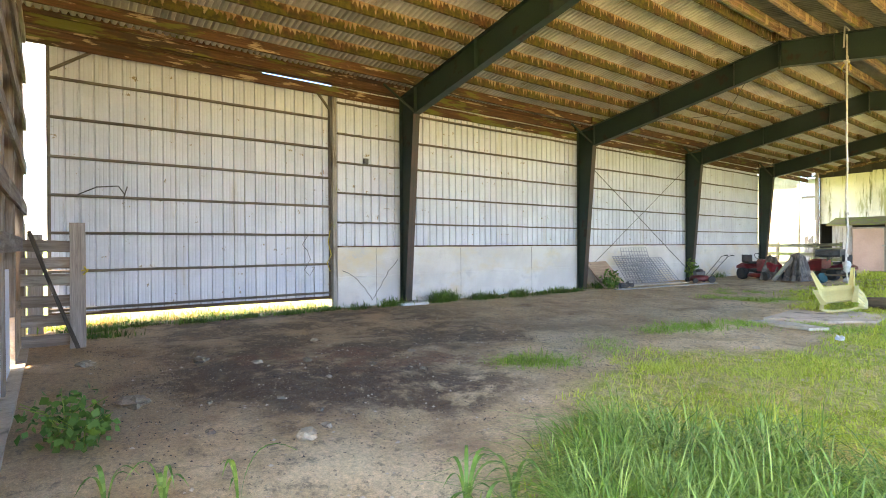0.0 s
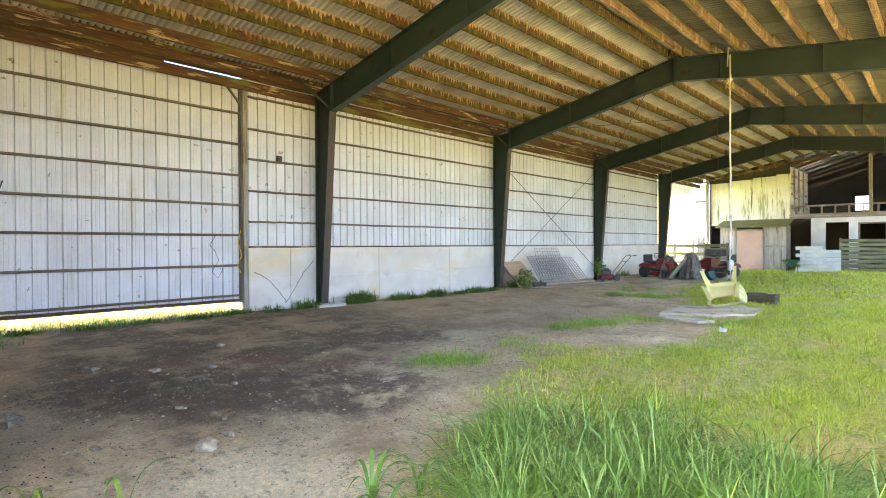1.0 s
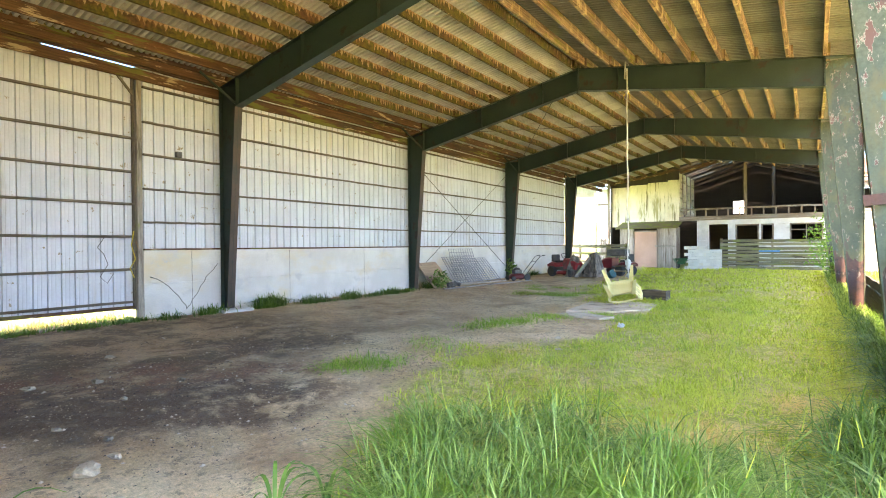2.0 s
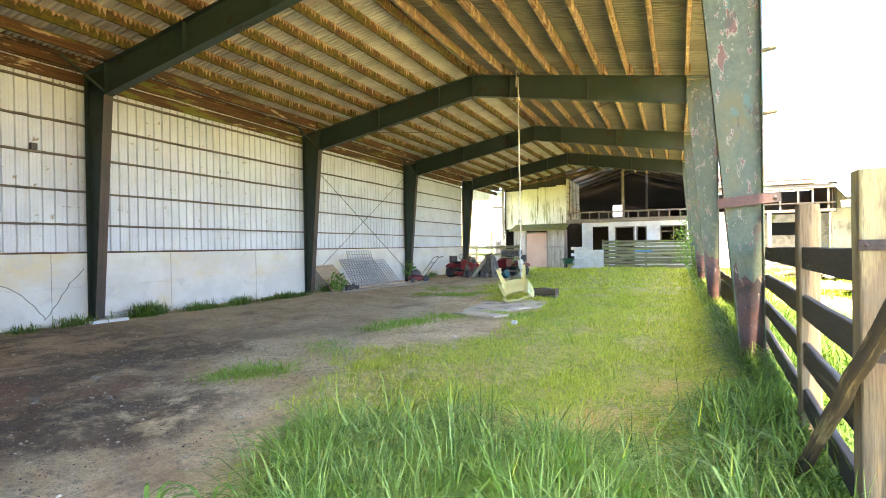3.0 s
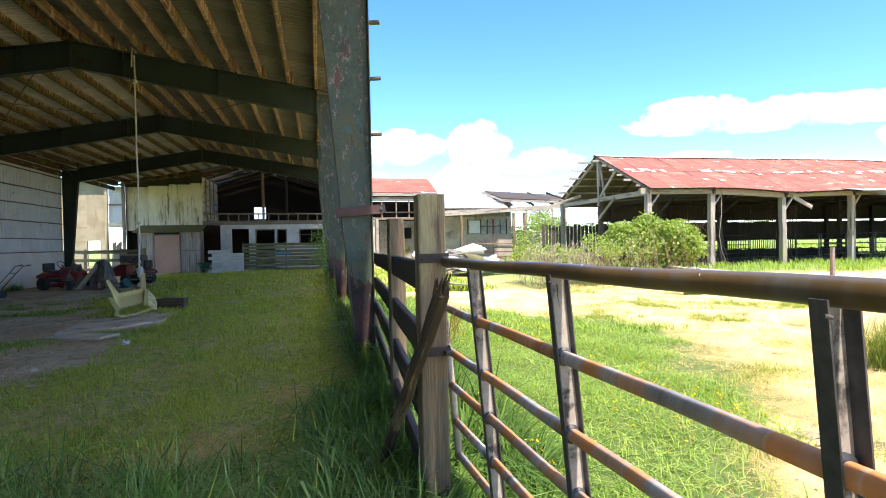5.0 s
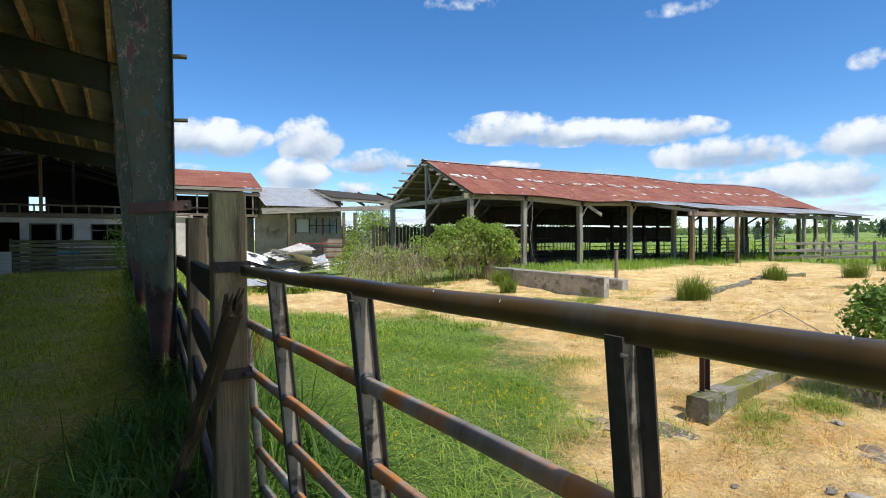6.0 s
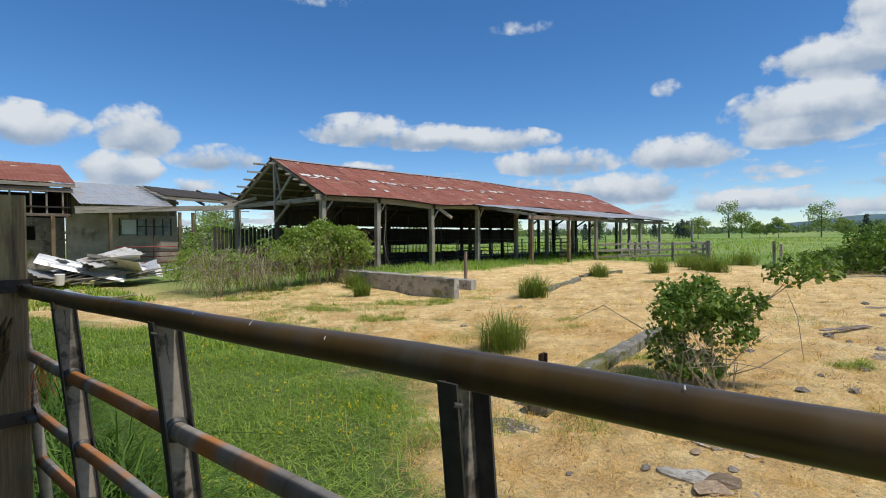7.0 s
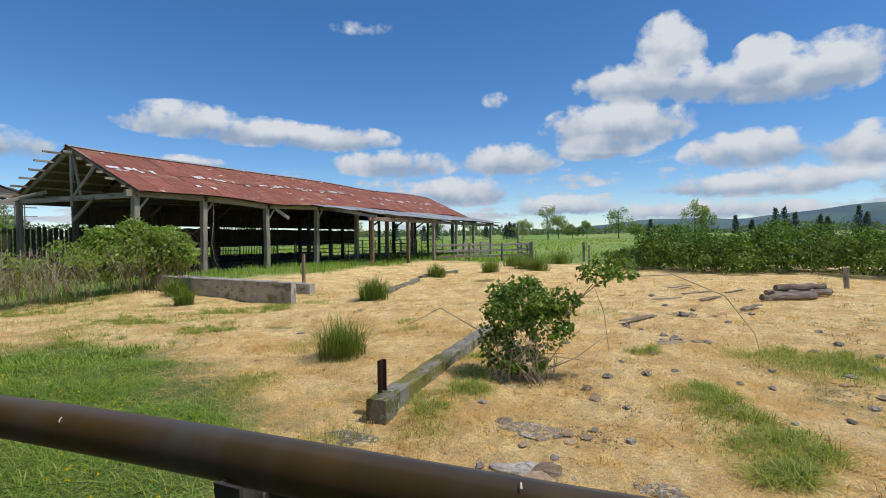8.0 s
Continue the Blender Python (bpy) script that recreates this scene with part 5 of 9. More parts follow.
def build_gate():
    ob = thing("farm_gate", (0.98, 1.2, 0.3), "rust-banded tubular steel field gate, slightly leaning", "gate")
    rails = (1.453, 1.203, 0.965, 0.77, 0.57, 0.38)
    for k, z in enumerate(rails):
        r = 0.0235 if k == 0 else 0.0205
        g = G()
        n = 18
        ys = [(2.895 if k == 0 else 3.02) - 3.23 * i / n for i in range(n + 1)]
        g.tube([(gate_x(y, z), y, z + (0.0094 if k == 0 else 0.0) * (2.8 - y) + 0.002 * math.sin(i * 1.3 + k)) for i, y in enumerate(ys)], r, 20)
        pipe = g.part("rail", gate_rail_top if k == 0 else gate_pipe, ob, smooth=True)
        if k == 0:
            # bright scratches on the side that gets rubbed
            for y, a, ln in ((1.52, 62, .012), (1.30, 55, .014), (1.09, 42, .008), (0.60, 66, .008)):
                g = G()
                c = Vector((gate_x(y, z), y, z + 0.0094 * (2.8 - y)))
                d = Vector((-math.cos(radians(a)), 0, math.sin(radians(a))))
                q = Vector((0, 0.3, 0)) + Vector((math.sin(radians(a)), 0, math.cos(radians(a))))
                g.tube([c + d * (r + 0.001) - q * ln * .35, c + d * (r + 0.0018), c + d * (r + 0.001) + q * ln * .35], 0.0010, 5, 0.0005)
                g.part("scratch", sheet_scrap, pipe)
    for y in (2.45, 1.695, 0.862, 0.05):
        # folded channel upright: the rails run through its web
        u = None
        top, low = 1.445 + 0.0094 * (2.8 - y), 0.34
        for off, dy, w, dep in ((0.0, 0.0, 0.058, 0.004), (-0.029, -0.013, 0.004, 0.030), (0.029, -0.013, 0.004, 0.030)):
            g = G()
            g.beam((gate_x(y, top) + off, y + dy, top), (gate_x(y, low) + off, y + dy, low), w, dep, up=(0, 1, 0))
            if u is None:
                u = g.part("upright", gate_bar, ob)
            else:
                g.part("lip", metal_dark, u)
        for z in rails[1:]:
            zz = z
            g = G()
            g.lathe([(0.029, 0), (0.029, 0.004), (0.0235, 0.008), (0.0215, 0.009)], 18, pose(gate_x(y, zz), y - 0.003, zz, 90, 0, 0))
            g.part("weld_collar", metal_dark, u)
        g = G()
        g.beam((gate_x(y, top) - 0.034, y - 0.026, top - 0.022), (gate_x(y, top) - 0.024, y - 0.030, top - 0.025), 0.006, 0.006, ch=0.3)
        g.part("weld_stub", metal_dark, u)
        # crack down the web
        g = G()
        cx = gate_x(y, top) + 0.004
        g.tube([(cx, y - 0.003, top - 0.03), (cx + 0.003, y - 0.003, top - 0.05), (cx + 0.002, y - 0.003, top - 0.07), (cx + 0.008, y - 0.003, top - 0.10)], 0.0016, 5, 0.0005)
        g.part("crack", metal_dark, u)
    for y, top in ((-0.305, 1.48), (3.02, 1.40)):
        g = G()
        g.tube([(gate_x(y, top), y, top), (gate_x(y, 0.38), y, 0.36)], 0.0205, 12)
        g.part("end_stile", gate_bar, ob, smooth=True)
    for z in (1.475, 0.985):
        g = G()
        g.beam((0.915, 2.906, z), (0.918, 2.86, z - 0.01), 0.03, 0.02)
        g.part("hinge", metal_dark, ob)
    g = G()
    for k in range(14):
        a = Vector((0.93, 2.74, 1.225))
        g.tube([a, a + Vector((rng.uniform(-.03, .03), rng.uniform(-.05, .05), -0.05)), a + Vector((rng.uniform(-.05, .05), rng.uniform(-.06, .06), rng.uniform(-.18, -.10)))], 0.0025, 4, 0.0012)
    tagged(g.part("frayed_twine", twine_orange, ob, "frayed orange twine hanging from the rail"), kind="stuff")


build_gate()


# ---- old barn beyond the shed's far end ----
def planks(parent, name, x0, x1, y, z0, z1, mat, w=0.2, t=0.025, gap=0.006, ragged=0.0, axis="x"):
    """Upright boards along x (or y), from z0 to z1."""
    p, end = x0, x1
    while p < end - 0.03:
        ww = min(w * rng.uniform(0.85, 1.15), end - p)
        g = G()
        a, b = z0 - rng.uniform(0, ragged), z1 + rng.uniform(-ragged, ragged)
        o = rng.uniform(-.004, .004)
        if axis == "x":
            g.box(p + gap / 2, y + o, a, p + ww - gap / 2, y + t + o, b, u=(0, 0, 1))
        else:
            g.box(y + o, p + gap / 2, a, y + t + o, p + ww - gap / 2, b, u=(0, 0, 1))
        g.part(name, mat, parent)
        p += ww


def wall_with_openings(parent, name, x0, x1, y, z0, z1, holes, mat, t=0.2):
    """A wall along x with rectangular openings (xa, za, xb, zb) cut through it, as one closed mesh."""
    xs = sorted({x0, x1, *[h[0] for h in holes], *[h[2] for h in holes]})
    zs = sorted({z0, z1, *[h[1] for h in holes], *[h[3] for h in holes]})
    nx, nz = len(xs), len(zs)
    g = G()
    for yy in (y, y + t):
        for x in xs:
            for z in zs:
                g.v.append((x, yy, z))

    def solid(i, j):
        if not (0 <= i < nx - 1 and 0 <= j < nz - 1):
            return False
        return not any(h[0] <= xs[i] and xs[i + 1] <= h[2] and h[1] <= zs[j] and zs[j + 1] <= h[3] for h in holes)

    def vid(i, j, back):
        return back * nx * nz + i * nz + j
    for i in range(nx - 1):
        for j in range(nz - 1):
            if not solid(i, j):
                continue
            c = ((i, j), (i + 1, j), (i + 1, j + 1), (i, j + 1))
            g.face([vid(*p, 0) for p in c])
            g.face([vid(*p, 1) for p in reversed(c)])
            for (p, q), (di, dj) in zip(((c[0], c[1]), (c[1], c[2]), (c[2], c[3]), (c[3], c[0])), ((0, -1), (1, 0), (0, 1), (-1, 0))):
                if not solid(i + di, j + dj):
                    g.face([vid(*p, 0), vid(*p, 1), vid(*q, 1), vid(*q, 0)])
    used = sorted({k for f in g.f for k in f})
    new_id = {k: n for n, k in enumerate(used)}
    g.v = [g.v[k] for k in used]
    g.f = [tuple(new_id[k] for k in f) for f in g.f]
    return g.part(name, mat, parent)


def build_old_barn():
    ob = thing("old_barn", (-4, 40, 0), "dilapidated old barn with a dark hayloft and whitewashed block front", "barn")
    Y = 36.2
    # cream upper wall over the lean-to shed
    for x0 in (-11.25, -10.03, -8.81, -7.59):
        g = G()
        g.box(x0 + 0.004, Y, 2.7, min(x0 + 1.22, -6.9) - 0.004, Y + 0.04, 5.40 + 0.09 * (x0 + 11.25) / 1.22)
        g.part("cream_panel", cream_wall, ob)
    # return wall going back into the loft
    g = G()
    g.box(-6.9, Y + 0.05, 3.2, -6.86, Y + 5, 6.1)
    g.part("cream_return", cream_wall, ob)
    for k in range(3):
        timber("stud", (-6.84, Y + 0.8 + k * 1.3, 3.5), (-6.84, Y + 0.8 + k * 1.3, 6.2), 0.08, 0.08, wood_barn, ob, (0, 1, 0), 2)
    # whitewashed front with openings
    holes = [(-5.20, 0.0, -4.14, 2.72), (-3.74, 0.0, -2.50, 2.68), (-2.40, 1.75, -1.75, 2.68), (-0.98, 1.7, 0.60, 2.68)]
    wall_with_openings(ob, "block_front", -5.87, 1.4, Y, -0.2, 3.02, holes, block_white)
    for a, c, b, d in holes[1:]:
        g = G()
        for p, q in (((a + .04, c), (a + .04, d)), ((b - .04, c), (b - .04, d)), ((a, d - .04), (b, d - .04))):
            g.beam((p[0], Y + 0.06, p[1]), (q[0], Y + 0.06, q[1]), 0.08, 0.08, (0, 1, 0))
        g.part("opening_frame", wood_barn, ob)
    g = G()
    g.box(-0.2, Y + 0.08, 1.75, -0.16, Y + 0.12, 2.66)
    g.box(-0.9, Y + 0.08, 2.28, 0.55, Y + 0.12, 2.32)
    g.part("window_bars", wood_barn, ob)
    # loft deck, balustrade and posts
    g = G()
    g.box(-6.9, Y - 0.12, 2.98, 1.4, Y + 0.10, 3.24)
    g.part("loft_beam", wood_barn, ob)
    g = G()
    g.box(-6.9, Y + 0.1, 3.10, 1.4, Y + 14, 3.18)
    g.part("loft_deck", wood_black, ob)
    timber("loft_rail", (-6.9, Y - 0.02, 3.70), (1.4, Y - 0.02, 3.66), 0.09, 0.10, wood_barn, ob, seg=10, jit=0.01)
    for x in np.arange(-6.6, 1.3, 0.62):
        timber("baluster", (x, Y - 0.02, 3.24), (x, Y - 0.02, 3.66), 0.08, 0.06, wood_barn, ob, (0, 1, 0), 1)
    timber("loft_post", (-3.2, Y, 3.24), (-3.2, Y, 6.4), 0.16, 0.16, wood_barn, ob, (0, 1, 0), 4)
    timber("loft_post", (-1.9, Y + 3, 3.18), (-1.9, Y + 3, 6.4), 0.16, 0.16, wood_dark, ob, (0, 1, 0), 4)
    # shell of the barn, its inner shade put into near-black boards: side, back wall with a bright opening, floor stays
    # earth
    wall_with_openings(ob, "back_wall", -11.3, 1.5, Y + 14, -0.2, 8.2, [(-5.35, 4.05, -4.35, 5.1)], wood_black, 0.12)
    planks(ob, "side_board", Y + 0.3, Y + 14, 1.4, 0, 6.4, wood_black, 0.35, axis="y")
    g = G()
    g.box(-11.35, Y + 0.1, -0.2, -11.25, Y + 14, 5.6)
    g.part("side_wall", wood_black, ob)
    # roof over the barn: two slopes running back, with gaps on the far slope
    for sx, x0, x1, z0, z1 in ((0, -11.6, -3.6, 5.55, 8.0), (1, -3.6, 1.7, 8.0, 6.36)):
        k = 0
        y = Y - 0.3
        while y < Y + 14:
            for j in range(6):
                if j == 3 and k == 5 and sx == 0:
                    continue
                g = G()
                a, b = j / 6 - 0.01, (j + 1) / 6
                g.add([(x0 + (x1 - x0) * a, y, z0 + (z1 - z0) * a), (x0 + (x1 - x0) * b, y, z0 + (z1 - z0) * b),
                       (x0 + (x1 - x0) * b, y + 1.39, z0 + (z1 - z0) * b), (x0 + (x1 - x0) * a, y + 1.39, z0 + (z1 - z0) * a)], [(0, 1, 2, 3)])
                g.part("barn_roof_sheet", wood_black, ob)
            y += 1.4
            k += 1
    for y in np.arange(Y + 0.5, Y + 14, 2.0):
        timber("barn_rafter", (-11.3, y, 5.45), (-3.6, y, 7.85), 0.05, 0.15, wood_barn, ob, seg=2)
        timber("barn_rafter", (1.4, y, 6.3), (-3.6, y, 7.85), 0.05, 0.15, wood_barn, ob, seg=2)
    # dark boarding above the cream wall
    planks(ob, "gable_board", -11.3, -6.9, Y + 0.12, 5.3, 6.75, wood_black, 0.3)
    # boards hanging below the junction of the two roofs
    for k in range(16):
        x = -11.4 + k * 0.42
        timber("torn_fascia", (x, Y - 0.25, 5.62 + 0.06 * k + rng.uniform(-.05, .05)), (x + 0.5, Y - 0.25, 5.64 + 0.06 * (k + 1) + rng.uniform(-.08, .08)), 0.03, rng.uniform(.08, .2), wood_eave, ob, seg=2, jit=0.02)
    timber("truss_chord", (-6.8, Y - 0.3, 6.05), (-3.9, Y - 0.3, 6.72), 0.06, 0.12, wood_eave, ob, seg=6, jit=0.02)
    timber("truss_chord", (-3.9, Y - 0.3, 6.72), (1.0, Y - 0.3, 5.95), 0.06, 0.12, wood_eave, ob, seg=6, jit=0.02)


build_old_barn()


def lean_to_shed():
    ob = thing("lean_to_shed", (-8.6, 35, 0), "small grey board shed with a faded pink door and mossy roof", "shed")
    planks(ob, "front_board", -10.30, -9.38, 34.9, 0, 2.55, wood_silver, 0.16)
    planks(ob, "front_board", -7.98, -6.85, 34.9, 0, 2.55, wood_silver, 0.16)
    planks(ob, "side_board", 34.95, 36.15, -6.88, 0, 2.6, wood_barn, 0.18, axis="y")
    g = G()
    g.box(-9.36, 34.86, 0.05, -8.0, 34.90, 2.32, ch=0.005)
    d = g.part("door", pink_door, ob, "faded pink plywood door")
    g = G()
    for p, q in (((-9.40, 0.0), (-9.40, 2.40)), ((-7.96, 0.0), (-7.96, 2.40)), ((-9.44, 2.36), (-7.92, 2.36))):
        g.beam((p[0], 34.87, p[1]), (q[0], 34.87, q[1]), 0.08, 0.06, (0, 1, 0))
    g.part("door_frame", wood_barn, ob)
    timber("latch_bar", (-8.1, 34.84, 1.40), (-6.9, 34.84, 1.38), 0.04, 0.07, wood_grey, ob)
    g = G()
    g.add([(-10.5, 34.55, 2.50), (-6.7, 34.55, 2.50), (-6.7, 36.2, 2.95), (-10.5, 36.2, 2.95), (-10.5, 34.55, 2.56), (-6.7, 34.55, 2.56), (-6.7, 36.2, 3.01), (-10.5, 36.2, 3.01)],
          [(0, 3, 2, 1), (4, 5, 6, 7), (0, 1, 5, 4), (1, 2, 6, 5), (2, 3, 7, 6), (3, 0, 4, 7)])
    g.part("shed_roof", surface("moss-grown boards", (0.16, 0.15, 0.05), (0.20, 0.15, 0.08), 2, GRAIN, 0.9, stains=[((0.16, 0.19, 0.03), 2, .5, .65, (1, 1, 1))]), ob, "moss-grown lean-to roof")


lean_to_shed()


def block_wall():
    ob = thing("block_stack", (-5.3, 34.2, 0), "low wall of pale grey hollow concrete blocks", "block wall")
    me = G().box(0, 0, 0, 0.395, 0.19, 0.19, ch=0.008).mesh("block")
    me.materials.append(concrete)
    for r in range(7):
        for k in range(5):
            if r == 6 and k > 2:
                continue
            b = link("block", me, None, ob)
            b.matrix_parent_inverse = ob.matrix_basis.inverted()
            b.location = (-6.25 + k * 0.40 + (0.2 if r % 2 else 0) * (k < 4), 34.2 + rng.uniform(-.006, .006), -0.02 + r * 0.20)


block_wall()


def slat_fence(x0, x1, y, zs, post_x, label, name="slat_fence"):
    ob = thing(name, ((x0 + x1) / 2, y, 0), label, "fence")
    for z in zs:
        timber("slat", (x0, y - 0.05, z), (x1, y - 0.05, z + rng.uniform(-.04, .04)), 0.03, rng.uniform(.14, .20), wood_mossy, ob, seg=8, jit=0.016, ch=0.15)
    for x in post_x:
        timber("post", (x, y + 0.02, -0.1), (x, y + 0.02, zs[-1] + 0.14), 0.11, 0.11, wood_barn, ob, (0, 1, 0), 3)
    return ob


slat_fence(-4.35, 1.0, 34.6, (0.12, 0.35, 0.57, 0.80, 1.02, 1.25, 1.47, 1.68), (-4.3, -1.75, 0.9), "green-grey slatted pallet fence in front of the barn")
slat_fence(-9.8, -8.6, 30.5, (0.12, 0.34, 0.56, 0.78, 1.0, 1.22, 1.45), (-9.75, -8.65), "stack of dark slatted boards beside the machines")
slat_fence(-13.6, -9.9, 31.5, (0.5, 1.0, 1.45), (-13.5, -11.8, -10.0), "green-stained rail fence behind the machines")
g = G()
g.box(-2.4, 34.5, 1.02, -1.4, 34.53, 1.13, ch=0.01)
tagged(g.part("blue_strip", plastic_blue), "blue plastic strip on the slatted fence", "strip")


def side_building():
    """The sunlit cream building seen past the end of the shed's wall."""
    ob = thing("cream_building", (-14, 37, 0), "sunlit cream clad building beyond the shed's end", "building")
    wall_with_openings(ob, "front_wall", -18.0, -12.35, 36.0, -0.2, 5.9, [(-13.4, 0.6, -12.7, 2.1)], cream_dull, 0.15)
    for x in (-12.3, -11.35):
        timber("corner_post", (x, 35.95, -0.1), (x, 35.95, 5.8), 0.16, 0.16, cream_dull if x < -12 else wood_barn, ob, (0, 1, 0), 4)
    planks(ob, "upper_sheet", -12.2, -11.4, 36.05, 2.9, 5.4, sheet_white, 0.3)
    timber("rail", (-12.3, 35.98, 3.1), (-11.3, 35.98, 3.1), 0.05, 0.2, cream_wall, ob)
    timber("rail", (-12.3, 35.98, 4.3), (-11.3, 35.98, 4.3), 0.05, 0.1, wood_barn, ob)
    for k in range(5):
        timber("leaning_board", (-11.95 + 0.1 * k, 35.55 + rng.uniform(-.05, .05), -0.02), (-11.93 + 0.1 * k, 35.93, 2.0 + rng.uniform(-.25, .15)), 0.095, 0.03, wood_barn, ob, (0, 1, 0), 3, 0.005)
    g = G()
    g.add([(-18.3, 35.5, 5.85), (-11.2, 35.5, 5.85), (-11.2, 42, 7.6), (-18.3, 42, 7.6)], [(0, 1, 2, 3)])
    g.add([(-18.3, 35.5, 5.80), (-11.2, 35.5, 5.80), (-11.2, 42, 7.55), (-18.3, 42, 7.55)], [(3, 2, 1, 0)])
    g.part("roof", roof_pale, ob)


side_building()


# ---- outbuildings between the two barns ----
def corrugated(x0, x1, y0, z0, y1, z1, pitch=0.25, amp=0.022, cols=6, sag=None):
    """A ribbed roof sheet whose ribs run from (y0, z0) up to (y1, z1)."""
    g = G()
    n = max(4, int((x1 - x0) / pitch) * 4)
    for i in range(n + 1):
        x = x0 + (x1 - x0) * i / n
        dz = amp if i % 4 == 0 else 0.0
        for c in range(cols):
            f = c / (cols - 1)
            s = sag(x, f) if sag else 0.0
            g.v.append((x, y0 + (y1 - y0) * f, z0 + (z1 - z0) * f + dz + s))
    for i in range(n):
        for c in range(cols - 1):
            a = i * cols + c
            g.face((a, a + cols, a + cols + 1, a + 1), (0, y1 - y0, z1 - z0))
    return g


def red_outbuilding():
    ob = thing("milking_shed", (5, 37, 0), "old open-fronted building under a faded red steel roof", "outbuilding")
    corrugated(1.2, 8.5, 36.0, 5.08, 39.5, 6.5).part("roof", roof_red, ob)
    corrugated(1.2, 8.5, 43.0, 5.08, 39.5, 6.5).part("roof", roof_red, ob)
    timber("fascia", (1.2, 36.05, 4.95), (8.5, 36.05, 4.95), 0.05, 0.20, wood_grey, ob, seg=6)
    timber("lintel", (1.2, 36.2, 4.68), (8.4, 36.2, 4.68), 0.12, 0.24, wood_barn, ob, seg=6)
    for x in (2.2, 3.4, 4.6, 5.6, 6.5, 7.2, 7.95):
        timber("stud", (x, 36.3, 3.3), (x, 36.3, 4.6), 0.09, 0.09, wood_barn, ob, (0, 1, 0), 2)
    timber("middle_beam", (1.2, 36.2, 3.30), (8.3, 36.2, 3.28), 0.12, 0.16, wood_barn, ob, seg=6)
    timber("upper_rail", (1.2, 36.2, 3.72), (8.3, 36.2, 3.72), 0.06, 0.08, wood_dark, ob, seg=4)
    for x in (4.2, 5.0, 7.4):
        timber("front_post", (x, 36.0, 0), (x, 36.0, 3.25), 0.2, 0.2, wood_post if x > 7 else wood_grey, ob, (0, 1, 0), 4)
    wall_with_openings(ob, "rear_block_wall", 1.2, 8.4, 38.2, -0.1, 3.2, [(5.2, 1.9, 7.0, 2.7)], concrete_old, 0.2)
    wall_with_openings(ob, "white_front", 1.2, 4.1, 36.4, -0.1, 3.2, [], block_white, 0.2)
    # back and side walls added in near-black to keep the inside dark
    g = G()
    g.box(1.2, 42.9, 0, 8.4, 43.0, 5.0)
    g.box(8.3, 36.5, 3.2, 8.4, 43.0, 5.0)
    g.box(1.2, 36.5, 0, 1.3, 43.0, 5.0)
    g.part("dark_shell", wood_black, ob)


red_outbuilding()


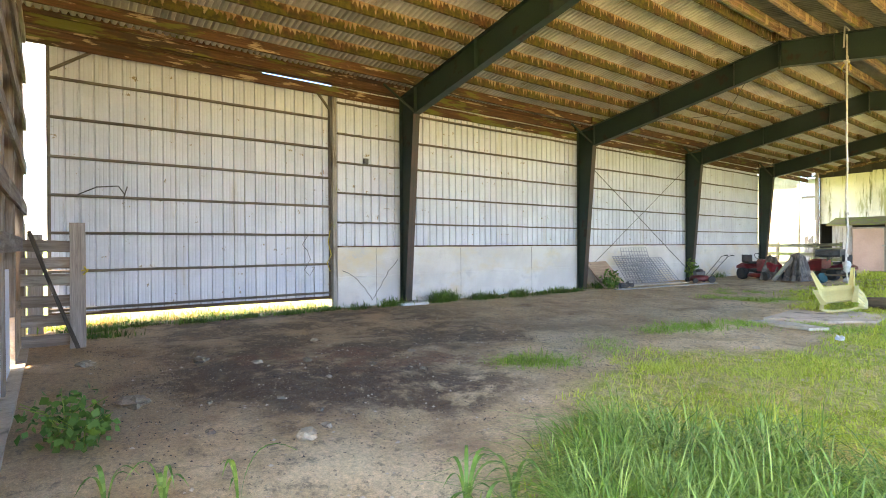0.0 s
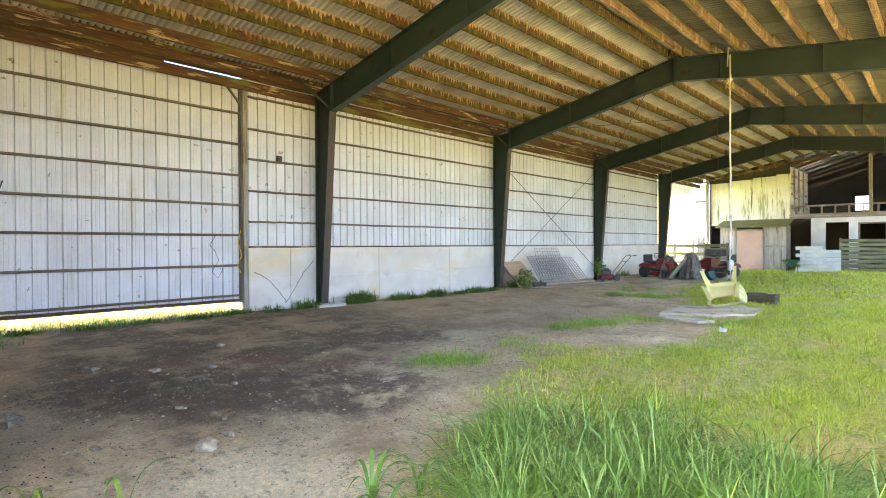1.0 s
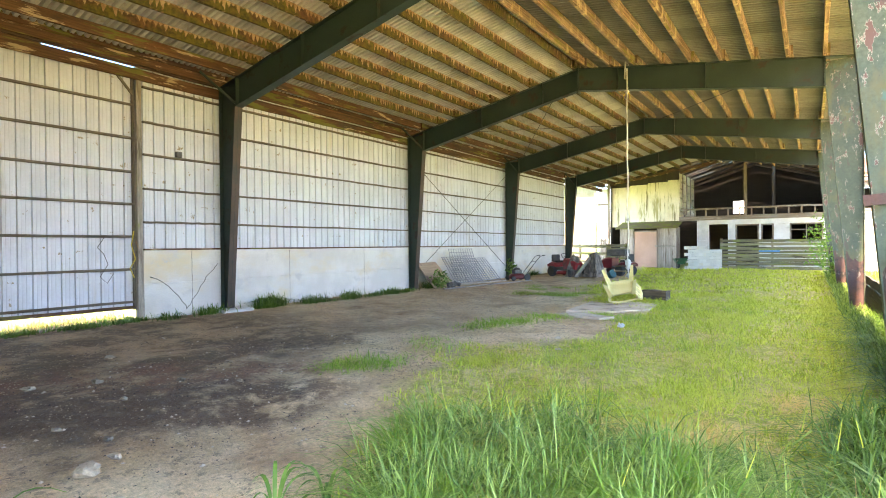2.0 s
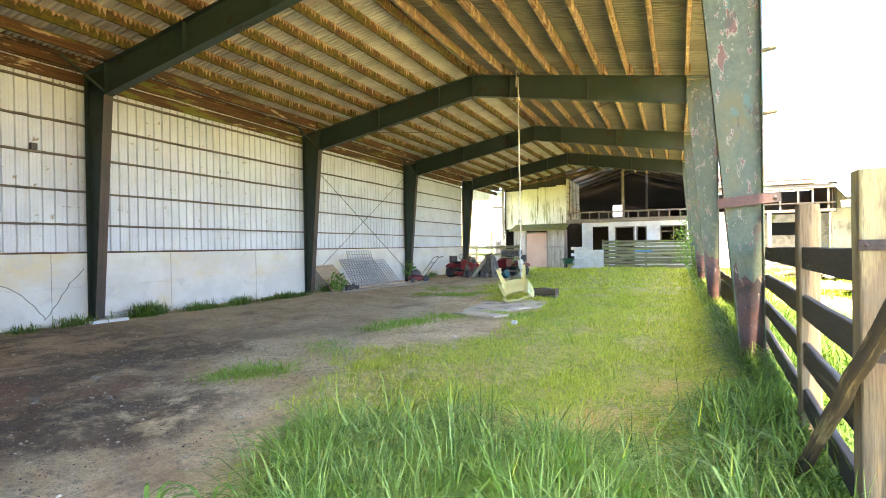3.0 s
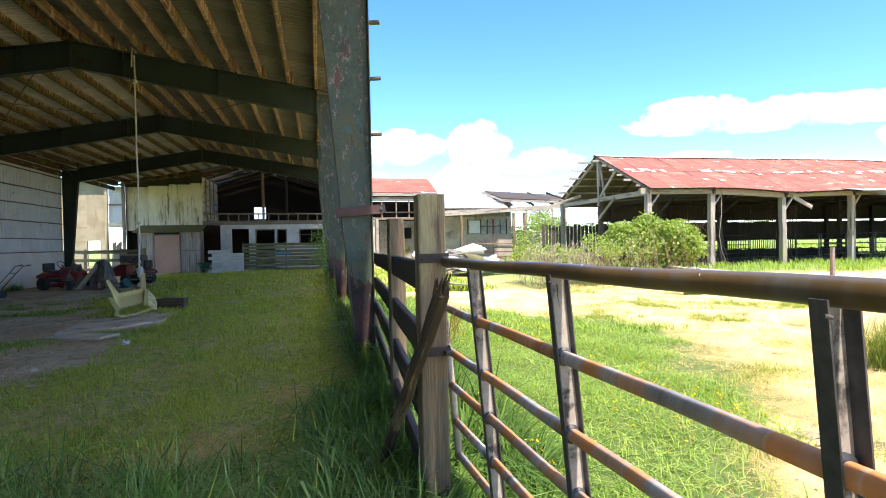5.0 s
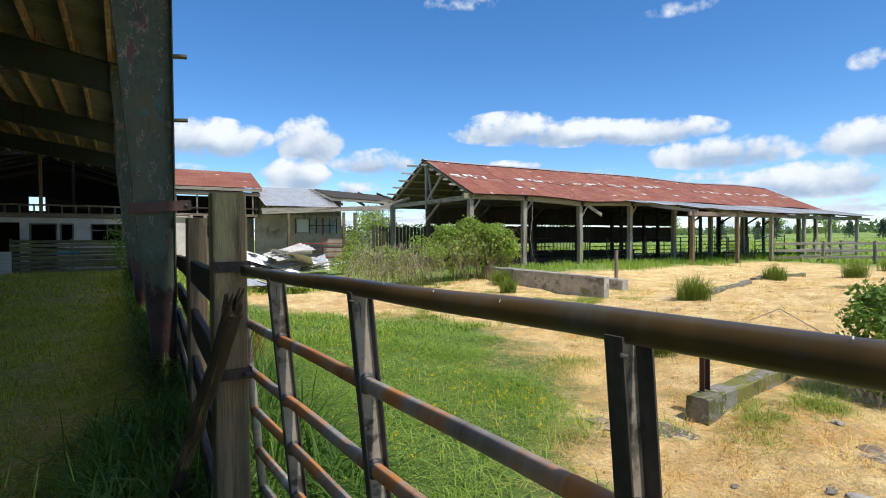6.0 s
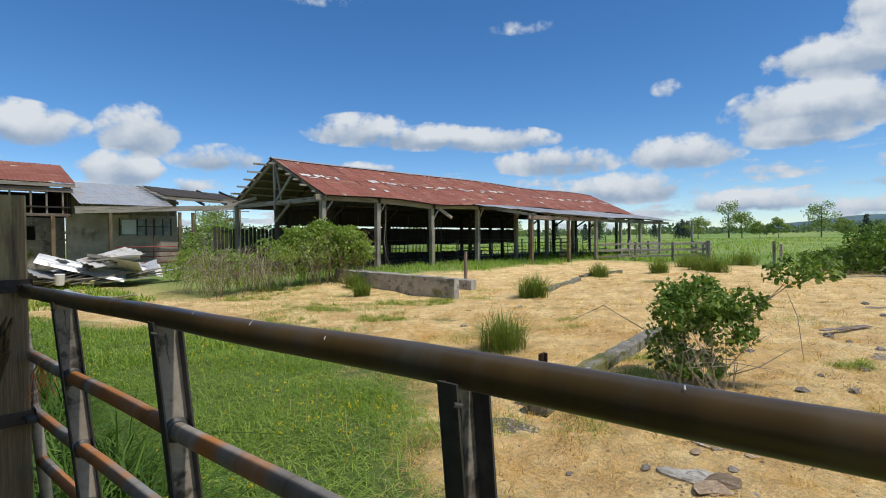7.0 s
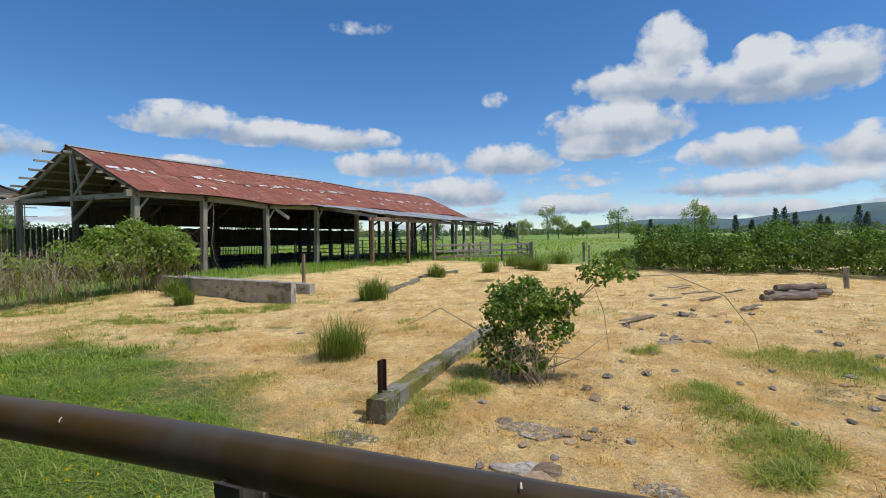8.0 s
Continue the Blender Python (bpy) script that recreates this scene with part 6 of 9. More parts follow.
def silver_lean_to():
    ob = thing("silver_lean_to", (11, 36, 0), "lean-to with a bare galvanised roof and grey block wall", "outbuilding")
    corrugated(8.3, 13.2, 34.4, 3.86, 38.5, 5.42, pitch=0.2, amp=0.02).part("roof", roof_pale, ob)
    timber("front_beam", (8.0, 34.0, 3.42), (17.4, 33.8, 3.95), 0.10, 0.30, wood_grey, ob, seg=8, jit=0.012)
    timber("front_beam", (8.0, 34.12, 3.62), (14.5, 34.0, 3.85), 0.06, 0.12, wood_grey, ob, seg=8, jit=0.012)
    for x in (9.65, 13.4, 14.2):
        timber("front_post", (x, 34.0, 0), (x, 34.0, 3.5), 0.17, 0.17, wood_post, ob, (0, 1, 0), 4, 0.008)
    holes = [(10.9, 2.15, 13.9, 3.15)]
    wall_with_openings(ob, "block_wall", 8.2, 14.3, 36.8, -0.1, 3.4, holes, block_brown, 0.2)
    planks(ob, "gable_board", 8.25, 14.3, 36.84, 3.38, 4.55, wood_barn, 0.22, 0.03, 0.004, 0.02)
    g = G()
    g.box(10.9, 36.85, 2.15, 13.9, 36.87, 3.15)
    g.part("glazing", glass_dim, ob, "dusty window panes")
    for x in (10.9, 11.9, 12.4, 12.9, 13.4, 13.9):
        timber("mullion", (x, 36.78, 2.1), (x, 36.78, 3.2), 0.06, 0.06, wood_dark, ob, (0, 1, 0), 1)
    timber("transom", (10.9, 36.78, 2.68), (13.9, 36.78, 2.68), 0.06, 0.05, wood_dark, ob)
    g = G()
    g.box(11.0, 36.7, 2.2, 11.8, 36.72, 3.1)
    g.part("pale_sheet", sheet_white, ob)
    # skeletal roof beside it: rafters and battens without sheets
    for k in range(9):
        f = k / 8
        timber("batten", (12.2 + 0.5 * f, 37.8 - 3.2 * f, 5.32 - 0.95 * f), (18.5 + 0.4 * f, 37.8 - 3.2 * f, 5.05 - 0.85 * f), 0.06, 0.08, wood_grey, ob, seg=4, jit=0.015)
    for x in (13.0, 14.6, 16.2, 17.8):
        timber("open_rafter", (x, 38.2, 5.3), (x + 0.4, 34.2, 4.05), 0.06, 0.16, wood_dark, ob, seg=3)
    g = G()
    g.add([(12.6, 38.0, 5.42), (18.6, 38.0, 5.12), (18.6, 35.2, 4.42), (13.0, 35.2, 4.62)], [(0, 1, 2, 3)])
    g.part("roof_deck", wood_dark, ob)
    for z in (0.45, 0.8, 1.1, 1.4):
        g = G()
        g.tube([(10.4, 35.6, z), (14.6, 35.4, z)], 0.03, 8)
        g.part("red_rail", rail_red, ob, "red painted pipe rail")
    for x in (10.5, 12.4, 14.4):
        g = G()
        g.tube([(x, 35.55, 0), (x, 35.5, 3.2 if x == 12.4 else 1.45)], 0.035, 8)
        g.part("red_rail_post", rail_red, ob)
    for k in range(14):
        x = 14.6 + (k % 7) * 0.5
        if k < 7:
            timber("lattice_upright", (x, 34.6, 0.5), (x, 34.6, 3.9), 0.05, 0.05, wood_grey, ob, (0, 1, 0), 1)
        else:
            timber("lattice_rail", (14.4, 34.55, 0.7 + (k - 7) * 0.5), (18.2, 34.55, 0.72 + (k - 7) * 0.5), 0.05, 0.05, wood_grey, ob)


silver_lean_to()


# ---- the open pole barn ----
BX0, BX1 = 14.1, 48.0
BF, BRIDGE, BB = 20.0, 24.0, 28.0
BZ = 0.22


def sagging(x, f):
    s = -0.22 * math.exp(-((x - 21.3) / 2.6) ** 2) * (1 - f) - 0.05 * math.sin(x * 0.55) * (1 - f * 0.5)
    return s - 0.05 * math.sin((x - 14) * 0.35) * f


def build_pole_barn():
    ob = thing("pole_barn", (30, 24, 0), "long open pole barn with a patchy rust-red steel roof", "barn")
    ez, rz = 3.92, 5.80
    # roof sheets, each 1.05 m wide, some with lapped pale edges
    x, k = BX0 - 0.15, 0
    while x < BX1:
        w = min(1.08, BX1 - x)
        lo = corrugated(x, x + w, BF - 0.45, ez - 0.2 + (k % 3) * 0.003, (BF + BRIDGE) / 2 - 0.1, (ez + rz) / 2 - 0.05 + (k % 3) * 0.003, pitch=0.27, amp=0.018, cols=4, sag=lambda xx, f: sagging(xx, f * 0.5))
        lo.part("roof_sheet", roof_red, ob)
        hi = corrugated(x, x + w, (BF + BRIDGE) / 2 - 0.3, (ez + rz) / 2 - 0.130 + (k % 2) * 0.003, BRIDGE + 0.02, rz + (k % 2) * 0.003, pitch=0.27, amp=0.018, cols=4, sag=lambda xx, f: sagging(xx, 0.5 + f * 0.5))
        hi.part("roof_sheet", roof_red, ob)
        bk = corrugated(x, x + w, BB + 0.45, ez - 0.2, BRIDGE - 0.02, rz - 0.005, pitch=0.27, amp=0.018, cols=6, sag=sagging)
        bk.part("roof_sheet", roof_red, ob)
        # bare patches along the lap
        for _ in range(rng.choice((1, 2, 2, 3))):
            px = x + rng.uniform(0, 0.6)
            pf = rng.choice((0.5, 0.5, 0.52, 0.49, 0.51, 0.48, 0.46, 0.2, 0.96)) + rng.uniform(-.01, .01)
            pw, pl = rng.uniform(0.15, 0.7), rng.uniform(0.08, 0.32)
            ya, yb = BF - 0.45 + (BRIDGE - BF + 0.45) * pf, BF - 0.45 + (BRIDGE - BF + 0.45) * min(1, pf + pl / 4.5)
            za = ez - 0.2 + (rz - ez + 0.2) * pf
            zb = ez - 0.2 + (rz - ez + 0.2) * min(1, pf + pl / 4.5)
            c = corrugated(px, px + pw, ya, za + 0.012, yb, zb + 0.012, pitch=0.27, amp=0.014, cols=2, sag=lambda xx, f, q=pf: sagging(xx, q) + 0.004)
            c.part("bare_patch", sheet_scrap, ob)
        x += 1.05
        k += 1
    # ridge cap
    g = G()
    n = 40
    for i in range(n + 1):
        xx = BX0 - 0.2 + (BX1 - BX0 + 0.2) * i / n
        s = sagging(xx, 1.0)
        g.v += [(xx, BRIDGE - 0.2, rz - 0.05 + s), (xx, BRIDGE, rz + 0.05 + s), (xx, BRIDGE + 0.2, rz - 0.05 + s)]
    for i in range(n):
        for c in range(2):
            a = i * 3 + c
            g.face((a, a + 3, a + 4, a + 1))
    g.part("ridge_cap", roof_pale, ob)
    # grey boards under the sheets
    for ya, yb in ((BF - 0.40, BRIDGE - 0.02), (BB + 0.40, BRIDGE + 0.02)):
        xx = BX0 - 0.1
        while xx < BX1 - 0.1:
            corrugated(xx, min(xx + 2.98, BX1 - 0.05), ya, ez - 0.2 - 0.055, yb, rz - 0.06, pitch=1.5, amp=0.002, cols=5, sag=sagging).part("roof_board", wood_girt, ob)
            xx += 3.0
    posts = (14.1, 17.3, 21.2, 25.2, 29.3, 33.2, 37.1, 41.0, 45.0, 47.8)
    for j, px in enumerate(posts):
        s = sagging(px, 0)
        top = ez - 0.40 + s
        timber("front_post", (px, BF, 0), (px + rng.uniform(-.03, .03), BF, top), 0.24, 0.24, wood_grey, ob, (0, 1, 0), 7, 0.012)
        # inner posts get dark wood that stands in for the barn's shade
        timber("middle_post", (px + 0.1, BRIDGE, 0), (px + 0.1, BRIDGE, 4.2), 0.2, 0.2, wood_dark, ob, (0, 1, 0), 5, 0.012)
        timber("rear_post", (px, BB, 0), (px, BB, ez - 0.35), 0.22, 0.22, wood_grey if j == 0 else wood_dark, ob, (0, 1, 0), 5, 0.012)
        # only the gable truss keeps its grey; the rest are darkened as shade
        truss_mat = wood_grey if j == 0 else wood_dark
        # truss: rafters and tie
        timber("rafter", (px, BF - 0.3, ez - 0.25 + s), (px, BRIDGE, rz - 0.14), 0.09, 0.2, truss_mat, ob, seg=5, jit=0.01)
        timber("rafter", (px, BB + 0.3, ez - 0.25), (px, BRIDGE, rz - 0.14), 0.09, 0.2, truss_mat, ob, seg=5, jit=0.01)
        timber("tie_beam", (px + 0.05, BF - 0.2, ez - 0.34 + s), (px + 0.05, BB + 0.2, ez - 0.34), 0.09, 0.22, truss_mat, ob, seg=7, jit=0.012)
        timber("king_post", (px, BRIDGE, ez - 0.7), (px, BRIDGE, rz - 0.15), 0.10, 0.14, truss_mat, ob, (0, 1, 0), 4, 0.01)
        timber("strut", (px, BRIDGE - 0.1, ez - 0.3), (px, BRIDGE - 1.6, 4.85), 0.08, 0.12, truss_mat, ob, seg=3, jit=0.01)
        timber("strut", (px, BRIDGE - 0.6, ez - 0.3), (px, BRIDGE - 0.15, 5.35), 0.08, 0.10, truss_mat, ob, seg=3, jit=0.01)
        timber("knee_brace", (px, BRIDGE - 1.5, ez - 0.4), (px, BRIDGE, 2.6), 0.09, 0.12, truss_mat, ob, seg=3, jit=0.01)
        if j < len(posts) - 1:
            timber("corbel", (px + 0.12, BF - 0.01, 2.95 + s), (px + 0.55, BF - 0.01, top - 0.02), 0.08, 0.08, wood_grey, ob)
    for a, b in zip(posts[:-1], posts[1:]):
        timber("eave_beam", (a - 0.4, BF - 0.03, ez - 0.30 + sagging(a, 0)), (b + 0.1, BF - 0.03, ez - 0.30 + sagging(b, 0)), 0.16, 0.26, wood_grey, ob, seg=5, jit=0.012)
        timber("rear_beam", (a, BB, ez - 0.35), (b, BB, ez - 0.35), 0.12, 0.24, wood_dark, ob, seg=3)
    for f in np.linspace(0.08, 0.92, 6):
        for y, e in ((BF + (BRIDGE - BF) * f, 0), (BB - (BB - BRIDGE) * f, 1)):
            z = ez - 0.17 + (rz - ez + 0.0) * f
            timber("purlin", (BX0 - (0.75 if e else 0.25) - rng.uniform(0, .3), y, z - 0.03), (BX1, y, z - 0.03), 0.05, 0.09, wood_grey, ob, seg=12, jit=0.012)
    # fallen board under the sag
    timber("loose_board", (21.7, BF - 0.1, 3.35), (22.7, BF - 0.15, 2.85), 0.04, 0.18, wood_grey, ob, seg=3)
    timber("loose_board", (12.2, 26.6, 3.25), (14.3, 26.2, 3.95), 0.05, 0.16, wood_grey, ob, seg=3)
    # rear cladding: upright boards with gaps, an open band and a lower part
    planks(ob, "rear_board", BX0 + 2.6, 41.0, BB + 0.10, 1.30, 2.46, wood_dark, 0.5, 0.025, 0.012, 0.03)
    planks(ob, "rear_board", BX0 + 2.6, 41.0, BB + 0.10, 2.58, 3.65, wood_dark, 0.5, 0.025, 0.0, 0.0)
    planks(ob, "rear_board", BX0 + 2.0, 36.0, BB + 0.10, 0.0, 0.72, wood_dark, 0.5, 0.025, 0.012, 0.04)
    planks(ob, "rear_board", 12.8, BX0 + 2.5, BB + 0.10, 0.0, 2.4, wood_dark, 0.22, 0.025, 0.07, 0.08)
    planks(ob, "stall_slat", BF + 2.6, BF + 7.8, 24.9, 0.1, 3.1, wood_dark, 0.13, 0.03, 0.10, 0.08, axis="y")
    # lean-to along the far half, bare sheets on a lower row of posts
    lposts = (25.4, 29.6, 33.3, 37.3, 40.9, 45.1)
    LF = 16.3
    x = 24.3
    while x < 47.4:
        w = min(1.08, 47.4 - x)
        taper = min(1.0, (x - 23.9) / 3.0)
        y0 = BF - 0.3 - (BF - 0.3 - (LF - 0.45)) * max(0.25, taper)
        z0 = 3.72 - (3.72 - 3.02) * max(0.25, taper)
        corrugated(x, x + w, y0, z0, BF - 0.2, 3.74, pitch=0.2, amp=0.018, cols=4, sag=lambda xx, f: -0.03 * math.sin(xx * 0.6)).part("lean_to_sheet", roof_pale, ob)
        x += 1.05
    for j, px in enumerate(lposts):
        timber("lean_to_post", (px, LF, 0), (px + rng.uniform(-.03, .03), LF, 2.95), 0.19, 0.19, wood_post if j in (0, 1) else wood_grey, ob, (0, 1, 0), 6, 0.01)
        timber("lean_to_rafter", (px, LF - 0.3, 2.92), (px, BF, 3.62), 0.07, 0.15, wood_grey, ob, seg=4, jit=0.01)
        if j < 5:
            timber("lean_to_beam", (px - 0.3, LF, 2.82), (lposts[j + 1] + 0.1, LF, 2.82), 0.1, 0.22, wood_barn, ob, seg=5, jit=0.01)
        if j == 5:
            timber("lean_to_beam", (px - 0.3, LF, 2.82), (47.3, LF, 2.80), 0.1, 0.18, wood_grey, ob, seg=3, jit=0.01)
    # cable down one post
    g = G()
    g.tube([(17.75, BF - 0.15, 3.6), (17.72, BF - 0.16, 2.6), (17.6, BF - 0.15, 1.6), (17.68, BF - 0.2, 0.9), (17.9, BF - 0.3, 0.25)], 0.014, 6)
    g.part("hanging_hose", wood_grey, ob)


build_pole_barn()


def pen_panel(length, label):
    """A tubular pen panel along +x, standing at the origin."""
    ob = thing("pen_panel", (0, 0, 0), label, "pen panel", "pen panels in the pole barn")
    for z in (0.35, 0.6, 0.85, 1.1, 1.38):
        g = G()
        g.tube([(0, 0, z), (length, 0, z)], 0.022, 6)
        g.part("rail", metal_dark, ob)
    for f in (0, 0.5, 1):
        g = G()
        g.tube([(length * f, 0, 0), (length * f, 0, 1.4)], 0.03, 6)
        g.part("upright", metal_dark, ob)
    return ob


panel = pen_panel(3.6, "grey tubular steel pen panel inside the pole barn")
panel.matrix_basis = pose(25.6, 22.0, BZ)
for x, y, rz in ((29.4, 22.0, 0), (33.2, 22.1, 0), (37.1, 22.0, 0), (25.5, 20.3, 80), (29.5, 22.2, 80), (34.0, 18.0, 70), (29.8, 17.0, 12), (33.6, 17.4, 0), (21.5, 26, 0), (17.6, 26, 0)):
    copy_thing(panel, pose(x, y, BZ, 0, 0, rz))


def yard_rails():
    ob = thing("rail_fence", (42, 12, 0), "weathered rail fence at the end of the pole barn", "fence")
    for a, b in (((36.5, 16.2), (45.2, 16.4)), ((37.6, 10.6), (46, 14.0)), ((33.4, 16.1), (38.1, 10.7))):
        for z in (0.35, 0.75, 1.15):
            timber("rail", (*a, z), (*b, z + .03), 0.05, 0.14, wood_grey, ob, seg=6, jit=0.02)
    for x, y, h in ((38.0, 10.6, 1.35), (40.5, 11.6, 1.2), (43, 12.8, 1.2), (46, 14.0, 2.9), (38.6, 16.25, 1.4), (42.6, 16.3, 1.3), (35.0, 14.3, 1.3), (36.6, 12.4, 1.3)):
        timber("post", (x, y, -0.1), (x, y, h), 0.26 if h == 1.35 else 0.16, 0.26 if h == 1.35 else 0.16, wood_grey, ob, (0, 1, 0), 4, 0.01)


yard_rails()


# ---- plants ----
def edge_x(y):
    """Where the shed's bare earth gives way to grass."""
    return np.interp(y, [p[0] for p in EDGE], [p[1] for p in EDGE])


def blades(name, xy, h, w, bend, material, parent=None, label="", z=None, category="grass", az=None, arch=False):
    """Grass blades: one narrow bent strip for each root."""
    n = len(xy)
    h = np.broadcast_to(h, n) * nrng.uniform(0.6, 1.25, n)
    w = np.broadcast_to(w, n) * nrng.uniform(0.7, 1.3, n)
    az = nrng.uniform(0, 2 * np.pi, n) if az is None else az
    bd = np.broadcast_to(bend, n) * nrng.uniform(0.2, 1.6, n)
    d = np.stack([np.cos(az), np.sin(az), np.zeros(n)], 1)
    sa = az + np.pi / 2 + nrng.uniform(-.6, .6, n)
    s = np.stack([np.cos(sa), np.sin(sa), np.zeros(n)], 1)
    base = np.stack([xy[:, 0], xy[:, 1], (lie(xy[:, 0], xy[:, 1]) if z is None else z) - 0.01], 1)
    levels = ((0.0, 0.7), (0.3, 1.0), (0.55, 0.95), (0.8, 0.6)) if arch else ((0.0, 0.8), (0.4, 1.0), (0.75, 0.7))
    up = np.array((0, 0, 1.0))
    # arching blades rise, turn over and hang; the others only lean
    droop = np.minimum(bd, 2.2) * (0.42 if arch else 0)
    stiff = 0 if arch else 0.45 * np.minimum(bd, 1.5)
    rise = lambda t: h * np.maximum(t * (1 - stiff * t) - droop * t ** 2.6, 0.12 * t)
    reach = lambda t: h * bd * (0.62 * t ** 1.7 if arch else t ** 2)
    vs = []
    for t, ww in levels:
        c = base + d * reach(t)[:, None] + up * rise(t)[:, None]
        vs += [c - s * (w * ww / 2)[:, None], c + s * (w * ww / 2)[:, None]]
    vs.append(base + d * reach(1.0)[:, None] + up * rise(1.0)[:, None])
    v = np.stack(vs, 1).reshape(-1, 3)
    k = len(levels)
    f = [q for i in range(k - 1) for q in ((2 * i, 2 * i + 1, 2 * i + 3), (2 * i, 2 * i + 3, 2 * i + 2))] + [(2 * k - 2, 2 * k - 1, 2 * k)]
    f = (np.arange(n)[:, None, None] * (2 * k + 1) + np.array(f)[None]).reshape(-1, 3)
    ob = strips(name, v, f, material, parent)
    return tagged(ob, label, category, kind="stuff") if label else ob


def patch(n, x0, x1, y0, y1, keep=None, clump=0.0, cn=40):
    """n roots in a rectangle, partly gathered in clumps; keep(x, y) gives the chance that a root stays."""
    x, y = nrng.uniform(x0, x1, n), nrng.uniform(y0, y1, n)
    if clump > 0:
        cx, cy = nrng.uniform(x0, x1, cn), nrng.uniform(y0, y1, cn)
        k = nrng.integers(0, cn, n)
        m = nrng.random(n) < clump
        x = np.where(m, cx[k] + nrng.normal(0, 0.12, n), x)
        y = np.where(m, cy[k] + nrng.normal(0, 0.12, n), y)
    if keep is not None:
        ok = nrng.random(n) < keep(x, y)
        x, y = x[ok], y[ok]
    return np.stack([x, y], 1)


def tussocks(name, centres, n, spread, h, w, material, label):
    """Clumps whose blades lean outwards from the middle of each."""
    m = len(centres)
    k = np.repeat(np.arange(m), n)
    size = nrng.uniform(0.55, 1.3, m)[k]
    az = nrng.uniform(0, 2 * np.pi, m * n)
    r = np.sqrt(nrng.random(m * n)) * spread * size
    xy = centres[k] + np.stack([np.cos(az), np.sin(az)], 1) * r[:, None]
    lean = nrng.uniform(0, 2 * np.pi, m)[k]
    blades(name, xy, h * size * nrng.uniform(0.7, 1.1, m * n), w, 0.80 + 1.5 * r / (spread * size), material, label=label, arch=True,
           az=np.where(nrng.random(m * n) < 0.7, az + nrng.normal(0, 0.5, m * n), lean + nrng.normal(0, 0.4, m * n)))


def ripple(x, y, s=1.0):
    return 0.5 + 0.25 * (np.sin(x * 1.7 * s + 0.6 * np.sin(y * 1.1 * s)) + np.sin(y * 1.3 * s + 1.9 + 0.8 * np.sin(x * 0.9 * s)))


# mats of dead grass in the lawn: x, y, roots, radius
THATCH = ((-0.6, 4.5, 900, .20), (-1.2, 4.2, 700, .18), (0.05, 6.0, 700, .20), (0.1, 5.1, 500, .16), (-3.0, 5.2, 300, .35), (-2.2, 5.8, 350, .26), (-3.4, 6.6, 250, .3), (-1.5, 9.5, 500, .4), (-1.2, 18, 400, .8), (-2.4, 3.9, 300, .25), (-1.8, 7.4, 400, .35))


def matted(x, y):
    """1 in the open lawn, near 0 in the mats of dead grass."""
    out = np.ones_like(x)
    for mx, my, _, r in THATCH:
        out = out * (1 - 0.9 * np.exp(-((x - mx) ** 2 + ((y - my) * 0.8) ** 2) / (1.6 * r * r)))
    return out


def in_lawn(x, y):
    d = x - edge_x(y) + 0.6 * (ripple(x, y, 1.4) - 0.5) + 0.5 * (ripple(x, y, 5.0) - 0.5)
    return np.clip(d / 0.7 + 0.15, 0, 1) * (x < 1.25) * matted(x, y)


def leaf_cloud(centres, size, material, name="foliage", parent=None, out=None, droop=0.0, aspect=0.62):
    """Small folded leaves at the given places, turned at random or outwards."""
    n = len(centres)
    sz = np.broadcast_to(size, n) * nrng.uniform(0.6, 1.35, n)
    a = nrng.normal(size=(n, 3))
    if out is not None:
        a = a * 0.9 + out * 0.7
    a[:, 2] += 0.35
    nrm = a / np.linalg.norm(a, axis=1)[:, None]
    b = nrng.normal(size=(n, 3))
    b[:, 2] -= droop
    b = b - nrm * (b * nrm).sum(1)[:, None]
    b /= np.linalg.norm(b, axis=1)[:, None]
    c = np.cross(nrm, b)
    L, W = sz[:, None], (sz * aspect)[:, None]
    p = [centres, centres + b * L * 0.45 - c * W * 0.5 + nrm * L * 0.08, centres + b * L * 0.45 + c * W * 0.5 + nrm * L * 0.08, centres + b * L, centres + b * L * 0.48]
    v = np.stack(p, 1).reshape(-1, 3)
    f = np.array([(0, 4, 1), (0, 2, 4), (1, 4, 3), (4, 2, 3)])
    f = (np.arange(n)[:, None, None] * 5 + f[None]).reshape(-1, 3)
    return strips(name, v, f, material, parent)


def in_blobs(n, blobs, shell=0.55):
    """Points in a union of ellipsoids (x, y, z, rx, ry, rz), most of them near the skin; and the outward way."""
    bl = np.array(blobs, dtype=float)
    vol = bl[:, 3] * bl[:, 4] * bl[:, 5]
    k = nrng.choice(len(bl), n, p=vol ** 0.75 / (vol ** 0.75).sum())
    d = nrng.normal(size=(n, 3))
    d /= np.linalg.norm(d, axis=1)[:, None]
    r = nrng.uniform(shell, 1.0, n) ** 0.6
    lump = 1 + 0.16 * np.sin(d[:, 0] * 7 + k) * np.sin(d[:, 1] * 6 + 2 * k) + 0.12 * np.sin(d[:, 2] * 9 + k * 1.7)
    p = bl[k, :3] + d * bl[k, 3:] * (r * lump)[:, None]
    return p, d


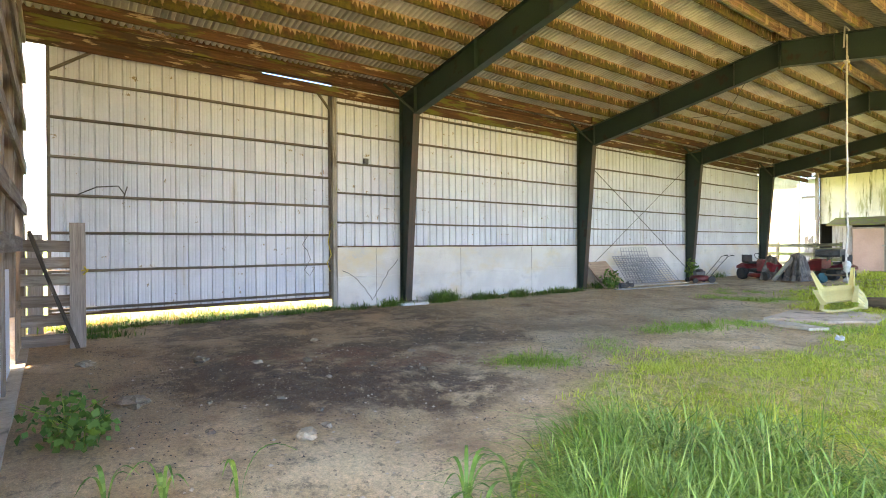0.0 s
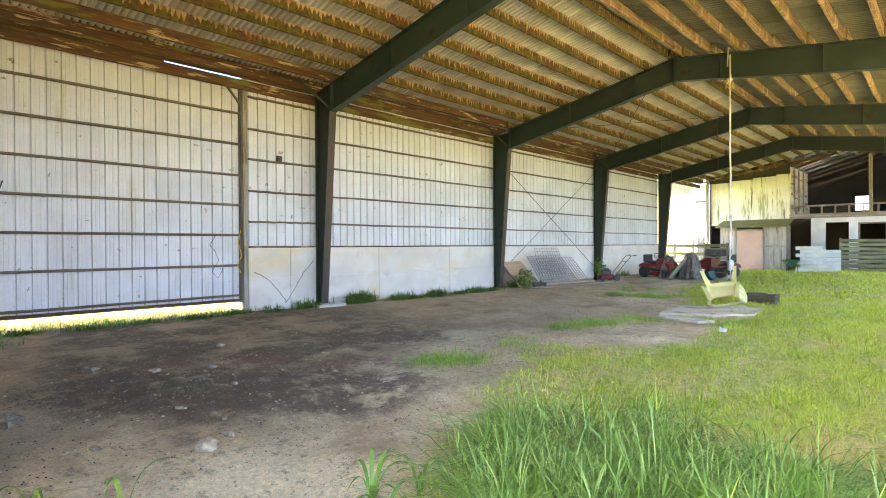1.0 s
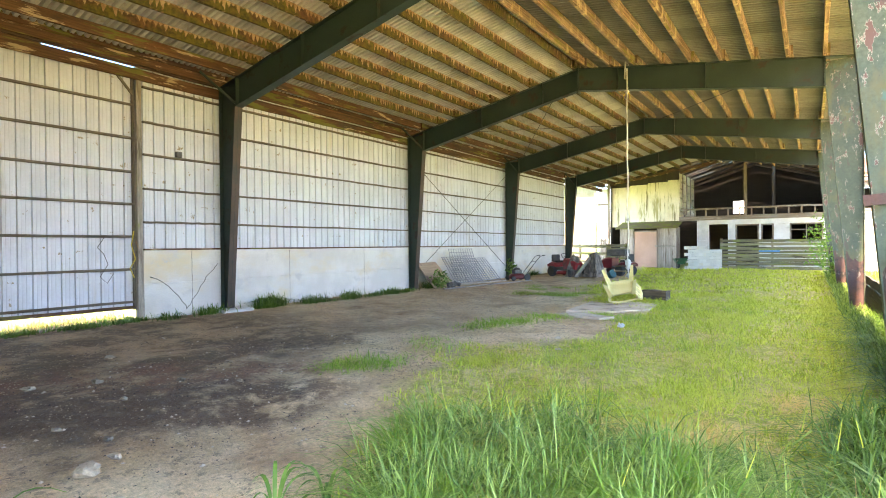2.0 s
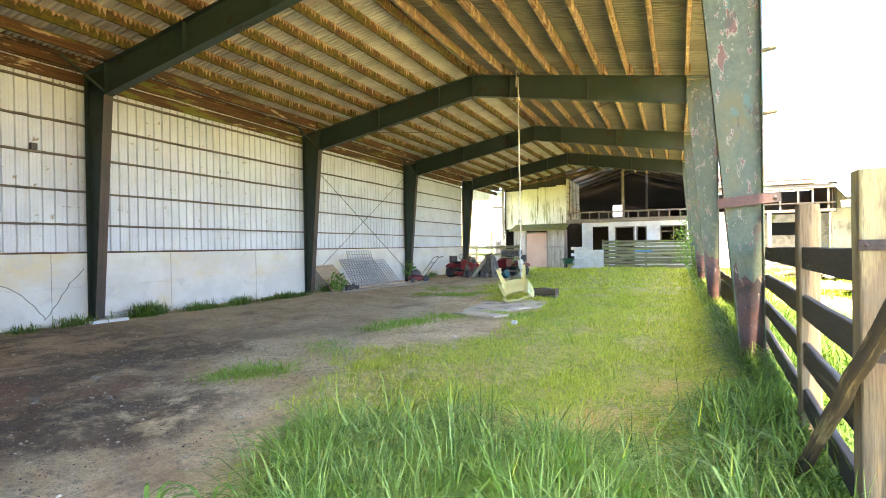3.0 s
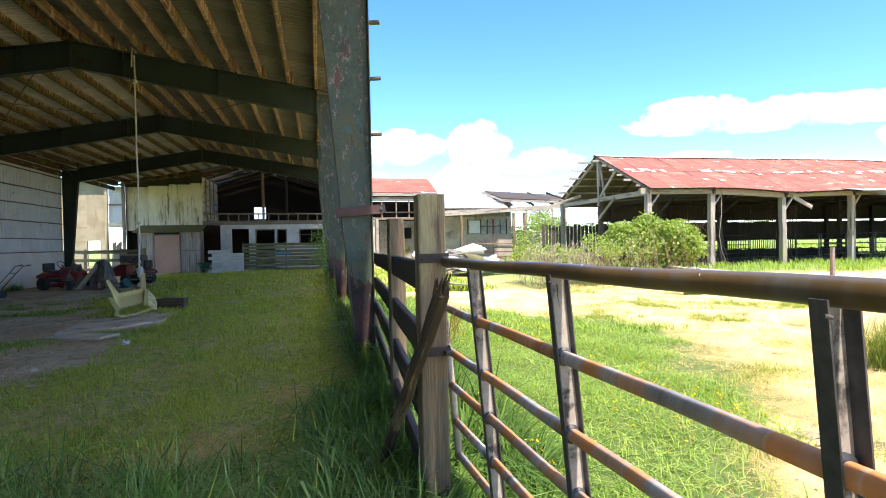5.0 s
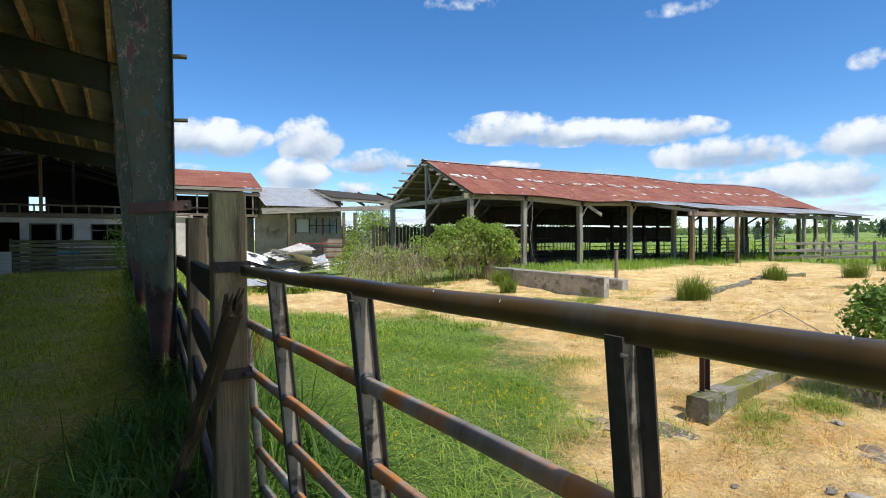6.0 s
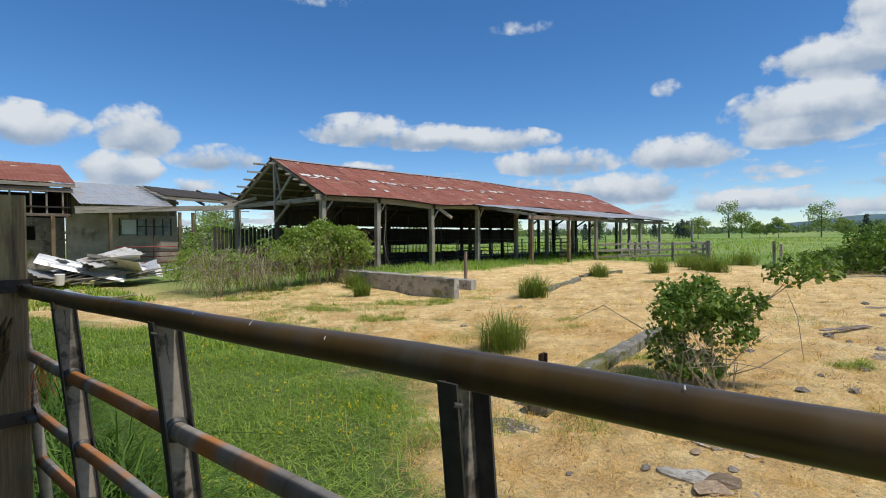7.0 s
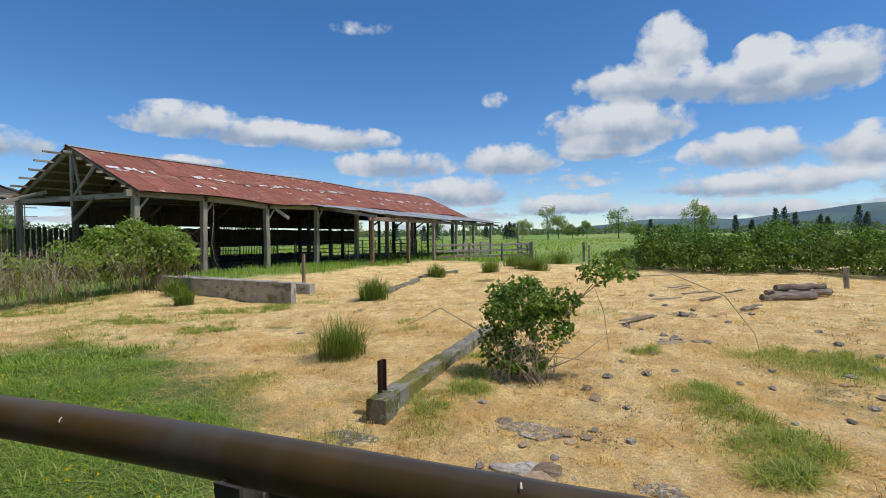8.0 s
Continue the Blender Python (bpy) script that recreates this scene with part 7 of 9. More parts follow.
def canes(parent, count, centre, spread, height, material, name="cane", r=0.008):
    for k in range(count):
        a = rng.uniform(0, 2 * math.pi)
        x, y = centre[0] + rng.uniform(-.6, .6) * spread[0], centre[1] + rng.uniform(-.6, .6) * spread[1]
        z = lz(x, y)
        ln = rng.uniform(0.6, 1.1)
        dx, dy = math.cos(a) * ln * spread[0] * 0.7, math.sin(a) * ln * spread[1] * 0.7
        hh = height * rng.uniform(0.5, 1.1)
        pts = [(x + dx * t, y + dy * t, z + hh * (1 - (2 * t - 1) ** 2 * (1 if t < .5 else 0.8)) * 1.0) for t in np.linspace(0, 1, 7)]
        g = G()
        g.tube(pts, r, 5, r * 0.4)
        g.part(name, material, parent)


def build_lawn():
    near = patch(60000, -5.2, 1.2, 2.6, 8.0, lambda x, y: in_lawn(x, y) * (0.25 + 0.75 * ripple(x, y, 2.6)), clump=0.35, cn=420)
    blades("lawn_grass", near, 0.07 + 0.06 * ripple(near[:, 0], near[:, 1], 3.1), 0.009, 1.0, grass_lawn, label="short patchy grass on the shed floor")
    mid = patch(60000, -6.4, 1.2, 8.0, 17.0, lambda x, y: in_lawn(x, y) * (0.25 + 0.75 * ripple(x, y, 2.0)), clump=0.3, cn=420)
    blades("lawn_grass", mid, 0.09 + 0.07 * ripple(mid[:, 0], mid[:, 1], 2.3), 0.012, 0.9, grass_lawn, label="short patchy grass on the shed floor")
    far = patch(24000, -9.5, 1.3, 17.0, 35.0, lambda x, y: in_lawn(x, y) * (0.3 + 0.7 * ripple(x, y, 1.4)), clump=0.3, cn=300)
    blades("lawn_grass", far, 0.14, 0.034, 0.8, grass_lawn, label="short grass towards the old barn")
    apron = patch(16000, -2.4, 1.1, -6.0, 2.6, lambda x, y: 0.4 + 0.6 * ripple(x, y, 2.0))
    blades("lawn_grass", apron, 0.10, 0.010, 0.9, grass_lawn, label="short patchy grass under the shed's open front")
    # dry cut wisps lying in the grass
    dry = patch(7000, -4.2, 0.9, 3.0, 12.0, lambda x, y: in_lawn(x, y) * np.clip((ripple(x + 3, y, 1.9) - 0.5) * 2.5, 0.06, 1), clump=0.6, cn=90)
    blades("dry_wisps", dry, 0.13, 0.006, 2.2, grass_dry, label="dry cut wisps lying in the short grass")
    # denser green clumps in the lawn
    tussocks("lawn_clumps", patch(300, -4.0, 0.75, 3.0, 14.0, lambda x, y: in_lawn(x, y) * np.clip((ripple(x, y, 1.1) - 0.35) * 2.2, 0.05, 1)), 46, 0.10, 0.13, 0.006, grass_yard, "denser green clumps in the short grass")
    # tufts strewn on the bare earth
    spots = [(-4.9, 4.65, 1), (-4.8, 4.9, 1), (-4.65, 5.2, 1), (-4.5, 6.2, .5), (-4.9, 6.6, .4), (-5.15, 8.4, 1), (-5.0, 8.9, 1.2), (-4.8, 9.4, 1.3), (-4.55, 10.1, 1), (-4.4, 10.5, .6), (-3.3, 10.9, .9), (-3.6, 11.2, .9), (-3.0, 11.3, .9),
             (-7.6, 15.2, 1), (-7.0, 15.3, 1), (-6.4, 15.2, 1), (-5.9, 15.0, 1), (-6.8, 15.9, 1), (-6.0, 16.2, 1), (-7.8, 16.6, .8), (-7.2, 17.4, .8), (-8.4, 17.8, .6)]
    xy = np.concatenate([np.array(p[:2]) + nrng.normal(0, (0.20, 0.18), (int(260 * p[2]), 2)) for p in spots])
    blades("grass_tuft", xy, 0.13, 0.009, 1.2, grass_yard, label="low grass tufts on the bare earth")


build_lawn()


def build_tall_grass():
    # lush clump at the threshold, thick along the fence
    def there(x, y):
        return np.clip((x - edge_x(y) - 0.12) / 0.4, 0, 1) * np.clip((4.5 - y - 0.35 * np.abs(x + 1.3)) / 1.2, 0, 1)
    # low layer in the darkened grass, so the gaps between tussocks read as shade
    xy = patch(20000, -2.9, 0.75, 1.55, 4.5, lambda x, y: there(x, y) * (0.10 + 0.90 * ripple(x, y, 2.9)))
    blades("tall_grass", xy, 0.13 + 0.12 * ripple(xy[:, 0], xy[:, 1], 2.4), 0.008, 1.1, grass_under, label="lush grass under the tall tussocks at the shed's threshold, darkened for shade")
    tussocks("tall_grass", patch(300, -2.8, 0.72, 1.55, 4.3, there), 90, 0.11, 0.47, 0.0062, grass_tall, "lush tall grass tussocks at the shed's threshold")
    tussocks("tall_grass", patch(90, -2.7, 0.65, 1.60, 3.9, there), 26, 0.09, 0.52, 0.0085, grass_tall, "taller arching grass in the clump")
    xy = patch(1100, -2.7, 0.6, 1.75, 3.9, there, clump=0.5, cn=60)
    blades("tall_grass", xy, 0.52, 0.011, 2.1, grass_tall, label="broad arching grass blades in the clump", arch=True)
    xy = patch(900, -2.7, 0.6, 1.75, 3.9, there, clump=0.5, cn=40)
    blades("dry_grass", xy, 0.40, 0.003, 1.3, grass_dry, label="dry yellowed blades in the tall grass")
    xy = patch(15000, 0.10, 1.15, 1.6, 12.0, lambda x, y: np.clip(1.1 - np.abs(x - 0.86) / np.where(y > 4.5, 0.22, 0.36), 0, 1) * np.clip(1.3 - y / 14, 0.2, 1), clump=0.4, cn=60)
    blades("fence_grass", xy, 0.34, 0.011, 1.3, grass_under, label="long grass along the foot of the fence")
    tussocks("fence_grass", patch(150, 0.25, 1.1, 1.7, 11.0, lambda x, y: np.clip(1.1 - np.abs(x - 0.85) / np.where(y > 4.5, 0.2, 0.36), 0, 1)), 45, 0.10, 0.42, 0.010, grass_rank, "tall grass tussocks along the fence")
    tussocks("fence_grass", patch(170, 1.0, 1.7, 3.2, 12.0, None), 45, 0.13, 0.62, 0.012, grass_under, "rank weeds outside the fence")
    xy = patch(5000, 0.55, 1.25, 12.0, 30.0, None)
    blades("fence_grass", xy, 0.30, 0.018, 0.6, grass_tall, label="long grass along the foot of the fence")
    xy = patch(3600, 0.25, 0.86, 2.2, 5.4, lambda x, y: 0.35 + 0.65 * ripple(x, y, 2.8), clump=0.6, cn=50)
    blades("fence_grass", xy, 0.50, 0.011, 1.6, grass_rank, arch=True, label="rank dark grass over the brace's foot")
    # weeds at the wall's foot
    spots = [(-11.35, 6.75, 120, .3), (-11.3, 8.35, 420, .42), (-11.2, 9.5, 90, .28), (-11.2, 10.3, 70, .16), (-11.2, 11.1, 190, .34), (-11.1, 12.0, 110, .2), (-11.1, 12.8, 200, .28), (-11.2, 13.7, 120, .2), (-11.3, 9.8, 120, .3),
             (-11.3, 15.2, 150, .4), (-11.2, 5.7, 60, .25), (-11.5, 5.0, 200, .14), (-11.6, 4.2, 260, .13), (-11.6, 3.2, 260, .12), (-11.5, 2.2, 240, .14), (-11.6, 1.2, 220, .15), (-10.6, 0.5, 160, .15), (-11.4, 0.4, 200, .2), (-11.5, 24.2, 80, .4)]
    for x, y, n, h in spots:
        xy = np.array((x, y)) + nrng.normal(0, (0.10, 0.22), (int(n * 1.6), 2))
        xy[:, 0] = np.maximum(xy[:, 0], -11.72)
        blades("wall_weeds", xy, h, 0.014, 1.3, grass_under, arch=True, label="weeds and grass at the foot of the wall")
    # sunlit growth outside the door's open foot
    xy = patch(1800, -12.7, -12.02, -1.5, 5.4, lambda x, y: 0.3 + 0.7 * ripple(x, y, 2.4), clump=0.5, cn=30)
    blades("outer_weeds", xy, 0.22, 0.02, 0.8, grass_dry, label="dry grass outside the sliding door")
    xy = patch(1600, -12.5, -11.7, -1.5, 5.4, lambda x, y: 0.2 + 0.8 * ripple(x, y, 1.7), clump=0.6, cn=26)
    blades("outer_weeds", xy, 0.15, 0.018, 0.8, grass_tall, label="green grass under the sliding door")
    # a few tall stems with seed heads
    for x, y, h, lean in ((-1.05, 2.65, 0.86, (-.05, .02)), (-1.35, 2.9, 0.66, (-.16, -.05)), (-0.35, 2.5, 0.62, (.2, .06)), (0.05, 2.8, 0.72, (.1, .1)), (-0.1, 3.2, 0.7, (.12, .05)), (0.2, 2.45, 0.6, (.05, .1)),
                          (-1.7, 2.7, 0.62, (-.22, .05)), (-2.0, 3.0, 0.58, (-.18, .1)), (-0.8, 2.35, 0.6, (.2, -.05)), (-0.6, 3.0, 0.66, (.16, .1)), (0.35, 3.1, 0.66, (-.14, .1)), (-1.5, 3.3, 0.6, (.2, .0))):
        ob = thing("seeding_grass", (x, y, lz(x, y)), "tall grass stem with a pale seed head", "grass stem", "seeding stems")
        z = lz(x, y)
        g = G()
        pts = [(x + lean[0] * t * t, y + lean[1] * t * t, z + h * t) for t in np.linspace(0, 1, 6)]
        g.tube(pts, 0.0018, 5, 0.0010)
        g.part("stem", grass_tall, ob)
        g = G()
        top = Vector(pts[-1])
        g.tube([top + Vector((lean[0], lean[1], h)) * q for q in (-0.20, -0.15, -0.07, 0.0)], 0.0035, 6, 0.001)
        g.part("seed_head", grass_lawn, ob)
        for k in range(3):
            t = 0.3 + 0.2 * k
            a = rng.uniform(0, 6.28)
            c = Vector((x + lean[0] * t * t, y + lean[1] * t * t, z + h * t))
            g = G()
            q = Vector((math.cos(a), math.sin(a), 0))
            s = q.cross(Vector((0, 0, 1))) * 0.006
            pp = [c, c + q * 0.10 + V(0, 0, .07), c + q * 0.22 + V(0, 0, .05), c + q * 0.30 - V(0, 0, .06)]
            for i in range(3):
                w0, w1 = (1.0, 1.1, 0.8, 0.1)[i], (1.0, 1.1, 0.8, 0.1)[i + 1]
                g.add([pp[i] - s * w0, pp[i] + s * w0, pp[i + 1] + s * w1, pp[i + 1] - s * w1], [(0, 1, 2, 3)])
            g.part("blade", grass_tall, ob)


build_tall_grass()


def reed_sprout(x, y, h, n=6, label="broad-bladed grass sprout on the bare earth"):
    ob = thing("grass_sprout", (x, y, lz(x, y)), label, "grass", "grass sprouts")
    for k in range(n):
        a = rng.uniform(0, 6.28)
        q = Vector((math.cos(a), math.sin(a), 0))
        s = q.cross(Vector((0, 0, 1))) * rng.uniform(0.008, 0.013)
        c = Vector((x, y, lz(x, y) - 0.02)) + q * 0.012
        hh = h * rng.uniform(0.55, 1.1)
        reach = rng.uniform(0.6, 1.15)
        g = G()
        steps = 9
        fold = Vector((0, 0, -0.004))
        rows = []
        for i in range(steps + 1):
            t = i / steps
            p = c + V(0, 0, hh * (1.55 * t - 0.95 * t * t * t)) + q * hh * reach * (0.15 * t + 0.6 * t ** 2.2)
            w = (0.7, 0.85, 1.0, 1.1, 1.15, 1.1, 1.0, 0.8, 0.5, 0.04)[i]
            rows.append((p - s * w, p + fold, p + s * w))
        for r0, r1 in zip(rows[:-1], rows[1:]):
            g.add([*r0, *r1], [(0, 1, 4, 3), (1, 2, 5, 4)])
        g.part("blade", grass_rank, ob, smooth=True)


for x, y, h, n in ((-3.55, 0.40, 0.42, 5), (-3.35, 0.78, 0.40, 4), (-3.75, 0.12, 0.34, 4), (-2.45, 1.85, 0.40, 8), (-2.35, 2.15, 0.42, 8), (-2.2, 1.75, 0.35, 6)):
    reed_sprout(x, y, h, n)


def weed(x, y, h, r, leaves, label, mat=None):
    ob = thing("leafy_weed", (x, y, lz(x, y)), label, "weed", "leafy weeds")
    z = lz(x, y)
    for k in range(7):
        a = rng.uniform(0, 6.28)
        g = G()
        g.tube([(x, y, z), (x + math.cos(a) * r * .4, y + math.sin(a) * r * .4, z + h * .6), (x + math.cos(a) * r * .9, y + math.sin(a) * r * .9, z + h * .8)], 0.005, 5, 0.003)
        g.part("stalk", leaf_bramble, ob)
    p, d = in_blobs(int(leaves * 2.2), [(x, y, z + h * 0.5, r, r, h * 0.5)], 0.3)
    leaf_cloud(p, 0.075 if h < 0.6 else 0.11, mat or leaf_weed, "leaves", ob, d, 0.5, 0.85)


weed(-5.05, -0.05, 0.42, 0.32, 70, "green broad-leaved weed beside the kerb")
weed(-4.75, 0.05, 0.30, 0.22, 36, "green broad-leaved weed beside the kerb")
weed(-10.75, 15.1, 0.65, 0.35, 90, "dark green weed growing by the leaning board")
weed(-11.35, 21.6, 0.9, 0.25, 60, "thin weed growing by the column")
weed(0.75, 26.5, 2.2, 0.6, 160, "leafy sapling growing up the far column")
weed(0.55, 33.5, 3.2, 0.9, 260, "leafy sapling hanging over the slatted fence")


def build_yard_grass():
    def green(x, y):
        b = np.interp(y, [p[0] for p in GREEN], [p[1] for p in GREEN]) + 1.1 * (ripple(x, y, 1.3) - 0.5) + 0.5 * (ripple(x, y, 4.0) - 0.5)
        return np.clip((b - x) / 0.6, 0, 1)
    xy = patch(76000, 1.0, 5.6, -0.6, 8.0, lambda x, y: green(x, y) * (0.3 + 0.7 * ripple(x, y, 2.2)), clump=0.4, cn=420)
    blades("yard_grass", xy, 0.075 + 0.085 * ripple(xy[:, 0], xy[:, 1], 1.9), 0.0065, 1.6, grass_yard, label="lush green grass behind the gate")
    xy = patch(42000, 1.0, 6.6, 8.0, 16.0, lambda x, y: green(x, y) * (0.3 + 0.7 * ripple(x, y, 1.8)), clump=0.4, cn=300)
    blades("yard_grass", xy, 0.16, 0.012, 1.1, grass_yard, label="lush green grass behind the gate")
    xy = patch(12000, 1.0, 6, 16.0, 34.0, lambda x, y: 0.3 + 0.7 * ripple(x, y, 0.8))
    blades("yard_grass", xy, 0.22, 0.03, 0.7, grass_yard, label="rough grass before the outbuildings")
    # long grass along the pole barn and scattered green tufts in the straw
    xy = patch(20000, 9, 46, 14.6, 20.2, lambda x, y: np.clip((y - 15.0 - 1.2 * ripple(x, y, .5)) / 1.2, 0, 1) * (0.3 + 0.7 * ripple(x, y, .9)) * np.clip(1.3 - (x - 9) / 45, .3, 1), clump=0.4, cn=160)
    blades("barn_grass", xy, 0.34, 0.02, 0.5, grass_yard, label="long grass along the pole barn")
    xy = patch(9000, 5, 30, -6, 13, lambda x, y: (ripple(x * .8, y * .8, 1.1) > 0.80) * 0.9, clump=0.5, cn=120)
    blades("straw_tufts", xy, 0.08, 0.006, 1.1, grass_thin, label="green tufts coming through the dry straw")
    spots = [(8.6, -.75, 0.55, 900), (8.4, -1.35, 0.6, 900), (9.0, -.25, .3, 260), (6.6, .45, .32, 300), (5.4, .05, .35, 300), (6.0, .25, .25, 160), (6.9, .27, .35, 200), (7.2, 6.2, .5, 260), (9.3, 5.2, .25, 160), (9.9, 5.6, .3, 160), (8.3, 5.8, .3, 120), (5.9, 2.6, .35, 160), (4.8, 2.6, .35, 200), (4.3, 3.2, .35, 200), (12, 9.5, .5, 300), (10.9, 9.9, .4, 200), (10.2, 13.2, .5, 200), (14, 9, .6, 260),
             (10.5, -2.8, .6, 260), (12.5, 2.2, .5, 160), (6.3, 10.4, .8, 300), (8.2, 10.8, .9, 300), (7.6, 8.6, .7, 260), (7.7, 10.7, .7, 300), (8.6, 10.0, .6, 260), (10.3, 10.4, .8, 260), (11.6, 10.6, .7, 220), (9.0, 12.6, 1.0, 260), (11, 12.2, .8, 200), (7.2, 12.8, 1.1, 300), (13.3, 10.6, .6, 240), (8.4, 14.3, 1.0, 300), (9.8, 14.4, .7, 200),
             (5.2, 10.6, .4, 300), (5.7, 9.6, .5, 400), (6.5, 11.2, .5, 260), (7.6, 8.65, .45, 260), (7.7, 11.0, .7, 300), (9.6, 10.4, .8, 420), (10.8, 9.9, .5, 260), (9.3, 15.8, .9, 300), (7.7, 15.1, .9, 300), (5.3, 5.15, .3, 360), (4.8, 5.0, .3, 260)]
    xy = np.concatenate([np.array(s[:2]) + nrng.normal(0, s[2] * np.array((.6, .45)), (int(s[3] * 1.5), 2)) for s in spots])
    blades("straw_tufts", xy, 0.085, 0.006, 1.1, grass_thin, label="green tufts coming through the dry straw")
    # cut straw
    def dry(x, y):
        return (1 - green(x, y)) * (0.35 + 0.65 * ripple(x, y, 1.7))
    xy = patch(60000, 2.6, 10.0, -2.5, 7.5, dry)
    blades("cut_straw", xy, 0.052, 0.005, 2.6, grass_dry, label="short dry cut straw covering the yard")
    xy = patch(34000, 5, 24, -6, 14, dry)
    blades("cut_straw", xy, 0.07, 0.010, 2.6, grass_dry, label="short dry cut straw covering the yard")
    # ragged dry and half-green clumps left standing, and brown rotted mats
    tussocks("straw_clumps", patch(620, 3.2, 13.0, -3.0, 8.5, dry), 34, 0.10, 0.12, 0.0045, grass_dry, "ragged clumps of dry grass left in the straw")
    tussocks("straw_clumps", patch(260, 3.2, 13.0, -3.0, 8.5, dry), 30, 0.11, 0.09, 0.005, grass_brown, "brown rotted grass in the straw")
    tussocks("straw_clumps", patch(420, 13.0, 25.0, -6.0, 12.0, dry), 26, 0.18, 0.12, 0.010, grass_dry, "ragged clumps of dry grass left in the straw")
    tussocks("straw_clumps", patch(200, 13.0, 25.0, -6.0, 12.0, dry), 26, 0.2, 0.10, 0.010, grass_brown, "brown rotted grass in the straw")
    lines = np.concatenate([np.array((x, y)) + nrng.normal(0, q, (k, 2)) for x, y, q, k in ((9.2, -1.1, .22, 26), (8.7, -1.45, .25, 26), (6.9, .28, .10, 10), (6.5, .15, .12, 9), (6.05, .04, .12, 9), (5.57, -.2, .12, 12), (5.3, -.38, .12, 10), (4.9, -.14, .10, 12), (8.74, 1.03, .12, 7),
                                                                                         (5.9, 2.7, .12, 10), (6.6, 2.85, .15, 8), (5.3, 2.8, .12, 8), (7.5, 3.1, .2, 8), (9.65, 10.4, .4, 22), (7.7, 11.0, .4, 20), (7.6, 8.65, .25, 14), (10.8, 9.9, .3, 16), (5.7, 9.6, .3, 18), (9.3, 15.8, .5, 20), (7.7, 15.1, .5, 20), (10.5, 16.0, .5, 16))])
    tussocks("straw_tufts", lines, 60, 0.10, 0.15, 0.006, grass_thin, "green tufts coming through the dry straw")
    xy = patch(130, 3.0, 4.6, 3.0, 5.0, None)
    blades("dry_stems", xy, 0.30, 0.004, 0.4, grass_dry, label="thin dry grass stems at the edge of the green")
    # buttercups
    xy = patch(1000, 1.5, 3.8, 3.2, 10.5, lambda x, y: ripple(x, y, 1.2) ** 2 * 1.4)
    z = lie(xy[:, 0], xy[:, 1]) + nrng.uniform(0.16, 0.26, len(xy))
    ob = leaf_cloud(np.concatenate([np.column_stack([xy, z])] * 4), 0.019, flower_mat, "buttercups")
    tagged(ob, "yellow buttercups scattered in the grass", "flowers", kind="stuff")


build_yard_grass()


def rush_clump(x, y, h, r, n):
    a = nrng.uniform(0, 6.28, n)
    rr = r * 0.5 * nrng.random(n)
    xy = np.stack([x + rr * np.cos(a), y + rr * np.sin(a)], 1)
    ob = blades("rush_clump", xy, h, 0.007 if x < 10 else 0.012, 0.75, grass_rush, label="upright clump of green rushes in the straw", category="rush clump")
    ob["group"] = "rush clumps"
    ob["kind"] = "thing"
    del ob["kind"]


for x, y, h, r, n in ((6.85, 5.0, 0.50, 0.7, 420), (12.9, 8.3, 0.55, 0.8, 420), (21, 10.2, 0.5, 0.8, 300), (24.5, 9.0, 0.6, 0.9, 300), (28, 8.2, 0.8, 1.3, 400), (26, 7, 0.7, 1.2, 350), (30, 9.5, .7, 1.2, 300), (11.5, 14.4, 0.5, 0.6, 260), (10.3, 12.6, .45, .5, 200), (33, 7.5, 0.8, 1.6, 350)):
    rush_clump(x, y, h * 1.3, r, int(n * 1.7))


def ragged(blobs, k, seed, f=0.36):
    """The same clumps with k small ones on each one's skin, for an uneven outline."""
    r = random.Random(seed)
    out = [(b[0], b[1], b[2], b[3] * .84, b[4] * .84, b[5] * .84) for b in blobs]
    for b in blobs:
        for _ in range(k):
            a, e = r.uniform(0, 6.28), r.uniform(-.3, 1.5)
            s = r.uniform(.5, 1.2) * f
            out.append((b[0] + b[3] * .9 * math.cos(a) * math.cos(e), b[1] + b[4] * .9 * math.sin(a) * math.cos(e), max(b[2] * .4, b[2] + b[5] * .9 * math.sin(e)), b[3] * s, b[4] * s, b[5] * s))
    return out


def bramble(name, label, blobs, n, size, mat, cane_n, category="bramble", group="", cane_mat=None):
    blobs = ragged(blobs, 9, len(name) + n)
    b = np.array(blobs)
    c = b[:, :2].mean(0)
    ob = thing(name, (c[0], c[1], lz(c[0], c[1])), label, category, group)
    p, d = in_blobs(n, blobs)
    ok = p[:, 2] > lie(p[:, 0], p[:, 1]) + 0.05
    tagged(leaf_cloud(p[ok], size, mat, "foliage", ob, d[ok], 0.3), kind="stuff")
    spread = (b[:, 0].max() - b[:, 0].min() + b[:, 3].max(), b[:, 1].max() - b[:, 1].min() + b[:, 4].max())
    canes(ob, cane_n, c, (spread[0] * .55, spread[1] * .55), float((b[:, 2] + b[:, 5]).max()) * 0.75, cane_mat or dead_cane, r=0.007 if size > .1 else 0.005)
    return ob


bramble("bramble_thicket", "large green bramble thicket with dry canes beside the concrete wall",
        [(11.7, 16.3, 1.30, 1.1, 1.0, 0.90), (10.6, 16.4, 1.15, 1.0, 1.0, 0.80), (12.4, 15.9, 1.30, 0.9, 0.8, 0.75), (12.7, 15.7, 1.15, 0.6, .6, .5)], 13000, 0.115, leaf_bramble, 90, cane_mat=brown_cane)
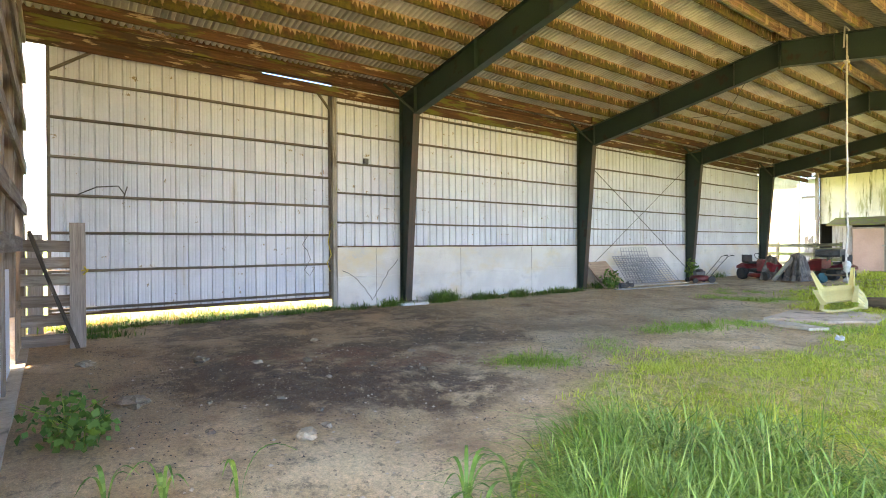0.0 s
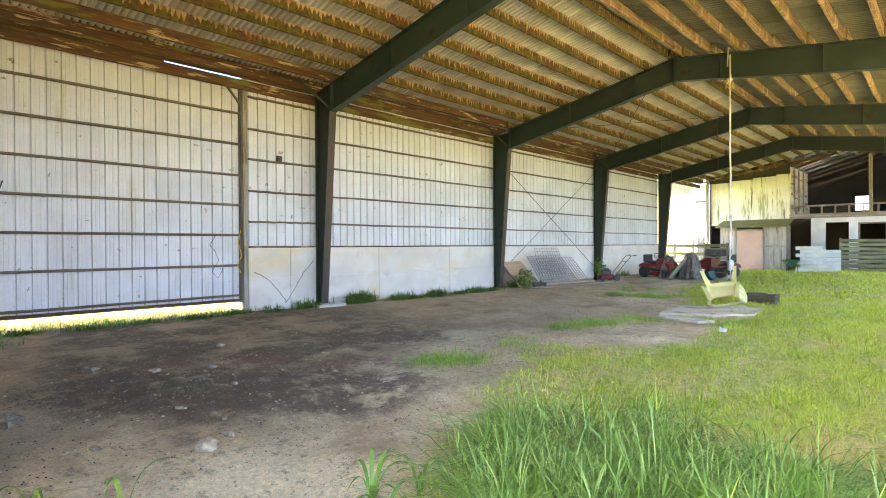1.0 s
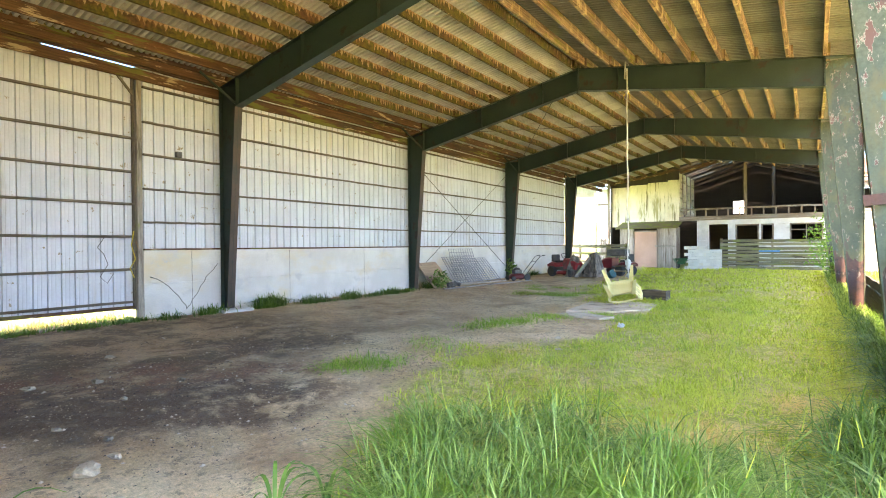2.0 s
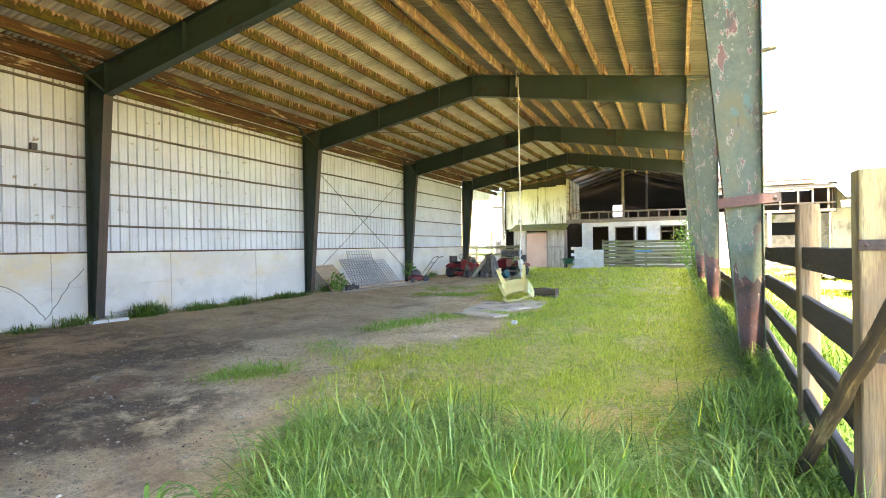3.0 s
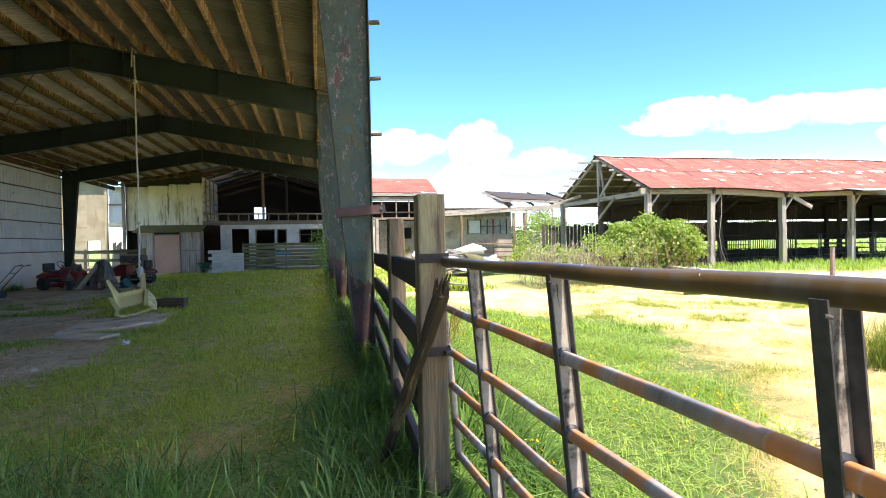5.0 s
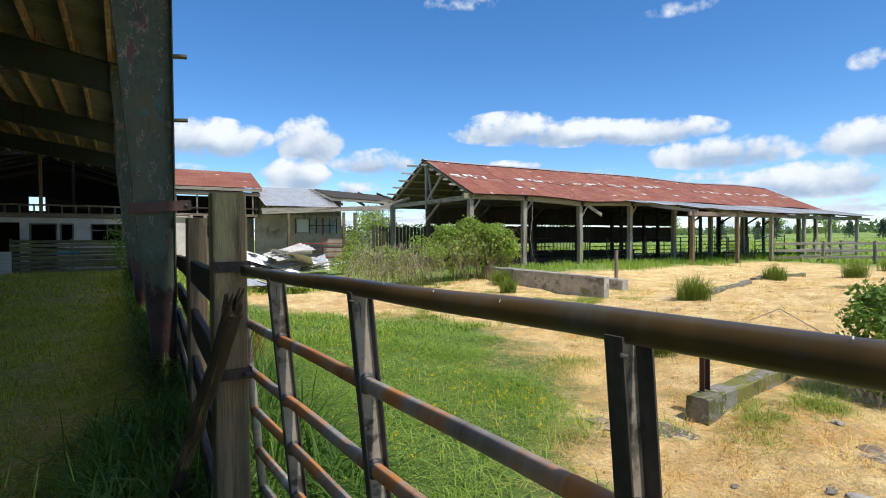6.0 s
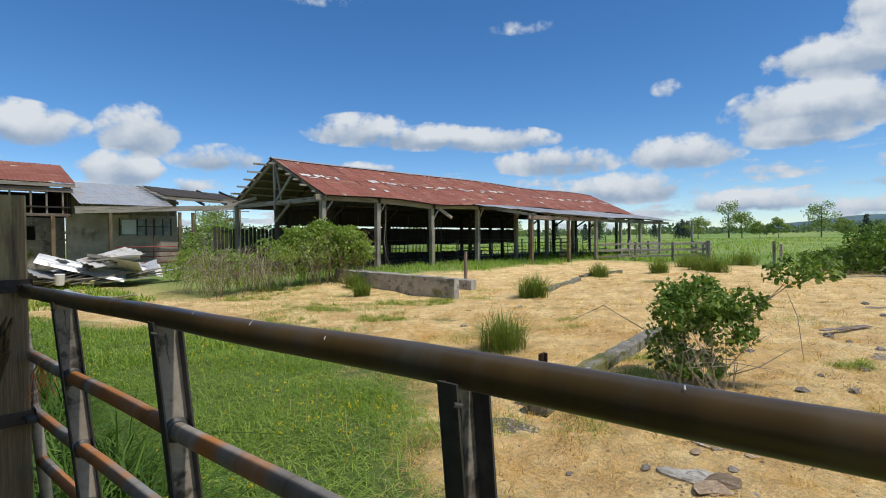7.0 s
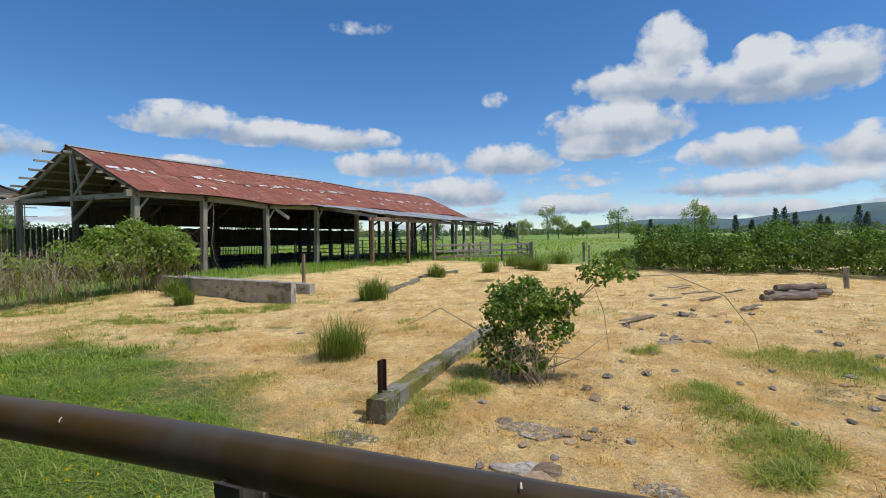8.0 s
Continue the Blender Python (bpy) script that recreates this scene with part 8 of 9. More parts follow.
sprawl = bramble("bramble_thicket", "sprawling bramble with bare dry canes by the lean-to",
        [(9.5, 16.2, 1.05, 1.0, 0.9, 0.65), (8.7, 16.5, 0.80, 0.8, 0.8, 0.5), (8.0, 16.9, 0.8, 0.9, 0.9, 0.6), (7.4, 18.0, 0.8, 0.8, 0.9, 0.55)], 4600, 0.085, leaf_bramble, 140, cane_mat=brown_cane)
for k in range(150):
    # bleached canes arching out of the sprawling bramble
    c = Vector((rng.uniform(7.0, 10.4), rng.uniform(15.6, 17.2), 0.0))
    a, ln, hh = rng.uniform(3.6, 5.8), rng.uniform(0.5, 1.1), rng.uniform(0.7, 1.6)
    d = Vector((math.cos(a), math.sin(a), 0)) * ln
    g = G()
    g.tube([c + V(0, 0, hh * .55), c + d * .4 + V(0, 0, hh), c + d * .8 + V(0, 0, hh * .8), c + d * 1.05 + V(0, 0, hh * rng.uniform(.2, .5))], 0.007, 5, 0.003)
    g.part("bleached_cane", dead_cane, sprawl)
bramble("bramble_thicket", "straggling bramble against the bare lean-to frame", [(13.6, 30.5, 1.4, 1.6, 1.5, 1.5)], 1500, 0.16, leaf_bramble, 20)
yard_bush = bramble("bramble_bush", "small dark green bramble bush growing over the low kerb",
                    [(6.7, 2.45, 0.75, 0.36, 0.34, 0.34), (6.75, 2.2, 0.85, 0.36, 0.36, 0.28), (6.7, 2.0, 0.62, 0.32, 0.30, 0.32), (6.62, 2.5, 0.30, 0.28, 0.28, 0.24), (6.62, 2.2, 0.20, 0.28, 0.28, 0.18),
                     (6.8, 1.78, 0.88, 0.22, 0.20, 0.18), (6.9, 1.40, 1.24, 0.26, 0.25, 0.15), (6.95, 1.12, 1.26, 0.17, 0.18, 0.11)], 5000, 0.066, leaf_bush, 0)
for pts in ([(6.7, 1.95, .45), (6.78, 1.7, .85), (6.88, 1.4, 1.12), (6.95, 1.05, 1.26)], [(6.75, 1.75, .75), (6.85, 1.45, 1.12), (6.8, 1.32, .80), (6.75, 1.26, .36)], [(6.9, 1.2, 1.2), (7.2, .6, 1.22), (7.6, .05, .95), (8.0, -.3, .45), (8.1, -.4, .06)],
            [(6.6, 2.8, .55), (6.4, 3.2, .82), (6.3, 3.6, .60)], [(6.6, 2.0, .1), (6.5, 1.75, .45), (6.55, 1.55, .62)], [(6.6, 2.1, .1), (6.45, 1.95, .35), (6.4, 1.7, .38)], [(6.55, 2.0, .05), (6.4, 2.15, .5), (6.45, 2.3, .8)], [(6.6, 1.9, .15), (6.6, 1.6, .3), (6.7, 1.35, .5)],
            [(6.5, 2.0, .25), (6.45, 1.8, .33), (6.5, 1.5, .3)], [(6.45, 2.3, .2), (6.4, 2.1, .42), (6.45, 1.9, .45)]):
    g = G()
    g.tube(pts, 0.008, 5, 0.003)
    g.part("arching_cane", dead_cane, yard_bush)
for k in range(46):
    # bare canes tangled in the foot of the bush
    x, y = 6.5 + rng.uniform(-.2, .15), 2.25 + rng.uniform(-.4, .35)
    g = G()
    g.tube([(x, y, 0.02), (x + rng.uniform(-.18, .1), y + rng.uniform(-.2, .2), rng.uniform(.2, .45)), (x + rng.uniform(-.22, .1), y + rng.uniform(-.28, .3), rng.uniform(.3, .75))], 0.006, 5, 0.002)
    g.part("bare_cane", dead_cane, yard_bush)


def build_hedge():
    ys = np.linspace(-14, 3.0, 12)
    blobs = []
    for k, y in enumerate(ys):
        x = 26.5 + 1.2 * math.sin(k * 1.3) - max(0, -y) * 0.25
        h = 1.6 + 0.25 * math.sin(k * 2.1) - (0.5 if y > 1.5 else 0) + 0.02 * max(0, -y)
        blobs.append((x + 1.4, y, h * 0.48, 1.8, 1.3, h * 0.56))
        blobs.append((x + 3.6, y - 0.6, h * 0.52, 2.2, 1.5, h * 0.6))
    for k in range(8):
        b = blobs[3 * k:3 * k + 3]
        bramble("hedge_bush", "dense green bramble hedge along the yard", b, 8500, 0.135, leaf_hedge, 5, "hedge", "hedge bushes")


build_hedge()
for x, y, r, h in ((13.5, 47, 3.2, 3.6), (18.5, 48, 3.0, 3.0), (23.5, 49, 3.2, 3.8), (29.0, 51, 3.4, 3.4), (35.0, 53, 3.2, 3.0)):
    bramble("field_bush", "green bush behind the farm buildings, paled for haze", [(x, y, h * .45, r, 1.8, h * .5), (x + r * .6, y + .5, h * .4, r * .7, 1.5, h * .42)], 1500, 0.34, leaf_far, 3, "bush", "bushes behind the buildings")


def tree(x, y, h, r, label, mat, seed, n=1500, size=0.45, crown=0.28, limbs=13):
    rr = random.Random(seed)
    z = lz(x, y)
    ob = thing("tree", (x, y, z), label, "tree", "far trees")
    g = G()
    lean = rr.uniform(-.3, .3)
    g.tube([(x, y, z - .3), (x + lean * .5, y, z + h * .4), (x + lean, y, z + h * .85)], h * 0.022, 7, h * 0.006)
    g.part("trunk", bark, ob)
    blobs = []
    for k in range(limbs):
        a, t = rr.uniform(0, 6.28), crown + (0.97 - crown) * (k + rr.random()) / limbs
        w = r * 0.62 * math.sin(math.pi * min(1, max(0.12, (t - crown + .12) / (1.12 - crown)))) ** 0.7 * rr.uniform(.6, 1.1)
        e = (x + lean * t + math.cos(a) * w, y + math.sin(a) * w, z + h * t)
        g = G()
        g.tube([(x + lean * t * .8, y, z + h * t * .78), e], h * 0.007, 5, h * 0.003)
        g.part("limb", bark, ob)
        q = rr.uniform(.22, .40)
        blobs.append((*e, r * q, r * q, h * rr.uniform(.09, .15)))
    blobs.append((x + lean, y, z + h * .72, r * .35, r * .35, h * .22))
    p, d = in_blobs(n, blobs, 0.2)
    tagged(leaf_cloud(p, size, mat, "crown", ob, d), kind="stuff")


def conifer(x, y, h, r, seed, n=900):
    z = lz(x, y)
    ob = thing("conifer", (x, y, z), "dark conifer on the far field edge", "tree", "far conifers")
    g = G()
    g.tube([(x, y, z - .3), (x, y, z + h)], h * 0.018, 6, 0.03)
    g.part("trunk", bark, ob)
    t = nrng.random(n) ** 0.8
    a = nrng.uniform(0, 6.28, n)
    layer = 0.65 + 0.35 * np.sin(t * 38 + seed)
    rad = r * (1 - t) * layer * np.sqrt(nrng.random(n)) + 0.1
    p = np.stack([x + rad * np.cos(a), y + rad * np.sin(a), z + h * (0.12 + 0.88 * t) - rad * 0.25], 1)
    tagged(leaf_cloud(p, 0.55, leaf_conifer, "crown", ob, np.stack([np.cos(a), np.sin(a), np.zeros(n) - .2], 1), 0.6, 0.4), kind="stuff")


for k, (x, y, h, r) in enumerate(((150, 36, 9.5, 4.5), (150, 33, 6.5, 4.2), (150, 16.5, 8.5, 4.6), (150, -2.3, 9.5, 4.6), (152, -5, 8, 3.6), (145, 42, 5.5, 5.0), (150, 25, 4.8, 3.2), (150, 12, 4.6, 3.0), (155, 62, 6, 5), (150, 72, 5.5, 4), (150, 29, 4, 3.4), (140, 95, 7, 5), (120, 120, 8, 5), (60, 80, 7, 5), (48, 78, 6.5, 4.5), (38, 82, 7, 5))):
    tree(x, y, h, r, "airy green deciduous tree on the far field edge", leaf_tree, k + 3, 1700, 0.36)
for k, (x, y, h, r) in enumerate(((150, 47.5, 6.0, 1.7), (150, 46, 5.4, 1.6), (151, 49, 5.0, 1.7), (150, 8.4, 6.0, 1.5), (150, -11.5, 6.6, 1.6), (150, -20, 8.4, 2.4), (151, -22, 8.6, 2.6), (150, -24, 7, 2.4), (150, -36.4, 8.5, 2.4), (150, -38, 6.6, 2.2), (150, -29, 6.2, 1.9), (150, -30.5, 5.6, 1.9), (150, -15, 5.2, 1.7), (150, 55, 5, 1.6), (130, 62, 7.0, 2.2), (130, 66, 5.0, 2), (130, 75, 6, 2.2))):
    conifer(x, y, h * 0.85, r * 1.15, k, 520)


def far_woods():
    n = 9000
    y = nrng.uniform(-160, 320, n)
    x = nrng.uniform(240, 300, n)
    h = 2.2 + 1.2 * np.sin(y * .09) + 0.8 * np.sin(y * .23 + 1)
    p = np.stack([x, y, lie(x, y) + h * nrng.random(n)], 1)
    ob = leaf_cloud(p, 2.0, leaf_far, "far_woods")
    tagged(ob, "low line of distant woods", "woods", kind="stuff")
    # rank growth in the near field
    n = 26000
    x, y = 34 + 110 * nrng.random(n) ** 1.5, nrng.uniform(-40, 60, n)
    s = nrng.random(n) < (0.25 + 0.75 * (ripple(x, y, .25) > .55))
    xy = np.stack([x[s], y[s]], 1)
    blades("field_grass", xy, 0.55, 0.09, 1.2, grass_field, label="rank green grass of the far field")


far_woods()


def hills():
    g = G()
    n = 140
    for k in range(n + 1):
        a = radians(20 + 110 * k / n)
        prof = float(np.interp(20 + 110 * k / n, [20, 60, 75, 82, 88, 95, 100, 106, 115, 130], [30, 35, 42, 92, 122, 118, 150, 190, 220, 230])) + 5 * math.sin(k * .31) + 3 * math.sin(k * .83 + 1)
        rr = 3600
        for f, zz in ((1.0, -20), (1.06, prof * 0.7), (1.14, prof)):
            g.v.append((math.sin(a) * rr * f, math.cos(a) * rr * f, zz))
    for k in range(n):
        for c in range(2):
            i = k * 3 + c
            g.face((i, i + 1, i + 4, i + 3))
    tagged(g.part("backdrop", hill_mat, smooth=True), "wooded hills on the horizon, coloured blue-green for haze", "hills", kind="structure")


hills()


# ---- loose things in the shed ----
def chair():
    """Moulded chair, built upright at the origin, then turned over on its back and arms."""
    ob = thing("plastic_chair", (0, 0, 0), "pale yellow plastic garden chair lying upside down", "chair")
    g = G()
    n = 12
    for i in range(n + 1):
        for j in range(n + 1):
            u, v = i / n * 2 - 1, j / n * 2 - 1
            edge = max(abs(u), abs(v))
            g.v.append((u * 0.24 * (1 + 0.06 * v), v * 0.23, 0.44 - 0.012 * (1 - u * u) - 0.07 * max(0.0, edge - 0.84) / 0.16))
    for i in range(n):
        for j in range(n):
            a = i * (n + 1) + j
            g.face((a, a + n + 1, a + n + 2, a + 1))
    g.part("seat", plastic_yellow, ob, smooth=True)
    for sx, sy in ((-1, 1), (1, 1), (-1, -1), (1, -1)):
        # angled leg of two flanges
        g = G()
        for wx, wy in ((0.085, 0.022), (0.022, 0.085)):
            g.beam((sx * (0.245 - wx / 2), sy * (0.235 - wy / 2), 0.43), (sx * (0.29 - wx / 4), sy * (0.285 - wy / 4), 0.0), wx, wy, up=(0, 1, 0), seg=4, taper=0.55, ch=0.3)
        g.part("leg", plastic_yellow, ob)
    for x in (-0.20, -0.10, 0.0, 0.10, 0.20):
        g = G()
        g.beam((x, -0.22, 0.42), (x * 1.05, -0.31, 0.62), 0.06, 0.016, up=(0, 1, 0), seg=4, ch=0.3)
        g.part("back_slat", plastic_yellow, ob)
    g = G()
    g.tube([(-0.25, -0.25, 0.50), (-0.25, -0.28, 0.57), (-0.21, -0.31, 0.63), (0.0, -0.33, 0.65), (0.21, -0.31, 0.63), (0.25, -0.28, 0.57), (0.25, -0.25, 0.50)], 0.030, 8)
    g.part("top_rail", plastic_yellow, ob, smooth=True)
    for sx in (-1, 1):
        g = G()
        pts = [(sx * 0.25, -0.27, 0.56), (sx * 0.30, -0.05, 0.57), (sx * 0.30, 0.16, 0.56), (sx * 0.285, 0.24, 0.51), (sx * 0.245, 0.22, 0.43)]
        for p, q in zip(pts[:-1], pts[1:]):
            g.beam(p, q, 0.055, 0.022, up=(0, 0.3, 1), ch=0.3)
        g.part("arm", plastic_yellow, ob)
    # upside down: the seat's underside looks up and towards the shed's mouth, the back lies on the ground
    front, near, up = Vector((-0.96, -0.27, 0)), Vector((0.27, -0.96, 0)), Vector((0, 0, 1))
    legs = (up * math.cos(radians(33)) + near * math.sin(radians(33))).normalized()
    m = Matrix((front.cross(-legs), front, -legs)).transposed().to_4x4()
    m = Matrix.Rotation(radians(10), 4, near) @ m @ Matrix.Diagonal((1.15, 1.38, 1.05, 1))
    low = min((m @ v.co).z for part_ob in ob.children for v in part_ob.data.vertices)
    m.translation = (CHAIR_X, CHAIR_Y, lz(CHAIR_X, CHAIR_Y) + 0.037 - low)
    ob.matrix_basis = m


CHAIR_X, CHAIR_Y = -3.95, 13.3
chair()


def hanging_rope():
    ob = thing("hanging_rope", (-4.07, 14.62, 6.0), "long pale rope hanging from the rafter, knotted at its end", "rope")
    x, y = -4.07, 14.60
    g = G()
    g.tube([(x + 0.02 * math.sin(k * 1.1) * (k / 24), y + 0.012 * math.sin(k * 0.7), 6.35 - 5.75 * k / 24) for k in range(25)], 0.020, 7)
    g.part("cord", rope_mat, ob, smooth=True)
    for z, r in ((5.72, 0.06), (2.2, 0.04), (1.25, 0.035), (1.02, 0.085), (0.93, 0.075), (0.66, 0.06)):
        g = G()
        g.blob((x, y, z), (r, r, r * 1.1), seed=z, rough=0.35, n=10)
        g.part("knot", rope_mat, ob, smooth=True)
    g = G()
    g.tube([(x - 0.02, y - 0.14, 6.02), (x, y - 0.14, 6.5), (x, y + 0.14, 6.5), (x + 0.02, y + 0.14, 6.0), (x, y, 5.72)], 0.018, 6)
    g.part("loop", rope_mat, ob)
    for dx in (-0.09, 0.07):
        g = G()
        g.tube([(x, y, 5.72), (x + dx, y, 5.62), (x + dx * 1.1, y, 5.50)], 0.012, 5)
        g.part("loose_end", twine_yellow, ob)


hanging_rope()


def slab(name, pts, z, t, mat, label, category):
    g = G()
    n = len(pts)
    b = len(g.v)
    for zz in (z - t, z):
        for x, y in pts:
            g.v.append((x, y, zz))
    g.face([b + i for i in reversed(range(n))])
    g.face([b + n + i for i in range(n)])
    for i in range(n):
        j = (i + 1) % n
        g.face((b + i, b + j, b + n + j, b + n + i))
    return tagged(g.part(name, mat), label, category)


slab("board_sheet", [(-4.6, 11.45), (-3.75, 11.75), (-3.05, 12.6), (-3.15, 14.2), (-4.8, 14.0)], lz(-4, 13) + 0.035, 0.05, slab_mat, "pale concrete slab lying in the grass under the chair", "slab")
slab("broken_slab", [(-4.6, 10.75), (-3.5, 10.5), (-3.3, 10.85), (-4.2, 11.15)], lz(-4, 11) + 0.04, 0.05, slab_mat, "broken piece of concrete slab in the soil", "slab")
g = G()
g.beam((-3.75, 14.75, 0.14), (-3.05, 14.65, 0.15), 0.30, 0.28, seg=6, jit=0.012, ch=0.1)
tagged(g.part("timber_block", wood_brace), "short squared timber block lying in the grass", "timber")
g = G()
g.blob((-2.75, 9.45, 0.07), (0.06, 0.05, 0.04), 3, 0.4)
tagged(g.part("plastic_scrap", white_plastic), "white scrap of plastic on the grass", "scrap")

# footing under the first wall column
g = G()
g.box(XL - 0.03, 6.95, -0.1, XL + 0.62, 7.75, 0.045, ch=0.015)
tagged(g.part("footing", concrete), "low concrete footing under the column", "footing")
# meter box and wiring on the wall
g = G()
g.box(XL - 0.06, 6.19, 3.60, XL + 0.03, 6.31, 3.73, ch=0.008)
tagged(g.part("junction_box", metal_dark), "small dark junction box on the cladding", "junction box")
for yz in ([(5.3, 1.9), (5.25, 1.6), (5.33, 1.3), (5.22, 1.1), (5.3, 0.9)],):
    g = G()
    g.tube([(XL - 0.10, y, z) for y, z in yz], 0.012, 5)
    tagged(g.part("twine", twine_yellow), "yellow twine on the sliding door's edge", "twine")
g = G()
g.tube([(XL - 0.14, 0.25, 2.50), (XL - 0.12, 0.55, 2.66), (XL - 0.12, 0.9, 2.70), (XL - 0.13, 1.0, 2.55), (XL - 0.13, 0.98, 2.45), (XL - 0.13, 1.05, 2.7)], 0.012, 5)
tagged(g.part("loose_cable", wire_dark), "loose dark cable hooked on the sliding door", "cable")
g = G()
g.tube([(XL - 0.13, 4.75, 1.78), (XL - 0.11, 4.6, 1.55), (XL - 0.12, 4.72, 1.42), (XL - 0.12, 4.8, 1.2), (XL - 0.12, 4.65, 0.95), (XL - 0.12, 4.78, 0.8), (XL - 0.12, 4.9, 1.0)], 0.007, 5)
tagged(g.part("loose_cable", wire_dark), "thin looped wire hanging on the sliding door", "cable")
# cracks on the short concrete bay, filled dark
g = G()
for pts in ([(7.2, 1.15), (6.9, 0.85), (6.75, 0.62), (6.55, 0.32), (6.4, 0.12)], [(5.6, 0.9), (5.85, 0.78), (6.1, 0.55), (6.3, 0.30), (6.42, 0.12)]):
    for (ya, za), (yb, zb) in zip(pts[:-1], pts[1:]):
        g.tube([(XL - 0.034, ya, za), (XL - 0.034, (ya + yb) / 2 + .03, (za + zb) / 2), (XL - 0.034, yb, zb)], 0.010, 4)
tagged(g.part("crack", concrete_old, bpy.data.objects["wall_left"]), kind="stuff")
for y in (6.55, 9.35, 12.3):
    g = G()
    g.tube([(XL - 0.038, y + 0.004 * math.sin(k * 2.1), 0.05 + 1.4 * k / 12) for k in range(13)], 0.006, 5)
    g.part("joint_filler", concrete_old, bpy.data.objects["wall_left"])


def leaning_board():
    g = G()
    z = lz(-11, 15.5) + 0.01
    face_ = [(-10.95, 14.98, z), (-10.85, 16.15, z), (-11.66, 16.0, 0.92), (-11.66, 14.86, 0.90)]
    g.add(face_ + [(x - 0.022, y, zz - 0.016) for x, y, zz in face_], [(0, 1, 2, 3), (7, 6, 5, 4), (0, 4, 5, 1), (1, 5, 6, 2), (2, 6, 7, 3), (3, 7, 4, 0)], (0, 1, 0))
    tagged(g.part("plywood_sheet", plywood), "stained brown plywood sheet leaning on the wall", "board")


leaning_board()


def mesh_panel(y0, y1, xb, xt, zt, rows, cols, label, r=0.006):
    ob = thing("wire_panel", ((xb + xt) / 2, (y0 + y1) / 2, 0), label, "wire panel", "wire mesh panels")
    for k in range(rows + 1):
        f = k / rows
        g = G()
        x, z = xb + (xt - xb) * f, 0.06 + zt * f
        g.tube([(x, y0 + 0.25 * f, z), (x + .01, y1 + 0.05 * f - 0.5 * (1 - f) * 0, z + rng.uniform(-.01, .01))], r, 4)
        g.part("wire", mesh_wire, ob)
    for k in range(cols + 1):
        f = k / cols
        y = y0 + (y1 - y0) * f
        g = G()
        g.tube([(xb, y, 0.06), (xt, y + 0.25 - 0.2 * f, 0.06 + zt)], r, 4)
        g.part("wire", mesh_wire, ob)


mesh_panel(16.1, 18.6, -10.75, -11.62, 1.02, 14, 14, "grey welded wire mesh panel leaning on the wall", 0.010)
mesh_panel(16.9, 19.4, -10.70, -11.55, 0.95, 12, 12, "grey welded wire mesh panel stacked before another", 0.010)
mesh_panel(16.7, 18.6, -11.2, -11.70, 1.33, 10, 10, "grey welded wire mesh panel behind the stack", 0.009)
for (xa, ya), (xb, yb), w, z, mat, lab in (((-10.25, 14.55), (-9.55, 19.9), 0.12, 0.05, wood_silver, "long pale board lying by the mesh panels"), ((-10.55, 15.6), (-10.2, 19.0), 0.13, 0.09, slab_mat, "pale painted board lying by the mesh panels"),
                                           ((-10.45, 15.3), (-10.2, 17.5), 0.10, 0.13, wood_silver, "short pale board on the stack")):
    g = G()
    g.beam((xa, ya, z), (xb, yb, z), w, 0.035, seg=6, jit=0.006)
    tagged(g.part("loose_plank", mat), lab, "plank", "planks by the wall")
for k in range(7):
    g = G()
    g.blob((-10.45 + rng.uniform(-.25, .25), 15.2 + rng.uniform(-.3, .5), 0.10 + rng.uniform(0, .1)), (rng.uniform(.06, .14), rng.uniform(.06, .14), rng.uniform(.05, .11)), k, 0.4, 8)
    tagged(g.part("rubbish_bag" if k % 2 else "scrap_lump", tarp_mat if k % 2 else metal_dark), "small heap of rubbish by the leaning board", "rubbish", "rubbish heap")


def wheel(ob, c, r, w, yaw=0.0):
    m = pose(*c, 0, 90, yaw)
    g = G()
    g.lathe([(r * 0.62, -w / 2), (r * 0.95, -w / 2), (r, -w * 0.3), (r, w * 0.3), (r * 0.95, w / 2), (r * 0.62, w / 2)], 20, m)
    t = g.part("tyre", rubber, ob, smooth=False)
    g = G()
    g.lathe([(0.02, -w * 0.42), (r * 0.62, -w * 0.40), (r * 0.64, w * 0.40), (0.02, w * 0.42)], 16, m)
    g.part("rim", white_plastic if r < 0.16 else metal_dark, t)


